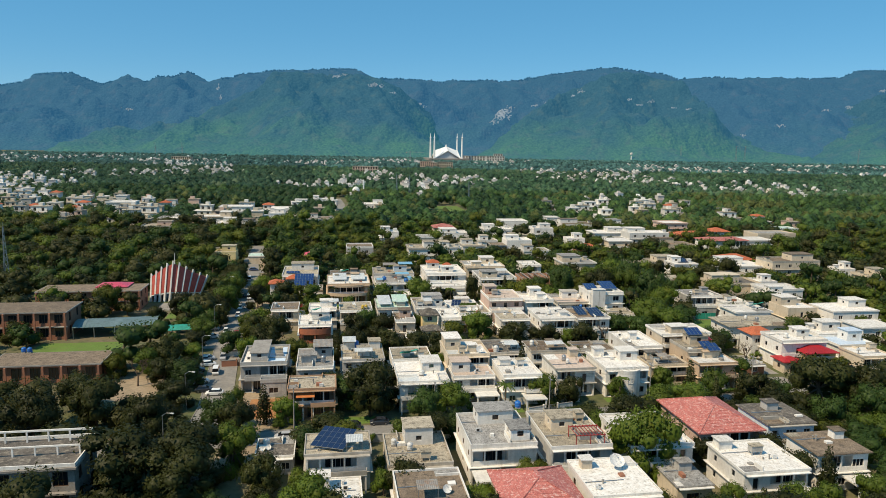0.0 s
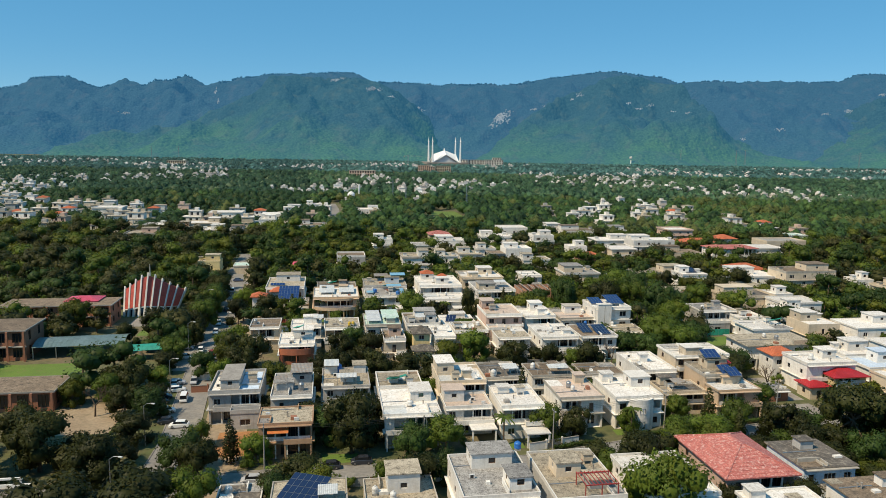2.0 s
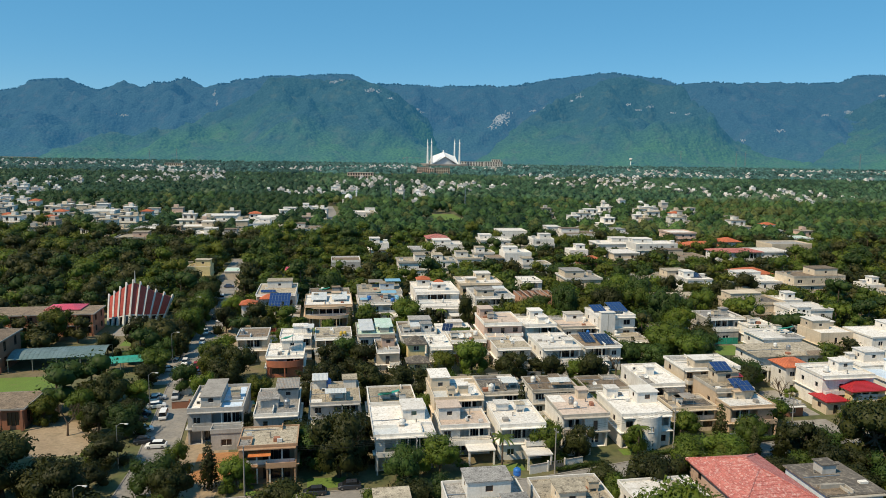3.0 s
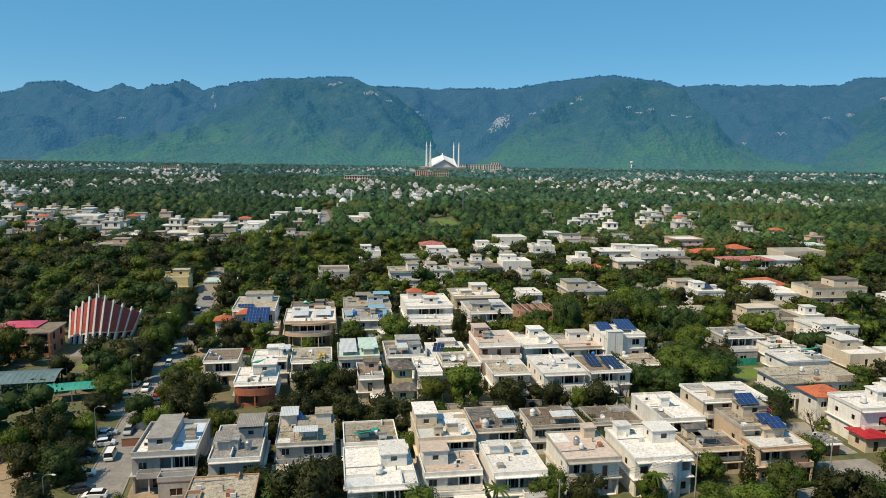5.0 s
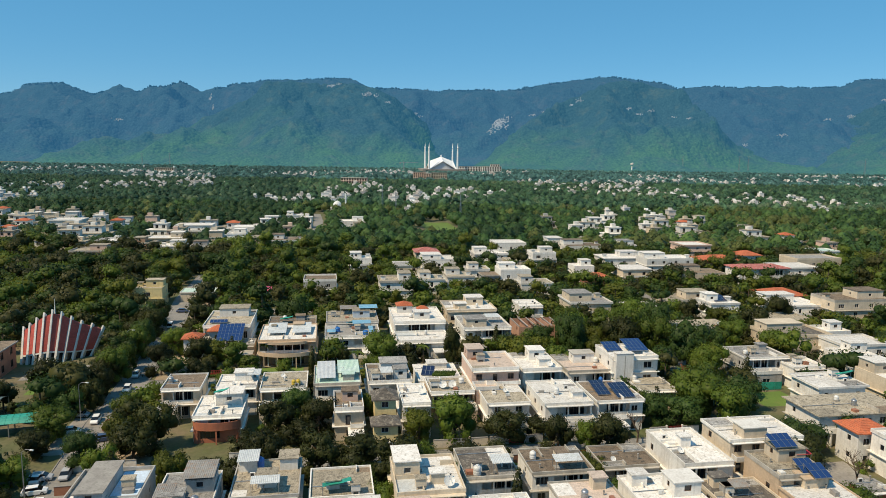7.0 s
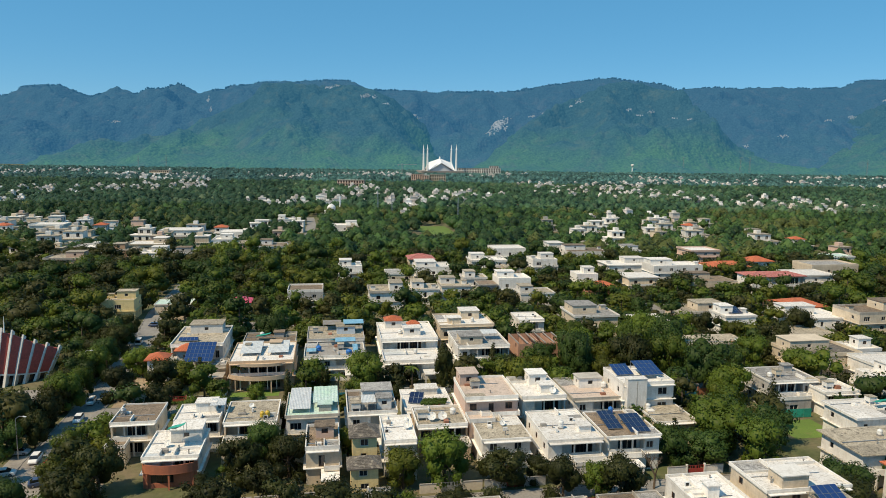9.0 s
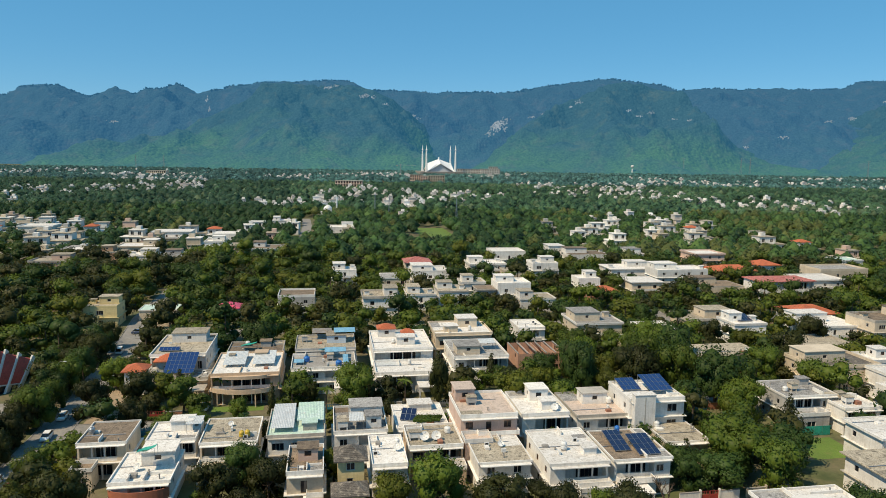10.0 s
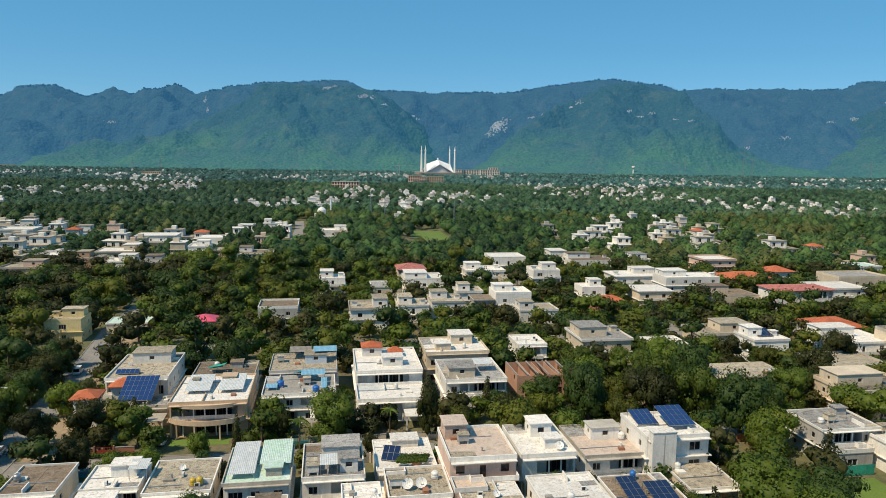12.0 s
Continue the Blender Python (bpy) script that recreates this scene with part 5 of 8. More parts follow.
# ---- landmarks ----
def fan_hall(x, y, rot):
    """A hall like an opened fan: tall white fins of falling height with red brick panels leaning between them."""
    hall = thing("fan_shaped_hall", x, y, 0, rot, "fan-shaped hall of white concrete fins and red brick panels", "hall")
    claim(x, y, 26, 18, rot)
    heights = (9.4, 10.6, 12.2, 13.6, 14.4, 13.6, 12.0, 10.4, 9.0, 7.6)
    n = len(heights)
    feet, tips = [], []
    for i, h in enumerate(heights):
        k = i / (n - 1)
        feet.append(Vector((-7.8 + 15.6 * k, -6.5 + 9.0 * (k - 0.22) ** 2 * 1.6, 0)))
        tips.append(Vector((-8.0 + 18.6 * k, -3.6 + 9.0 * (k - 0.22) ** 2 * 1.6, h)))
    for i in range(n):
        p0, p1, t = feet[i], tips[i], 0.32
        h = heights[i]
        fin = Shape().add([(p0.x - t, p0.y - 0.2, 0), (p0.x + t, p0.y - 0.2, 0), (p0.x + t, p0.y + 1.7, 0), (p0.x - t, p0.y + 1.7, 0),
                           (p1.x - t * 0.7, p1.y - 0.2, h + 0.9), (p1.x + t * 0.7, p1.y - 0.2, h + 0.9), (p1.x + t * 0.7, p1.y + 0.9, h), (p1.x - t * 0.7, p1.y + 0.9, h)],
                          [(3, 2, 1, 0), (4, 5, 6, 7), (0, 1, 5, 4), (1, 2, 6, 5), (2, 3, 7, 6), (3, 0, 4, 7)])
        part("fin", fin, M["white"], hall)
        if i == n - 1:
            continue
        q0, q1 = feet[i + 1], tips[i + 1]
        for name, f0, f1, front, back, mat in (("panel", 0.25, 0.97, -0.08, 0.5, "brickpanel"), ("lintel", 0.215, 0.245, -0.1, 0.65, "white"), ("glazing", 0.0, 0.21, 1.2, 1.3, "glass")):
            c = [p0.lerp(p1, f0), q0.lerp(q1, f0), q0.lerp(q1, f1), p0.lerp(p1, f1)]
            slab = Shape().add([tuple(v + Vector((0, y, 0))) for y in (front, back) for v in c], [(0, 1, 2, 3), (7, 6, 5, 4), (0, 4, 5, 1), (1, 5, 6, 2), (2, 6, 7, 3), (3, 7, 4, 0)])
            part(name, slab, M[mat], hall)
    part("core", Shape().box(-6.5, 3.0, 0, 6, 8, 6.0), M["white"], hall)
    part("mast", Shape().tube((0.9, -3.0, 14), (0.9, -2.8, 18.2), 0.22, 0.06), M["white"], hall)


M["brickpanel"] = surface("dark_red_brick_panels", (0.52, 0.095, 0.075), (0.44, 0.08, 0.06), (0.22, 0.06, 0.05), big=0.25, fine=2.2, rough=0.85, bump=0.15, amount=0.4, vary=0.06)
fan_hall(-111.0, 263.0, 4)


def great_mosque(x, y, base, rot):
    """A folded white tent of concrete between four tapering minarets."""
    m = thing("mosque", x, y, base, rot, "great white tent-shaped mosque with four slender minarets below the hills", "mosque")
    half = 39
    for sx in (-1, 1):
        for sy in (-1, 1):
            mn = part("minaret", Shape().lathe([(3.0, -2), (2.6, 20), (2.3, 45), (1.9, 57), (1.5, 60), (0.7, 66), (0.12, 71)], 10, sx * half, sy * half), M["mosque_white"], m)
            part("gallery", Shape().lathe([(2.5, 56.2), (2.9, 56.6), (2.9, 57.4), (2.3, 57.8)], 10, sx * half, sy * half), M["mosque_white"], mn)
    b, top = 36.0, 33.0
    # folded roof: from the crown to the apex over each side, and down to the corners
    for i in range(4):
        c, s = ((1, 0), (0, 1), (-1, 0), (0, -1))[i]
        def at(px, py, pz):
            return (px * c - py * s, px * s + py * c, pz)
        roof = Shape().add([at(-b, -b, 0), at(0, -b * 0.9, top * 0.64), at(0, 0, top), at(b, -b, 0)], [(0, 1, 2), (1, 3, 2)])
        part("roof_slab", roof, M["mosque_white"], m)
        gable = Shape().add([at(-b * 0.84, -b * 0.84, 0), at(b * 0.84, -b * 0.84, 0), at(0, -b * 0.80, top * 0.58)], [(0, 1, 2)])
        part("gable", gable, M["mosque_pale"], m)
        for sx in (-1, 1):
            part("edge_beam", Shape().tube(at(sx * b, -b, 0), at(0, -b * 0.9, top * 0.64), 1.0, 1.0, 5), M["mosque_white"], m)
    part("crown", Shape().lathe([(2.2, top - 2), (2.0, top + 3.5), (0.5, top + 5)], 8), M["mosque_white"], m)
    part("podium", Shape().box(-58, -62, -14, 58, 50, 0.0), M["paving"], m)


M["mosque_white"] = surface("white_marble_facing", (0.82, 0.82, 0.80), (0.76, 0.76, 0.75), None, big=0.05, fine=0.6, rough=0.5, bump=0)
M["mosque_pale"] = surface("grey_white_gable", (0.62, 0.62, 0.62), (0.55, 0.55, 0.56), None, big=0.05, fine=0.5, rough=0.6, bump=0)
great_mosque(-26, 1995, 16.5, 10)
claim(-20, 1930, 190, 190)


def long_block(x, y, w, d, h, wall, name, label, category, base=0.0, rot=GRID, storeys=2, pillars=0):
    """A long institutional block with bands of windows, floor edges and a flat roof."""
    claim(x, y, w, d, rot)
    b = thing(name, x, y, base, rot, label, category)
    lv = h / storeys
    ops = []
    n = max(2, int(w / 4.2))
    for s in range(storeys):
        for i in range(n):
            ops.append((0, -w / 2 + w * (i + 0.5) / n, s * lv + 0.9, 2.4, lv - 1.5))
        for i in range(max(1, int(d / 5))):
            ops.append((1, -d / 2 + d * (i + 0.5) / max(1, int(d / 5)), s * lv + 0.9, 1.6, lv - 1.5))
    part("wall", shell(w, d, h, ops).add([(-w / 2, -d / 2, h), (w / 2, -d / 2, h), (w / 2, d / 2, h), (-w / 2, d / 2, h)], [(0, 1, 2, 3)]), M[wall], b)
    place_windows(b, w, d, ops, "dark")
    part("roof_slab", Shape().box(-w / 2 - 0.6, -d / 2 - 0.8, h + 0.003, w / 2 + 0.6, d / 2 + 0.6, h + 0.35), M["concrete"], b)
    part("roof", Shape().box(-w / 2 - 0.3, -d / 2 - 0.5, h + 0.352, w / 2 + 0.3, d / 2 + 0.3, h + 0.4), M["dark" if wall == "concrete" else "wornbrown" if wall == "brick" else "worn"], b)
    for s in range(1, storeys):
        part("ledge", Shape().box(-w / 2 - 0.3, -d / 2 - 0.8, s * lv - 0.3, w / 2 + 0.3, -d / 2 - 0.01, s * lv), M["concrete"], b)
    for i in range(pillars):
        a = -w / 2 + w * i / (pillars - 1)
        part("pillar", Shape().box(a - 0.25, -d / 2 - 1.2, 0, a + 0.25, -d / 2 - 0.82, h + 0.002), M[wall], b)
    return b


long_block(-107, 172, 26, 10, 4.6, "brick", "school_block", "low red brick school block with a weathered flat roof", "school", storeys=1, pillars=7)
long_block(-137.5, 209, 30, 13, 8.5, "brick", "school_block", "two-storey brick school block with concrete floor edges", "school", storeys=2, pillars=8)
long_block(-134, 246, 34, 11, 7.0, "brick", "school_block", "long brick school block behind trees", "school", storeys=2, pillars=8)
institute = long_block(-77.5, 110.5, 22, 11, 8.0, "concrete", "office_block", "grey-white office block with a roof terrace pergola", "office", storeys=2)
pergola = part("pergola", Shape(), M["white"], institute)
beam_shape = Shape().box(-10.8, 4.6, 10.3, 10.8, 4.85, 10.6).box(-10.8, -1.2, 9.9, 10.8, -0.95, 10.15)
for i in range(7):
    beam_shape.box(-10.6 + 3.5 * i, 4.62, 8.4, -10.35 + 3.5 * i, 4.83, 10.3).box(-10.6 + 3.5 * i, -1.18, 8.4, -10.35 + 3.5 * i, -0.97, 9.9)
beam_shape.ring(22.8, 12.0, 8.402, 9.0, 0.2)
old = pergola.data
pergola.data = beam_shape.mesh("pergola", M["white"])
bpy.data.meshes.remove(old)


def shed(x, y, w, d, h, rot, sheet_mat, label, category="shed"):
    """An open shed: posts, and a gently curved roof of ribbed sheets."""
    claim(x, y, w, d, rot)
    s = thing("shed", x, y, 0, rot, label, category)
    curve = Shape()
    n = 8
    for k in range(n):
        a0, a1 = -d / 2 + d * k / n, -d / 2 + d * (k + 1) / n
        z0, z1 = h + 1.1 * math.cos(a0 / d * math.pi), h + 1.1 * math.cos(a1 / d * math.pi)
        curve.add([(-w / 2, a0, z0), (w / 2, a0, z0), (w / 2, a1, z1), (-w / 2, a1, z1), (-w / 2, a0, z0 + 0.07), (w / 2, a0, z0 + 0.07), (w / 2, a1, z1 + 0.07), (-w / 2, a1, z1 + 0.07)],
                  [(3, 2, 1, 0), (4, 5, 6, 7), (0, 1, 5, 4), (1, 2, 6, 5), (2, 3, 7, 6), (3, 0, 4, 7)])
    part("roof", curve, M[sheet_mat], s)
    ribs = Shape()
    m = int(w / 1.2)
    for i in range(m + 1):
        a = -w / 2 + w * i / m
        for k in range(n):
            a0, a1 = -d / 2 + d * k / n, -d / 2 + d * (k + 1) / n
            z0, z1 = h + 1.1 * math.cos(a0 / d * math.pi) + 0.07, h + 1.1 * math.cos(a1 / d * math.pi) + 0.07
            ribs.add([(a - 0.05, a0, z0), (a + 0.05, a0, z0), (a + 0.05, a1, z1), (a - 0.05, a1, z1), (a - 0.05, a0, z0 + 0.06), (a + 0.05, a0, z0 + 0.06), (a + 0.05, a1, z1 + 0.06), (a - 0.05, a1, z1 + 0.06)],
                     [(4, 5, 6, 7), (0, 1, 5, 4), (1, 2, 6, 5), (3, 0, 4, 7)])
    part("rib", ribs, M[sheet_mat], s)
    for i in range(int(w / 5) + 1):
        for sy in (-1, 1):
            a = -w / 2 + 0.2 + (w - 0.4) * i / int(w / 5)
            part("post", Shape().box(a - 0.1, sy * (d / 2 - 0.2) - 0.1, 0, a + 0.1, sy * (d / 2 - 0.2) + 0.1, h + 0.15), M["steel"], s)


shed(-110.0, 214, 24, 11, 3.4, 14, "greysheet", "long open shed with a curved grey-green sheet roof")
shed(-91.0, 209, 11.5, 5, 3.0, 18, "tealsheet", "small open shed with a bright teal sheet roof")
for x, y, w, d, h, wall, text in ((-62, 1500, 26, 16, 17, "pink", "reddish campus block below the white mosque"), (-46, 1486, 14, 12, 15, "pink", "reddish campus block below the white mosque"),
                                  (-22, 1502, 32, 16, 16, "cream", "cream campus block below the white mosque"), (-160, 1240, 44, 16, 15, "pink", "long reddish campus block among far trees"),
                                  (112, 1960, 50, 20, 20, "white", "stepped white building beside the mosque"), (120, 1966, 24, 14, 26, "white", "stepped white building beside the mosque"),
                                  (58, 1985, 74, 8, 19, "white", "long low white colonnade beside the mosque"), (-626, 1600, 42, 18, 15, "cream", "long cream block at the foot of the hills")):
    long_block(x, y, w, d, h, wall, "campus_block", text, "campus", base=ground_height(x, y), rot=0, storeys=3)


def small_mosque(x, y):
    """A whitewashed prayer hall with a dome on a drum and one minaret."""
    m = thing("small_mosque", x, y, 0, GRID, "small whitewashed mosque with a round dome and a minaret", "mosque")
    claim(x, y, 14, 12)
    part("wall", shell(13, 10, 6.5, [(0, -4 + 2.7 * i, 1, 1.4, 3) for i in range(4)]), M["white"], m)
    part("roof", Shape().box(-6.7, -5.2, 6.503, 6.7, 5.2, 6.9), M["whiteroof"], m)
    part("dome", Shape().lathe([(3.6, 6.9), (3.6, 8.0), (4.0, 9.2), (3.7, 10.6), (2.6, 12.0), (1.0, 12.9), (0.15, 13.2), (0.05, 14.4)], 16), M["mosque_white"], m)
    part("minaret", Shape().lathe([(0.9, 0), (0.8, 15), (1.3, 15.2), (1.3, 16), (0.75, 16.1), (0.7, 18.5), (0.1, 21)], 10, 8.2, -1), M["mosque_white"], m)


def tower_crane(x, y, h, reach):
    c = thing("tower_crane", x, y, ground_height(x, y), 0, "tall yellow-grey tower crane beyond the campus", "crane")
    part("mast", Shape().box(-0.9, -0.9, 0, 0.9, 0.9, h + 4), M["steel"], c)
    part("jib", Shape().box(-reach * 0.3, -0.5, h, reach, 0.5, h + 1.1), M["steel"], c)
    part("counterweight", Shape().box(-reach * 0.3, -1, h - 2.2, -reach * 0.3 + 3, 1, h - 0.01), M["concrete"], c)


def water_tower(x, y, z):
    w = thing("water_tower", x, y, z, 0, "white concrete water tower on the wooded slope", "water tower")
    part("shaft", Shape().lathe([(2.0, -30), (1.8, 7)], 10), M["white"], w)
    part("tank", Shape().lathe([(1.9, 7.01), (5.0, 10), (5.2, 14), (4.8, 15), (0.4, 16)], 14), M["white"], w)


def pylon(x, y, z, h):
    """A power-line pylon: four legs narrowing upwards, braced, with three pairs of arms."""
    p = thing("pylon", x, y, z, 0, "grey lattice power pylon at the foot of the hills", "pylon", "pylons")
    s = Shape()
    for i in range(6):
        z0, z1 = h * i / 6, h * (i + 1) / 6
        r0, r1 = 3.4 * (1 - i / 6.4), 3.4 * (1 - (i + 1) / 6.4)
        for k in range(4):
            a, b = math.pi / 4 + k * math.pi / 2, math.pi / 4 + (k + 1) * math.pi / 2
            s.tube((r0 * math.cos(a), r0 * math.sin(a), z0), (r1 * math.cos(a), r1 * math.sin(a), z1), 0.2, 0.2, 4)
            s.tube((r0 * math.cos(a), r0 * math.sin(a), z0), (r1 * math.cos(b), r1 * math.sin(b), z1), 0.12, 0.12, 4)
    part("lattice", s, M["steel"], p)
    for k in (0.72, 0.84, 0.95):
        part("arm", Shape().box(-5.5, -0.3, h * k, 5.5, 0.3, h * k + 0.5), M["steel"], p)


small_mosque(-108, 742)
tower_crane(-122, 1900, 28, 38)
water_tower(551, 2200, 22)
for x, y, z, h in ((-965, 2250, -14, 61), (-878, 2250, -10, 58), (720, 2250, 16, 46), (895, 2250, 16, 48), (923, 2250, 16, 48), (1283, 2250, 5, 56)):
    pylon(x, y, z, h)
claim(-118, 187, 28, 12)
claim(-86, 162, 24, 24)
claim(-106, 161, 28, 9)
claim(-91, 200, 14, 12)
claim(-106, 202, 26, 7)
claim(-106, 228, 22, 10)
claim(-106, 252, 16, 18)
# ---- trees ----
def leaf_sprays(rng, centres, radii, count, size, squash=0.8, inner=0.72):
    """Many small bent leaf sprays in the outer shell of several lumps. Returns vertices, faces and rounded normals as arrays."""
    centres, radii = np.array(centres, float), np.array(radii, float)
    pick = rng.choice(len(radii), count, p=radii ** 2 / np.sum(radii ** 2))
    out = rng.normal(size=(count, 3))
    out /= np.linalg.norm(out, axis=1)[:, None]
    out[:, 2] = np.where(out[:, 2] < -0.35, -out[:, 2], out[:, 2])
    reach = radii[pick] * (inner + (1.17 - inner) * rng.random(count) ** 0.9)
    pos = centres[pick] + out * reach[:, None] * np.array((1, 1, squash))
    normal = out + rng.normal(scale=0.42, size=(count, 3)) + np.array((0, 0, 0.25))
    normal /= np.linalg.norm(normal, axis=1)[:, None]
    side = np.cross(normal, rng.normal(size=(count, 3)))
    side /= np.linalg.norm(side, axis=1)[:, None]
    up = np.cross(normal, side)
    s = size * (0.6 + 0.8 * rng.random(count))[:, None]
    skew = rng.uniform(-0.5, 0.5, count)[:, None]
    v = np.stack((pos - side * s - up * s * 0.5, pos + side * s - up * s * 0.5 + normal * s * 0.3, pos + side * s * skew + up * s), axis=1)
    faces = np.arange(count * 3).reshape(count, 3)
    whole = pos - centres.mean(axis=0) * np.array((1, 1, 0.96))
    whole /= np.linalg.norm(whole, axis=1)[:, None]
    soft = out * 0.55 + whole * 0.60 + normal * 0.38
    soft /= np.linalg.norm(soft, axis=1)[:, None]
    return v.reshape(-1, 3), faces, np.repeat(soft, 3, axis=0)


def hearts(centres, radii, rng, squash=0.8, sides=6):
    """Uneven leafy hearts inside the lumps of a crown, so that no sky shows through its middle."""
    v, f, turned = [], [], []
    rows = ((0.0, -1.0), (0.75, -0.66), (1.0, 0.0), (0.75, 0.66), (0.0, 1.0))
    for c, r in zip(centres, radii):
        k = len(v)
        for q, z in rows:
            for i in range(sides):
                a, j = 2 * math.pi * i / sides, r * rng.uniform(0.58, 0.80)
                v.append((c[0] + j * q * math.cos(a), c[1] + j * q * math.sin(a), c[2] + j * z * squash))
                turned.append((q * math.cos(a), q * math.sin(a), z))
        for m in range(4):
            for i in range(sides):
                a, b = k + m * sides + i, k + m * sides + (i + 1) % sides
                if m:
                    f.append((a, b, b + sides))
                if m < 3:
                    f.append((a, b + sides, a + sides))
    return np.array(v), np.array(f), np.array(turned)


def spray_mesh(name, verts, faces, material, normals):
    """A mesh of many leaves that takes its shading from the roundness of the crown."""
    me = bpy.data.meshes.new(name)
    me.vertices.add(len(verts))
    me.vertices.foreach_set("co", np.ascontiguousarray(verts, dtype=np.float32).ravel())
    k = faces.shape[1]
    me.loops.add(len(faces) * k)
    me.loops.foreach_set("vertex_index", np.ascontiguousarray(faces, dtype=np.int32).ravel())
    me.polygons.add(len(faces))
    me.polygons.foreach_set("loop_start", np.arange(len(faces), dtype=np.int32) * k)
    me.materials.append(material)
    me.update(calc_edges=True)
    round_off = me.attributes.new("custom_normal", "FLOAT_VECTOR", "POINT")
    round_off.data.foreach_set("vector", np.ascontiguousarray(normals, dtype=np.float32).ravel())
    me.update()
    return me


def tree_kind(name, key, height, radius, lumps, leaves, leaf, material, seed, label, spread=0.74, trunk=0.3):
    """One tree of unit kind: tapered trunk, limbs to each lump, a crown of leaf sprays. Kept far below the ground as a pattern to copy."""
    rng = np.random.default_rng(seed)
    r = random.Random(seed)
    tr = thing(name, 0, 0, 0, 0, label, "tree", "trees of the quarter")
    centres, radii = [], []
    for i in range(lumps):
        a = 2.4 * i + r.uniform(-0.4, 0.4)
        k = math.sqrt((i + 0.3) / lumps) * spread * radius
        centres.append((k * math.cos(a), k * math.sin(a), height - radius * r.uniform(0.38, 0.95) - 0.25 * k - (radius * 0.6 if i % 3 == 2 else 0)))
        radii.append(radius * r.uniform(0.27, 0.50))
    wood = Shape()
    fork = height * 0.36
    wood.lathe([(trunk * 1.3, -0.2), (trunk, 0.5), (trunk * 0.75, fork)], 8)
    for c in centres:
        bend = Vector((c[0] * 0.45, c[1] * 0.45, fork + (c[2] - fork) * 0.55))
        wood.tube((0, 0, fork - 0.1), bend, trunk * 0.5, trunk * 0.3, 4).tube(bend, c, trunk * 0.3, trunk * 0.12, 3)
    part("trunk", wood, M["bark"], tr)
    v, f, soft = leaf_sprays(rng, centres, radii, leaves, leaf * 0.58, inner=0.68)
    hv, hf, hn = hearts(centres, radii, rng)
    v, f = np.concatenate((v, hv)), np.concatenate((f, hf + len(v)))
    part("crown", spray_mesh("crown", v, f, M[material], np.concatenate((soft, hn))), None, tr)
    KINDS[key] = KINDS.get(key, []) + [(tr, height, radius)]


def conical_kind(name, key, height, radius, leaves, leaf, material, seed, label, power=0.8):
    rng = np.random.default_rng(seed)
    tr = thing(name, 0, 0, 0, 0, label, "tree", "trees of the quarter")
    part("trunk", Shape().lathe([(0.22, -0.2), (0.16, height * 0.4), (0.03, height * 0.95)], 7), M["bark"], tr)
    steps = 9
    centres = [(rng.uniform(-0.15, 0.15) * radius, rng.uniform(-0.15, 0.15) * radius, height * (0.12 + 0.82 * i / (steps - 1))) for i in range(steps)]
    radii = [max(radius * (1 - (i / steps)) ** power, 0.25) for i in range(steps)]
    v, f, soft = leaf_sprays(rng, centres, radii, leaves, leaf, squash=1.0, inner=0.6)
    part("crown", spray_mesh("crown", v, f, M[material], soft), None, tr)
    KINDS[key] = KINDS.get(key, []) + [(tr, height, radius)]


def palm_kind(key, height, seed):
    r = random.Random(seed)
    tr = thing("palm", 0, 0, 0, 0, "tall palm with drooping green fronds beside a house", "palm", "palms")
    stem = Shape()
    for i in range(6):
        stem.lathe([(0.2, height * 0.8 * i / 6 - (0.2 if i == 0 else 0)), (0.17, height * 0.8 * (i + 1) / 6)], 7)
    part("trunk", stem, M["bark"], tr)
    for i in range(13):
        a, droop, length = 2 * math.pi * i / 13 + r.uniform(-0.15, 0.15), r.uniform(0.4, 1.5), r.uniform(2.0, 2.7)
        fr = Shape()
        prev = None
        for k in range(6):
            t = k / 5
            px, pz = length * t, height * 0.8 + 0.9 * t - droop * t * t * 1.5
            wd = 0.42 * (1 - t * 0.75)
            cur = [(px * math.cos(a) + s * wd * math.sin(a), px * math.sin(a) - s * wd * math.cos(a), pz - abs(s) * 0.22) for s in (-1, 0, 1)]
            if prev:
                fr.add(prev + cur, [(0, 1, 4, 3), (1, 2, 5, 4)])
            prev = cur
        part("frond", fr, M["leaf_mid"], tr)
    KINDS[key] = KINDS.get(key, []) + [(tr, height, 2.4)]


KINDS = {}
for i in range(4):
    tree_kind("broadleaf_tree", "dark", 8.5, 4.6, 18, 2700, 0.33, "leaf_dark", 20 + i, "broad dark green tree with a dense rounded crown")
    tree_kind("broadleaf_tree", "mid", 8.2, 4.5, 18, 2700, 0.32, ("leaf_mid", "leaf_deep")[i % 2], 40 + i, "leafy green tree with an uneven spreading crown")
for i in range(2):
    tree_kind("broadleaf_tree", "light", 8.5, 5.0, 18, 3200, 0.315, "leaf_light", 60 + i, "light green tree with an airy layered crown")
    tree_kind("broadleaf_tree", "olive", 7.5, 4.0, 18, 2500, 0.305, "leaf_olive", 80 + i, "yellowish olive-green tree with a loose crown")
    conical_kind("cypress", "cypress", 9.0, 1.5, 1100, 0.22, "leaf_dark", 100 + i, "slender dark green cypress with a pointed top", 0.55)
    conical_kind("conifer", "cone", 10.5, 2.7, 1700, 0.26, "leaf_dark", 120 + i, "tall dark conical evergreen tree", 0.7)
    tree_kind("shrub", "shrub", 2.6, 1.7, 5, 520, 0.18, "leaf_mid", 140 + i, "low leafy green garden shrub", trunk=0.08)
palm_kind("palm", 8.0, 160)
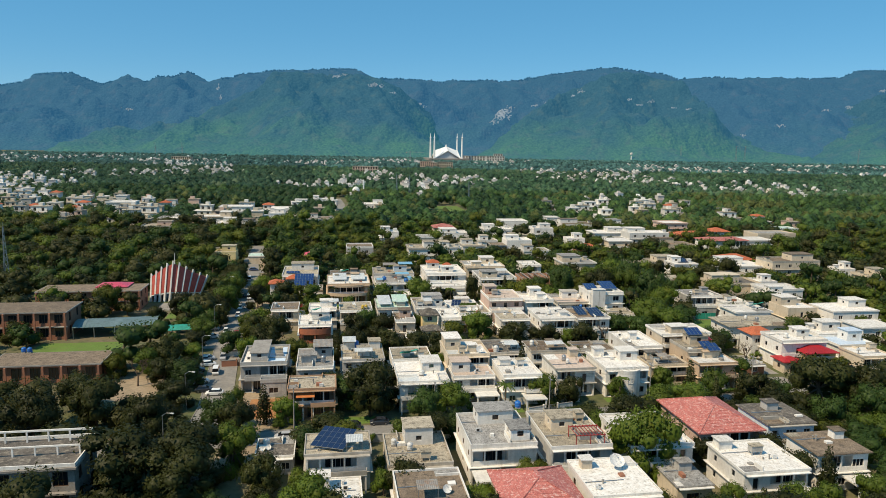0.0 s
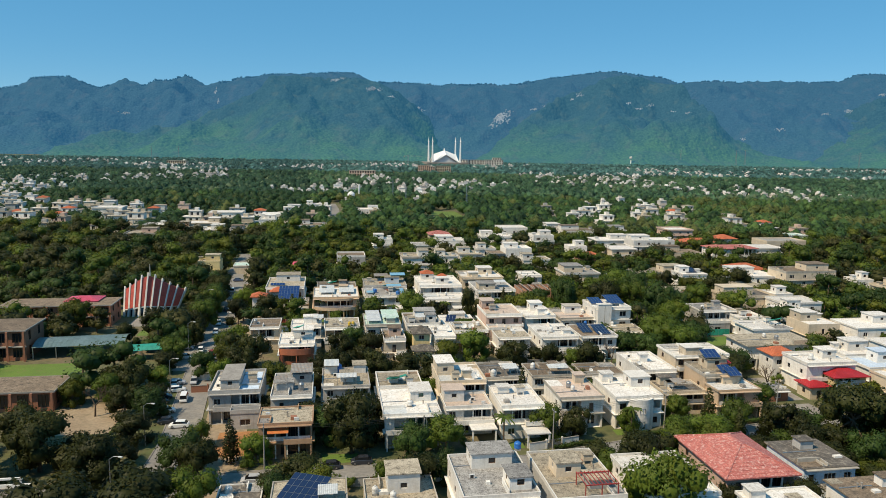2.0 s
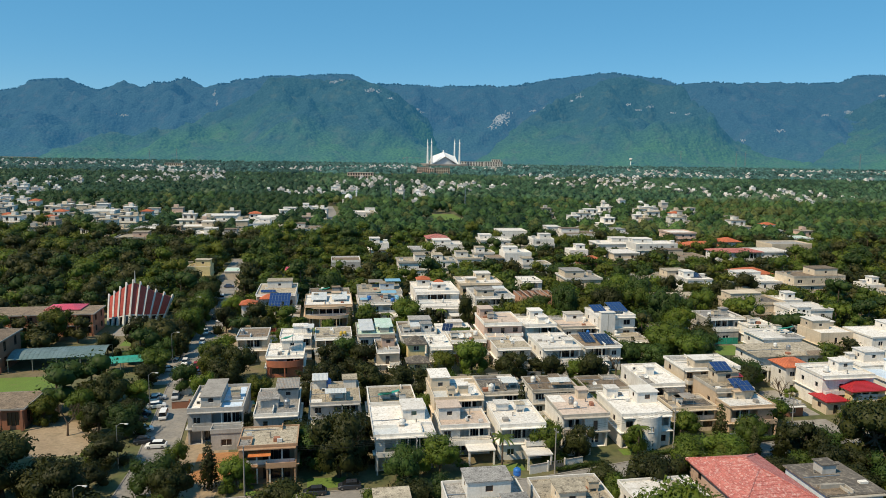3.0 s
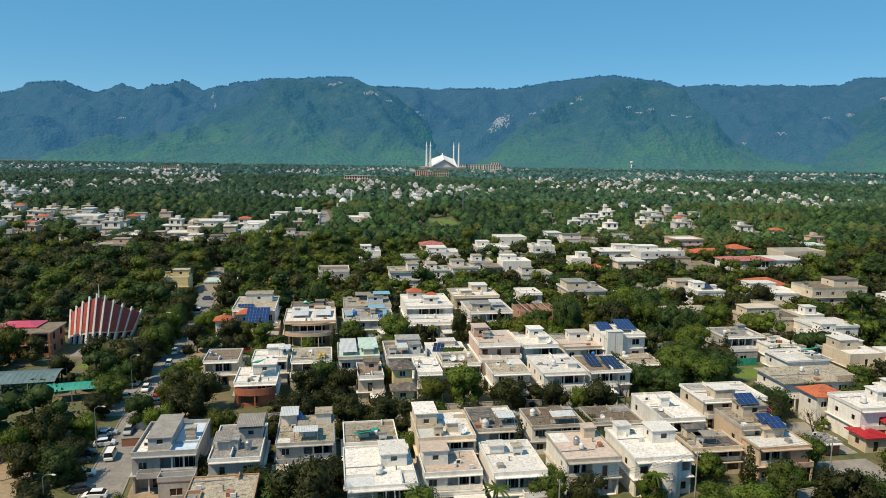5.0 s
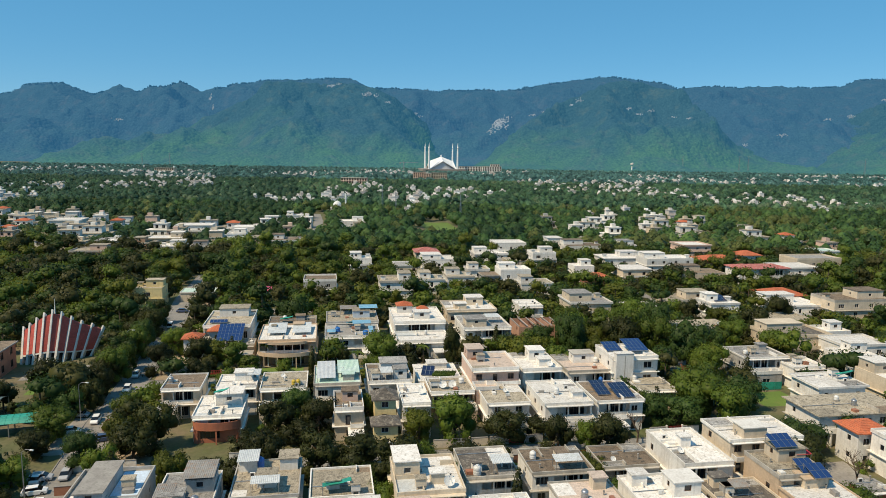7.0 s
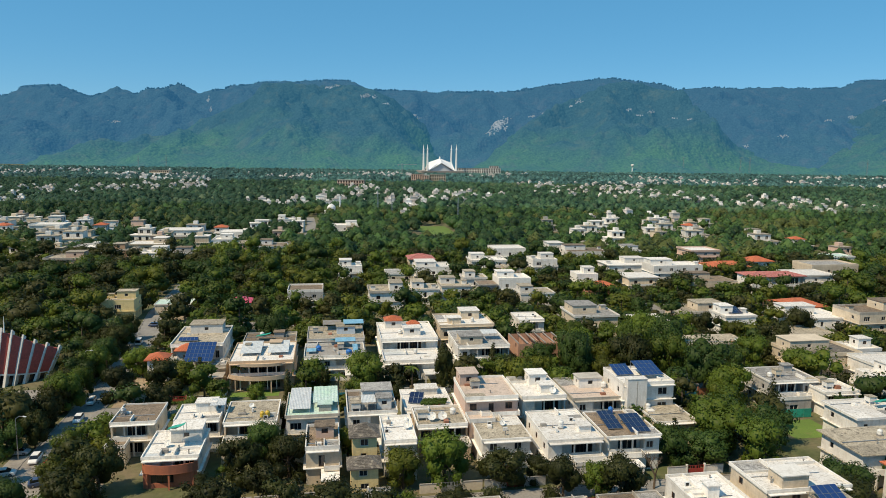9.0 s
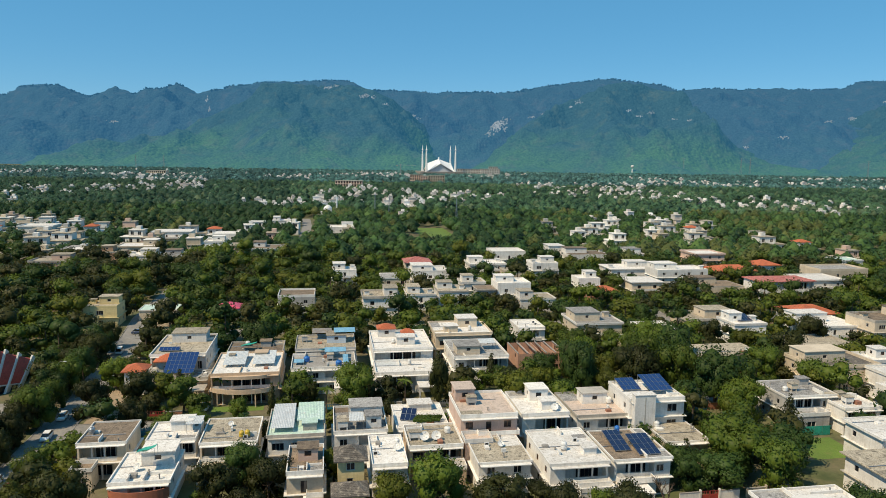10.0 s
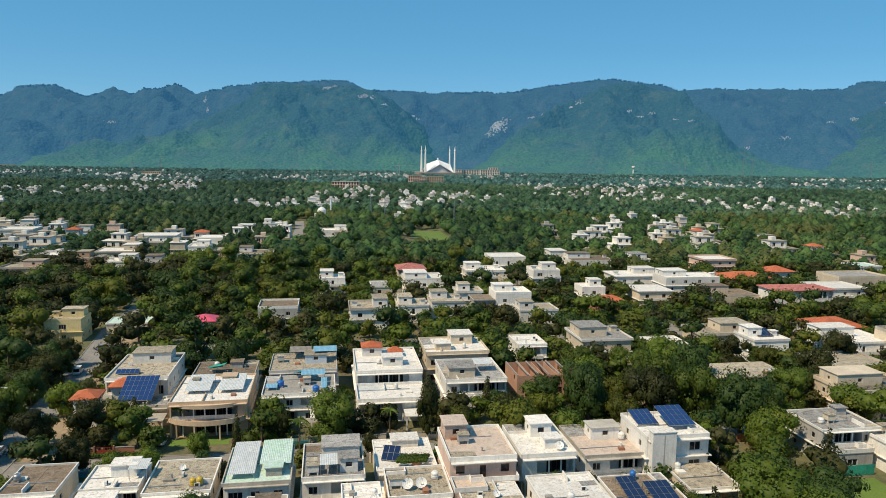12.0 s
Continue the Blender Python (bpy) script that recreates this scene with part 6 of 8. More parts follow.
ALIAS = {"yellow": "olive", "conifer": "cone"}
planted = []
tree_turn = random.Random(77)


def plant(kind, x, y, radius, tall=1.0):
    """A copy of one of that kind of tree, scaled to a crown radius."""
    tr, height, rad = tree_turn.choice(KINDS[ALIAS.get(kind, kind)])
    s = radius / rad
    z = 1.04 * s ** 0.8 * tall if kind not in ("palm", "cypress", "cone", "conifer") else tall
    planted.append((x, y, radius))
    ob = copy_thing(tr, pose(x, y, ground_height(x, y) - 0.05, 0, 0, tree_turn.uniform(0, 360)))
    ob.matrix_basis = ob.matrix_basis @ Matrix.Diagonal((s, s, min(max(z, 0.55), 1.9), 1))
    return ob


def grove(kind, *spots):
    for i in range(0, len(spots), 3):
        plant(kind, spots[i], spots[i + 1], spots[i + 2], 1.0 if kind in ("palm", "cypress", "cone") else 1.2)


# trees along both sides of the avenue
for i in range(19):
    y = 112 + 10.5 * i
    x = np.interp(y, [p[1] for p in AVENUE], [p[0] for p in AVENUE])
    plant(tree_turn.choice(("dark", "dark", "mid")), x - (tree_turn.uniform(8.0, 9.6) if y < 212 else tree_turn.uniform(6.4, 8.0)), y + tree_turn.uniform(-2, 2), tree_turn.uniform(3.2, 4.6), 0.9 if y < 212 else 1.2)
    if y > 212:
        plant(tree_turn.choice(("dark", "mid")), x - tree_turn.uniform(4.8, 5.8), y + 5 + tree_turn.uniform(-1.5, 1.5), tree_turn.uniform(3.0, 4.2), 1.35)
    if i in (7, 10, 13, 15):
        plant(tree_turn.choice(("dark", "mid", "olive", "light")), x + tree_turn.uniform(5.0, 6.6), y + tree_turn.uniform(-2, 2), tree_turn.uniform(2.8, 4.3), 1.25)
# trees that stand out
plant("light", 31.6, 124.5, 7.0, 1.35)
for kind, x, y, rad, tall in (("mid", 58.2, 281.6, 5.2, 1.5), ("mid", 71.6, 264.2, 7.4, 1.35), ("mid", 60.4, 226.5, 6.6, 1.05), ("dark", 3.2, 260.8, 2.9, 2.1), ("mid", -17.4, 258.4, 5.5, 1.15),
                              ("dark", 39.5, 279.0, 4.7, 1.35), ("olive", 48.0, 279.2, 4.1, 1.25), ("mid", 66.4, 284.6, 5.4, 1.15), ("mid", 30.8, 279.4, 4.2, 1.1), ("dark", -22.6, 150.4, 5.9, 1.3),
                              ("mid", -53.4, 140.6, 4.6, 1.0), ("dark", 82.4, 160.2, 7.6, 1.15), ("dark", 68.0, 159.0, 5.4, 1.05), ("mid", 46.0, 162.3, 2.6, 1.0), ("dark", -89.0, 243.5, 3.4, 1.0), ("olive", -92.5, 233.5, 4.0, 1.2),
                              ("dark", -101.5, 222.5, 3.4, 1.1), ("olive", -124.0, 236.0, 5.0, 1.3), ("olive", -91.0, 172.5, 3.2, 1.1), ("mid", -83.0, 174.0, 3.8, 1.15), ("dark", -76.0, 167.0, 4.2, 1.0)):
    plant(kind, x, y, rad, tall)
grove("light", -30.3, 113.3, 2.6, 17.3, 159.5, 4.0, 53.5, 110.0, 3.4, 70.4, 249.7, 4.2)
for x, y, rad in ((-60.0, 113, 8.4), (-52.0, 118, 7.4), (-50.0, 110.5, 6.5)):
    plant("dark", x, y, rad, 0.98)
grove("dark", -79.3, 140, 6.0, -88, 132, 6.0, -36.6, 113, 3.7, -48.5, 136, 4.0, -66, 134, 5.1, 23.9, 160, 3.4, 24.5, 110, 2.3, 44.0, 129, 2.5)
grove("dark", 91, 158, 6.0, -89.3, 150, 4.4, -57.5, 203, 4.6, -33.5, 208, 4.6, -25.5, 211, 4.2, 25.1, 205, 3.6, 34.9, 203, 4.4, -97, 232, 4.6, -80, 178, 4.8)
grove("dark", 21.6, 266.6, 3.9, 90.4, 316, 5.0, 122, 318, 5.5, 105, 297, 5.6, -67, 254, 4.6, -61.8, 239, 3.7, -28, 259.5, 2.3, -7.8, 250, 2.1)
grove("mid", -10.3, 146.5, 3.8, 58.9, 163, 3.8, 35.5, 163, 2.6, 19.5, 118, 2.4, 43, 112, 2.2, 58.5, 111, 2.8, 68, 114, 2.9, 88.2, 149.5, 5.2, 77, 146, 4.2, -16.0, 115, 2.0, 3.8, 210, 4.9, 31, 205.5, 3.0)
grove("mid", 49, 219.5, 3.6, 66, 219, 5.0, 8.0, 176.4, 1.7, -67.5, 193, 3.6, 60.6, 298, 4.8, 93, 285, 4.8, 68.0, 233, 3.2, 61, 236, 3.4, -52.3, 234, 3.2)
grove("mid", -41.9, 248, 2.4, 75.1, 340, 4.6, 56.1, 311, 3.1, 82, 275, 4.4, 100, 272, 4.8)
grove("olive", -64.9, 202.7, 3.3, -3.7, 207.5, 3.8, 9.8, 262, 3.2, 28.8, 268.7, 3.6, 46, 266, 4.0, 97.4, 309, 4.0)
for x, y, rad in ((98, 160, 7.0), (106, 168, 7.2), (100, 150, 6.6), (93, 168, 5.6), (112, 158, 7.0)):
    plant("dark", x, y, rad * 0.9, 0.95)
grove("cypress", -45.1, 144.8, 1.7, 54.9, 168.2, 1.6, 64.2, 160.6, 1.7, 16.7, 275.7, 1.4, -59, 258, 1.4, -34.6, 249.7, 1.1, 57, 157, 1.3)
grove("cone", 61.6, 116.5, 1.9, 2.6, 272, 2.4, 79.7, 243.8, 1.9)
grove("palm", 8.2, 155.5, 2.4, -22.9, 253.1, 2.2, -5.0, 260.2, 2.0, -49.5, 259.0, 2.0, 36, 161.5, 2.2)

# the woods and gardens between the houses: the nearest as trees of their own, the rest as one wood
fill = random.Random(5)
cell = 5.0
spots = []
# large old trees in the gardens between the farther houses
for j in range(23):
    for i in range(-36, 37):
        x, y = i * 10.0 + fill.uniform(-4.6, 4.6), 252 + j * 10.0 + fill.uniform(-4.6, 4.6)
        r0, tall, pick, k = fill.uniform(3.8, 6.9), fill.uniform(1.0, 1.6), fill.random(), fill.random()
        if abs(x) > 0.66 * y + 24 or k > 0.72 or built_on(x, y, r0 * 0.42) or on_road(x, y, r0 * 0.4):
            continue
        front = built_on(x, y + 8, 2.0) or built_on(x, y + 15, 1.0)
        if front and k > 0.12:
            continue
        if any((x - a) ** 2 + (y - b) ** 2 < ((r0 + c) * 0.60) ** 2 for a, b, c in planted):
            continue
        west = x < -0.19 * y - 34
        kind = "dark" if pick < (0.62 if west else 0.26) else "mid" if pick < (0.80 if west else 0.70) else "olive" if pick < 0.86 else "light"
        planted.append((x, y, r0))
        spots.append((kind, x, y, r0, 0.8 if front else tall))
for j in range(int((480 - 90) / cell)):
    for i in range(-70, 74):
        x, y = i * cell + fill.uniform(-2.2, 2.2), 90 + j * cell + fill.uniform(-2.2, 2.2)
        if abs(x) > 0.66 * y + 24:
            continue
        west = x < -0.19 * y - 34
        r0 = fill.uniform(4.2, 7.6) if west else fill.uniform(3.2, 5.0) if x > 55 and y < 185 else fill.uniform(3.6, 6.2) if 55 < x < 95 and 210 < y < 300 else fill.uniform(2.6, 5.4)
        k, pick, tall = fill.random(), fill.random(), fill.uniform(0.8, 1.35)
        if x > 55 and y < 185:
            tall = min(tall, 1.0)
        avenue = on_road(x, y, 7.0) and x < -40
        if y < 215 and -17 < x - np.interp(y, [p[1] for p in AVENUE], [p[0] for p in AVENUE]) < 0:
            r0, tall = min(r0, 4.6), min(tall, 0.85)
        dense = 0.97 if west or avenue else (0.92 if y > 330 or x > 70 + 0.1 * (y - 150) else 0.88)
        if k > dense or built_on(x, y, r0 * 0.40) or on_road(x, y, r0 * (0.6 if avenue else 0.12 if west else 0.3)):
            continue
        if any((x - a) ** 2 + (y - b) ** 2 < ((r0 + c) * 0.56) ** 2 for a, b, c in planted):
            continue
        if y > 305 and built_on(x, y + 6.5, 0.5):
            if pick > 0.35:
                continue
            r0, tall = r0 * 0.8, 0.8
        kind = "dark" if pick < ((0.88 if y < 330 else 0.66) if west else 0.40) else "mid" if pick < ((0.93 if y < 330 else 0.80) if west else 0.74) else "olive" if pick < (0.97 if west else 0.85) else "light" if pick < 0.975 else "cypress"
        if kind == "cypress":
            r0 = 1.4
        planted.append((x, y, r0))
        spots.append((kind, x, y, r0, tall))
# the gaps that are left take low trees; where a house front lies behind, most stay open
own = [s for s in spots if -62 < s[1] < 95 and s[2] < 305][:174]
for s in own:
    plant(*s)
rest = [s for s in spots if s not in own]
shrubs = 0
for k in range(900):
    x, y = fill.uniform(-75, 110), fill.uniform(98, 310)
    if shrubs >= 112 or built_on(x, y, 0.2) or on_road(x, y, 0.6) or any((x - a) ** 2 + (y - b) ** 2 < (0.8 + c * 0.6) ** 2 for a, b, c in planted):
        continue
    shrubs += 1
    plant("shrub", x, y, fill.uniform(0.8, 2.1))
for kinds in KINDS.values():
    for tr, height, rad in kinds:
        for o in (*tr.children_recursive, tr):
            bpy.data.objects.remove(o)
wood_rng = np.random.default_rng(9)
stems = Shape()
TONES = (("dark cypress", 0, "leaf_dark", "dark green treetops of a dense wood"), ("dark cypress", 1, "leaf_brown", "brownish dark treetops of a dense wood"), ("dark cypress", 2, "leaf_deep", "deep green treetops of a dense wood"),
         ("mid", 0, "leaf_mid", "green treetops of gardens and a wood"), ("mid", 1, "leaf_deep", "deep green treetops of gardens"), ("mid", 2, "leaf_mid", "leafy green treetops beside houses"),
         ("light", None, "leaf_light", "light green treetops among the wood"), ("olive", None, "leaf_olive", "yellow-green treetops among the wood"))
for group, turn, material, title in TONES:
    verts, turned = [], []
    for kind, x, y, r0, tall in rest:
        if kind not in group.split() or turn is not None and int(x * 7.3 + y * 3.1) % 3 != turn:
            continue
        lumps = 8 if y < 300 else 6
        top = r0 * 1.35 * tall + 1.8
        cs, rs = [], []
        for i in range(lumps):
            a, q = 2.4 * i + wood_rng.uniform(0, 6), math.sqrt(i / lumps) * 0.64 * r0
            cs.append((x + q * math.cos(a), y + q * math.sin(a), top - r0 * wood_rng.uniform(0.42, 0.72) - 0.35 * q - (r0 * (0.55 + 0.5 * tall - 0.4) if i % 2 else 0)))
            rs.append(r0 * wood_rng.uniform(0.36, 0.58) * (1 if y < 300 else 1.14))
        v, f, soft = leaf_sprays(wood_rng, cs, rs, (1000 if y < 170 else 420) if y < 300 else int(70 + 7.5 * r0 * r0), (0.23 if y < 170 else 0.34) if y < 300 else 0.46, inner=0.74 if y > 300 else 0.68)
        hv, hf, hn = hearts(cs, rs, wood_rng, sides=5)
        verts += [v, hv[hf.ravel()]]
        turned += [soft, hn[hf.ravel()]]
        stems.lathe([(0.28, -0.1), (0.18, top - r0 * 0.5)], 5, x, y)
    v = np.concatenate(verts)
    tagged(new("wood_canopy", spray_mesh("wood_canopy", v, np.arange(len(v)).reshape(-1, 3), M[material], np.concatenate(turned))), title, "woods", "", "stuff")
tagged(new("wood_trunks", stems.mesh("wood_trunks", M["bark"])), "brown trunks under the wood", "trunks", "", "stuff")

# ---- the far city: houses among woods ----
far = random.Random(11)
far_plots = []


def settled(x, y):
    """How densely the far quarters are built."""
    return noise.noise(Vector((x / 190, y / 260, 1.7))) + 0.35 * noise.noise(Vector((x / 60, y / 60, 5.1)))


def far_kind(w, d, h, wall, roof):
    home = thing("house", 0, 0, 0, 0, f"distant {WALL_WORDS[wall]} house with {ROOF_WORDS[roof]} among trees", "house", "distant houses")
    sx = 1 if int(w + d) % 2 else -1
    low, uw, ud = h * 0.52, w * 0.66, d * 0.74
    for name, bw, bd, z0, bh, mx, my in (("wall", w, d, 0.0, low, 0.0, 0.0), ("upper_wall", uw, ud, low + 0.25, h - low, sx * (w - uw) / 2, (d - ud) / 2)):
        n = max(2, int(bw / 4.4))
        ops = [(0, -bw / 2 + bw * (i + 0.5) / n, 0.9, 2.0, bh - 1.7) for i in range(n)]
        block = part(name, shell(bw, bd, bh, ops).add([(-bw / 2, -bd / 2, bh), (bw / 2, -bd / 2, bh), (bw / 2, bd / 2, bh), (-bw / 2, bd / 2, bh)], [(0, 1, 2, 3)]), M[wall], home, at=pose(mx, my, z0))
        for s, a, z, ww, hh in ops:
            part("window", window_pair(ww, round(hh, 1), "plain")[2], None, block, at=pose(a, -bd / 2 + 0.13, z))
        if roof in HIPS and name == "upper_wall":
            part("roof", hip_roof(bw, bd, 1.6, 0.6)[0], M[HIPS[roof]], block, at=pose(0, 0, bh + 0.18))
        else:
            part("roof", Shape().box(-bw / 2 - 0.4, -bd / 2 - 0.5, bh + 0.003, bw / 2 + 0.4, bd / 2 + 0.4, bh + 0.25), M["whiteroof" if roof in HIPS else ROOFS[roof]], block)
    if roof not in HIPS and int(w * 7 + d * 3) % 4:
        part("stair_room", Shape().box(sx * w * 0.2 - 1.5, d * 0.1, h + 0.5, sx * w * 0.2 + 1.5, d * 0.42, h + 2.6), M[wall], home)
    return home


patterns = [far_kind(*k) for k in ((14, 11, 8.5, "white", "white"), (12, 12, 8, "white", "worn"), (16, 12, 9, "white", "white"), (13, 10, 8, "cream", "worn"), (18, 12, 9, "white", "worn"),
                                   (13, 12, 8, "pink", "worn"), (15, 11, 8, "cream", "white"), (13, 11, 7.5, "white", "terracotta"), (12, 10, 9, "grey", "worn"))]
small = Shape()
small_roofs = Shape()
k = 0
while len(far_plots) < 900 and k < 12000:
    k += 1
    y = 500 + 1420 * far.random() ** 0.8
    x = far.uniform(-0.72, 0.72) * (y + 60)
    if settled(x, y) < (0.04 if y < 640 and x < -60 else 0.0 if y < 900 and -230 < x < 10 else 0.13 if y < 1100 else 0.08 if x < 0 else 0.12) or (-60 < x < 60 and y < 590) or (x > 250 and y < 760 and far.random() < 0.6):
        continue
    if built_on(x, y, 8) or on_road(x, y, 8) or any(abs(x - a) < (15 if y < 800 else 17) and abs(y - b) < (14 if y < 800 else 17) for a, b in far_plots):
        continue
    far_plots.append((x, y))
for x, y in ((-189, 546), (-186, 496), (-192, 479), (-162, 517), (-234, 540), (-255, 558), (-295, 592), (-325, 624), (-318, 589), (-280, 502), (-259, 457), (-251, 467), (-228, 460), (-146, 538), (-138, 549), (-141, 597), (-136, 615), (-113, 552), (-115, 618), (-83, 597), (-68, 584), (-211, 457), (-191, 459), (-165, 457), (-173, 577), (-248, 518)):
    if not built_on(x, y, 6) and not on_road(x, y, 6) and not any(abs(x - a) < 13 and abs(y - b) < 13 for a, b in far_plots):
        far_plots.append((x, y))
far_plots.sort(key=lambda p: p[1])
for i, (x, y) in enumerate(far_plots):
    rot = GRID + far.choice((0, 0, 0, 90, 8, -6))
    if i < 90:
        copy_thing(patterns[far.choices(range(9), (2, 1.5, 2, 3, 1.5, 5, 2, 2, 1.5) if x < -90 else (3, 3, 2, 3, 2, 2.5, 2, 1.5, 1.5))[0]], pose(x, y, ground_height(x, y) - 0.1, 0, 0, rot))
    else:
        w, d, h = far.uniform(6, 15), far.uniform(7, 12), far.uniform(6, 10.5)
        c, s, g = math.cos(radians(rot)), math.sin(radians(rot)), ground_height(x, y) - 0.2
        k0, u = h * far.uniform(0.5, 0.62), far.choice((-1, 1)) * w * 0.17
        for sh, box in ((small, (-w / 2, -d / 2, 0, w / 2, d / 2, k0)), (small_roofs, (-w / 2 - 0.4, -d / 2 - 0.4, k0 + 0.003, w / 2 + 0.4, d / 2 + 0.4, k0 + 0.3)), (small, (u - w * 0.33, -d * 0.2, k0 + 0.31, u + w * 0.33, d / 2, h)),
                        (small_roofs, (u - w * 0.36, -d * 0.26, h + 0.003, u + w * 0.36, d / 2 + 0.3, h + 0.3)), (small, (u - 1.6, d * 0.1, h + 0.31, u + 1.4, d * 0.4, h + 2.2))):
            one = Shape().box(*box)
            sh.add([(x + p * c - q * s, y + p * s + q * c, g + r) for p, q, r in one.v], one.f)
    claim(x, y, 16, 13, rot)
for p in patterns:
    for o in (*p.children_recursive, p):
        bpy.data.objects.remove(o)
M["far_wall"] = surface("distant_house_walls", (0.82, 0.80, 0.77), (0.68, 0.62, 0.55), (0.42, 0.29, 0.23), big=0.02, fine=0.5, rough=0.85, bump=0, vary=0.25, island=True)
M["far_roof"] = surface("distant_roofs", (0.72, 0.70, 0.67), (0.40, 0.35, 0.30), None, big=0.02, fine=0.5, rough=0.9, bump=0, vary=0.35, island=True)
quarter = tagged(new("distant_houses", small.mesh("distant_houses", M["far_wall"])), "far white and cream houses scattered through woods", "houses", "", "stuff")
tagged(new("distant_roofs", small_roofs.mesh("distant_roofs", M["far_roof"])), "flat roofs of the far houses", "roofs", "", "stuff")

# far woods: crowns of leaf sprays round a denser heart, coarser farther off; four kinds of green, hazed by band
rng = np.random.default_rng(3)
HEART = np.array([(1, 0, 0), (0, 1, 0), (-1, 0, 0), (0, -1, 0), (0, 0, 1), (0, 0, -1)], float)
HEART_FACES = np.array([(0, 1, 4), (1, 2, 4), (2, 3, 4), (3, 0, 4), (1, 0, 5), (2, 1, 5), (3, 2, 5), (0, 3, 5)])
# haze put into the leaf colour: paler, greyer and bluer towards the hills
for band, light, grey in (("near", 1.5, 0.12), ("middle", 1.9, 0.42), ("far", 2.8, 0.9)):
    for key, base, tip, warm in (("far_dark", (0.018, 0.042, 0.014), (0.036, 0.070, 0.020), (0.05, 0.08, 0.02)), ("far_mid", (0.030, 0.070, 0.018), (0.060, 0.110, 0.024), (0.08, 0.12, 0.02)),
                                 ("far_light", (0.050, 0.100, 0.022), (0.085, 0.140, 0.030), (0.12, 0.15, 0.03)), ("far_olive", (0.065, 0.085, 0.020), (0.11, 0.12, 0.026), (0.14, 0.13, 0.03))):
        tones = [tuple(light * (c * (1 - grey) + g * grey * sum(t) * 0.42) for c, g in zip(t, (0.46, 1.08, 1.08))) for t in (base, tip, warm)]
        M[f"{key}_{band}"] = leafage(f"hazed_wood_leaves_{key}_{band}", *tones, island=True, big=0.03)
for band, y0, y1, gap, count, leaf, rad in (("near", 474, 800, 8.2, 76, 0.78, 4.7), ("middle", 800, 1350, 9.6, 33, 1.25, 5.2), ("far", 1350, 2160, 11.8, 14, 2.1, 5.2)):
    spots = []
    for j in range(int((y1 - y0) / gap)):
        y = y0 + j * gap
        reach = 0.69 * y + 40
        for i in range(int(2 * reach / gap)):
            px, py = -reach + i * gap + far.uniform(-0.48, 0.48) * gap, y + far.uniform(-0.48, 0.48) * gap
            if far.random() < 0.12 or built_on(px, py, 2.0) or built_on(px, py + 9, 0) or py < 800 and built_on(px, py + 16, 0) and far.random() < 0.55 or on_road(px, py, 4.0) or (-28 < px < 8 and 560 < py < 620) or (py > 1880 and -70 < px - 30 < 110) or (-150 < px < 0 and 1420 < py < 1490):
                continue
            tone = 0.16 + 0.66 * far.random() + 0.55 * noise.noise(Vector((px / 110, py / 110, 8.8))) - (0.4 if px < -0.2 * py else -0.22 if px > 0.12 * py and py < 900 else 0)
            spots.append((px, py, 3 if far.random() < 0.07 else 0 if tone < 0.42 else 1 if tone < 0.78 else 2 if tone < 0.95 else 3))
    for g, (key, title) in enumerate((("far_dark", "dark green treetops between the far houses"), ("far_mid", "green treetops between the far houses"), ("far_light", "light green treetops between the far houses"), ("far_olive", "yellow-green treetops between the far houses"))):
        pts = np.array([(a, b) for a, b, c in spots if c == g])
        n = len(pts)
        open_land = np.array([settled(a, b) < -0.02 for a, b in pts])
        big = rad * (0.46 + 1.2 * rng.random(n) ** 1.6)
        hgt = np.minimum(big * (0.75 + 0.8 * rng.random(n) ** 1.5) + 1.0, np.maximum(np.where(open_land, 12.5, np.where((pts[:, 0] < 10) & (pts[:, 1] < 900), 8.9, np.where(pts[:, 1] > 800, 11.8, 10.8))) - 0.9 * big, 2.2))
        mid = np.stack((pts[:, 0], pts[:, 1], np.array([ground_height(a, b) for a, b in pts]) + hgt), axis=1)
        out = rng.normal(size=(n, count, 3))
        out /= np.linalg.norm(out, axis=2)[:, :, None]
        out[:, :, 2] = np.abs(out[:, :, 2]) * 1.2 - 0.3
        lobes = 0.86 + 0.16 * np.sin(4 * np.arctan2(out[:, :, 1], out[:, :, 0]) + 6.3 * rng.random((n, 1))) * (0.5 + out[:, :, 2])
        pos = out * (big[:, None] * lobes * (0.84 + 0.24 * rng.random((n, count))))[:, :, None] * np.array((1, 1, 0.9)) + mid[:, None, :]
        nor = out + rng.normal(scale=0.3, size=(n, count, 3)) + np.array((0, 0, 0.15))
        nor /= np.linalg.norm(nor, axis=2)[:, :, None]
        soft = out * 0.75 + nor * 0.2 + np.array((0, 0, 0.4))
        soft /= np.linalg.norm(soft, axis=2)[:, :, None]
        turned = np.concatenate((np.repeat(soft.reshape(-1, 3), 3, axis=0), np.tile(HEART, (n, 1))))
        sd = np.cross(nor, rng.normal(size=(n, count, 3)))
        sd /= np.linalg.norm(sd, axis=2)[:, :, None]
        up = np.cross(nor, sd)
        sz = leaf * (0.7 + 0.7 * rng.random((n, count)))[:, :, None]
        v = np.stack((pos - sd * sz - up * sz * 0.5, pos + sd * sz - up * sz * 0.5, pos + up * sz), axis=2).reshape(-1, 3)
        hv = (HEART[None] * (big * 0.88)[:, None, None] * np.array((1, 1, 0.9)) + mid[:, None, :]).reshape(-1, 3)
        hf = (HEART_FACES[None] + (np.arange(n) * 6)[:, None, None] + len(v)).reshape(-1, 3)
        f = np.concatenate((np.arange(len(v)).reshape(-1, 3), hf))
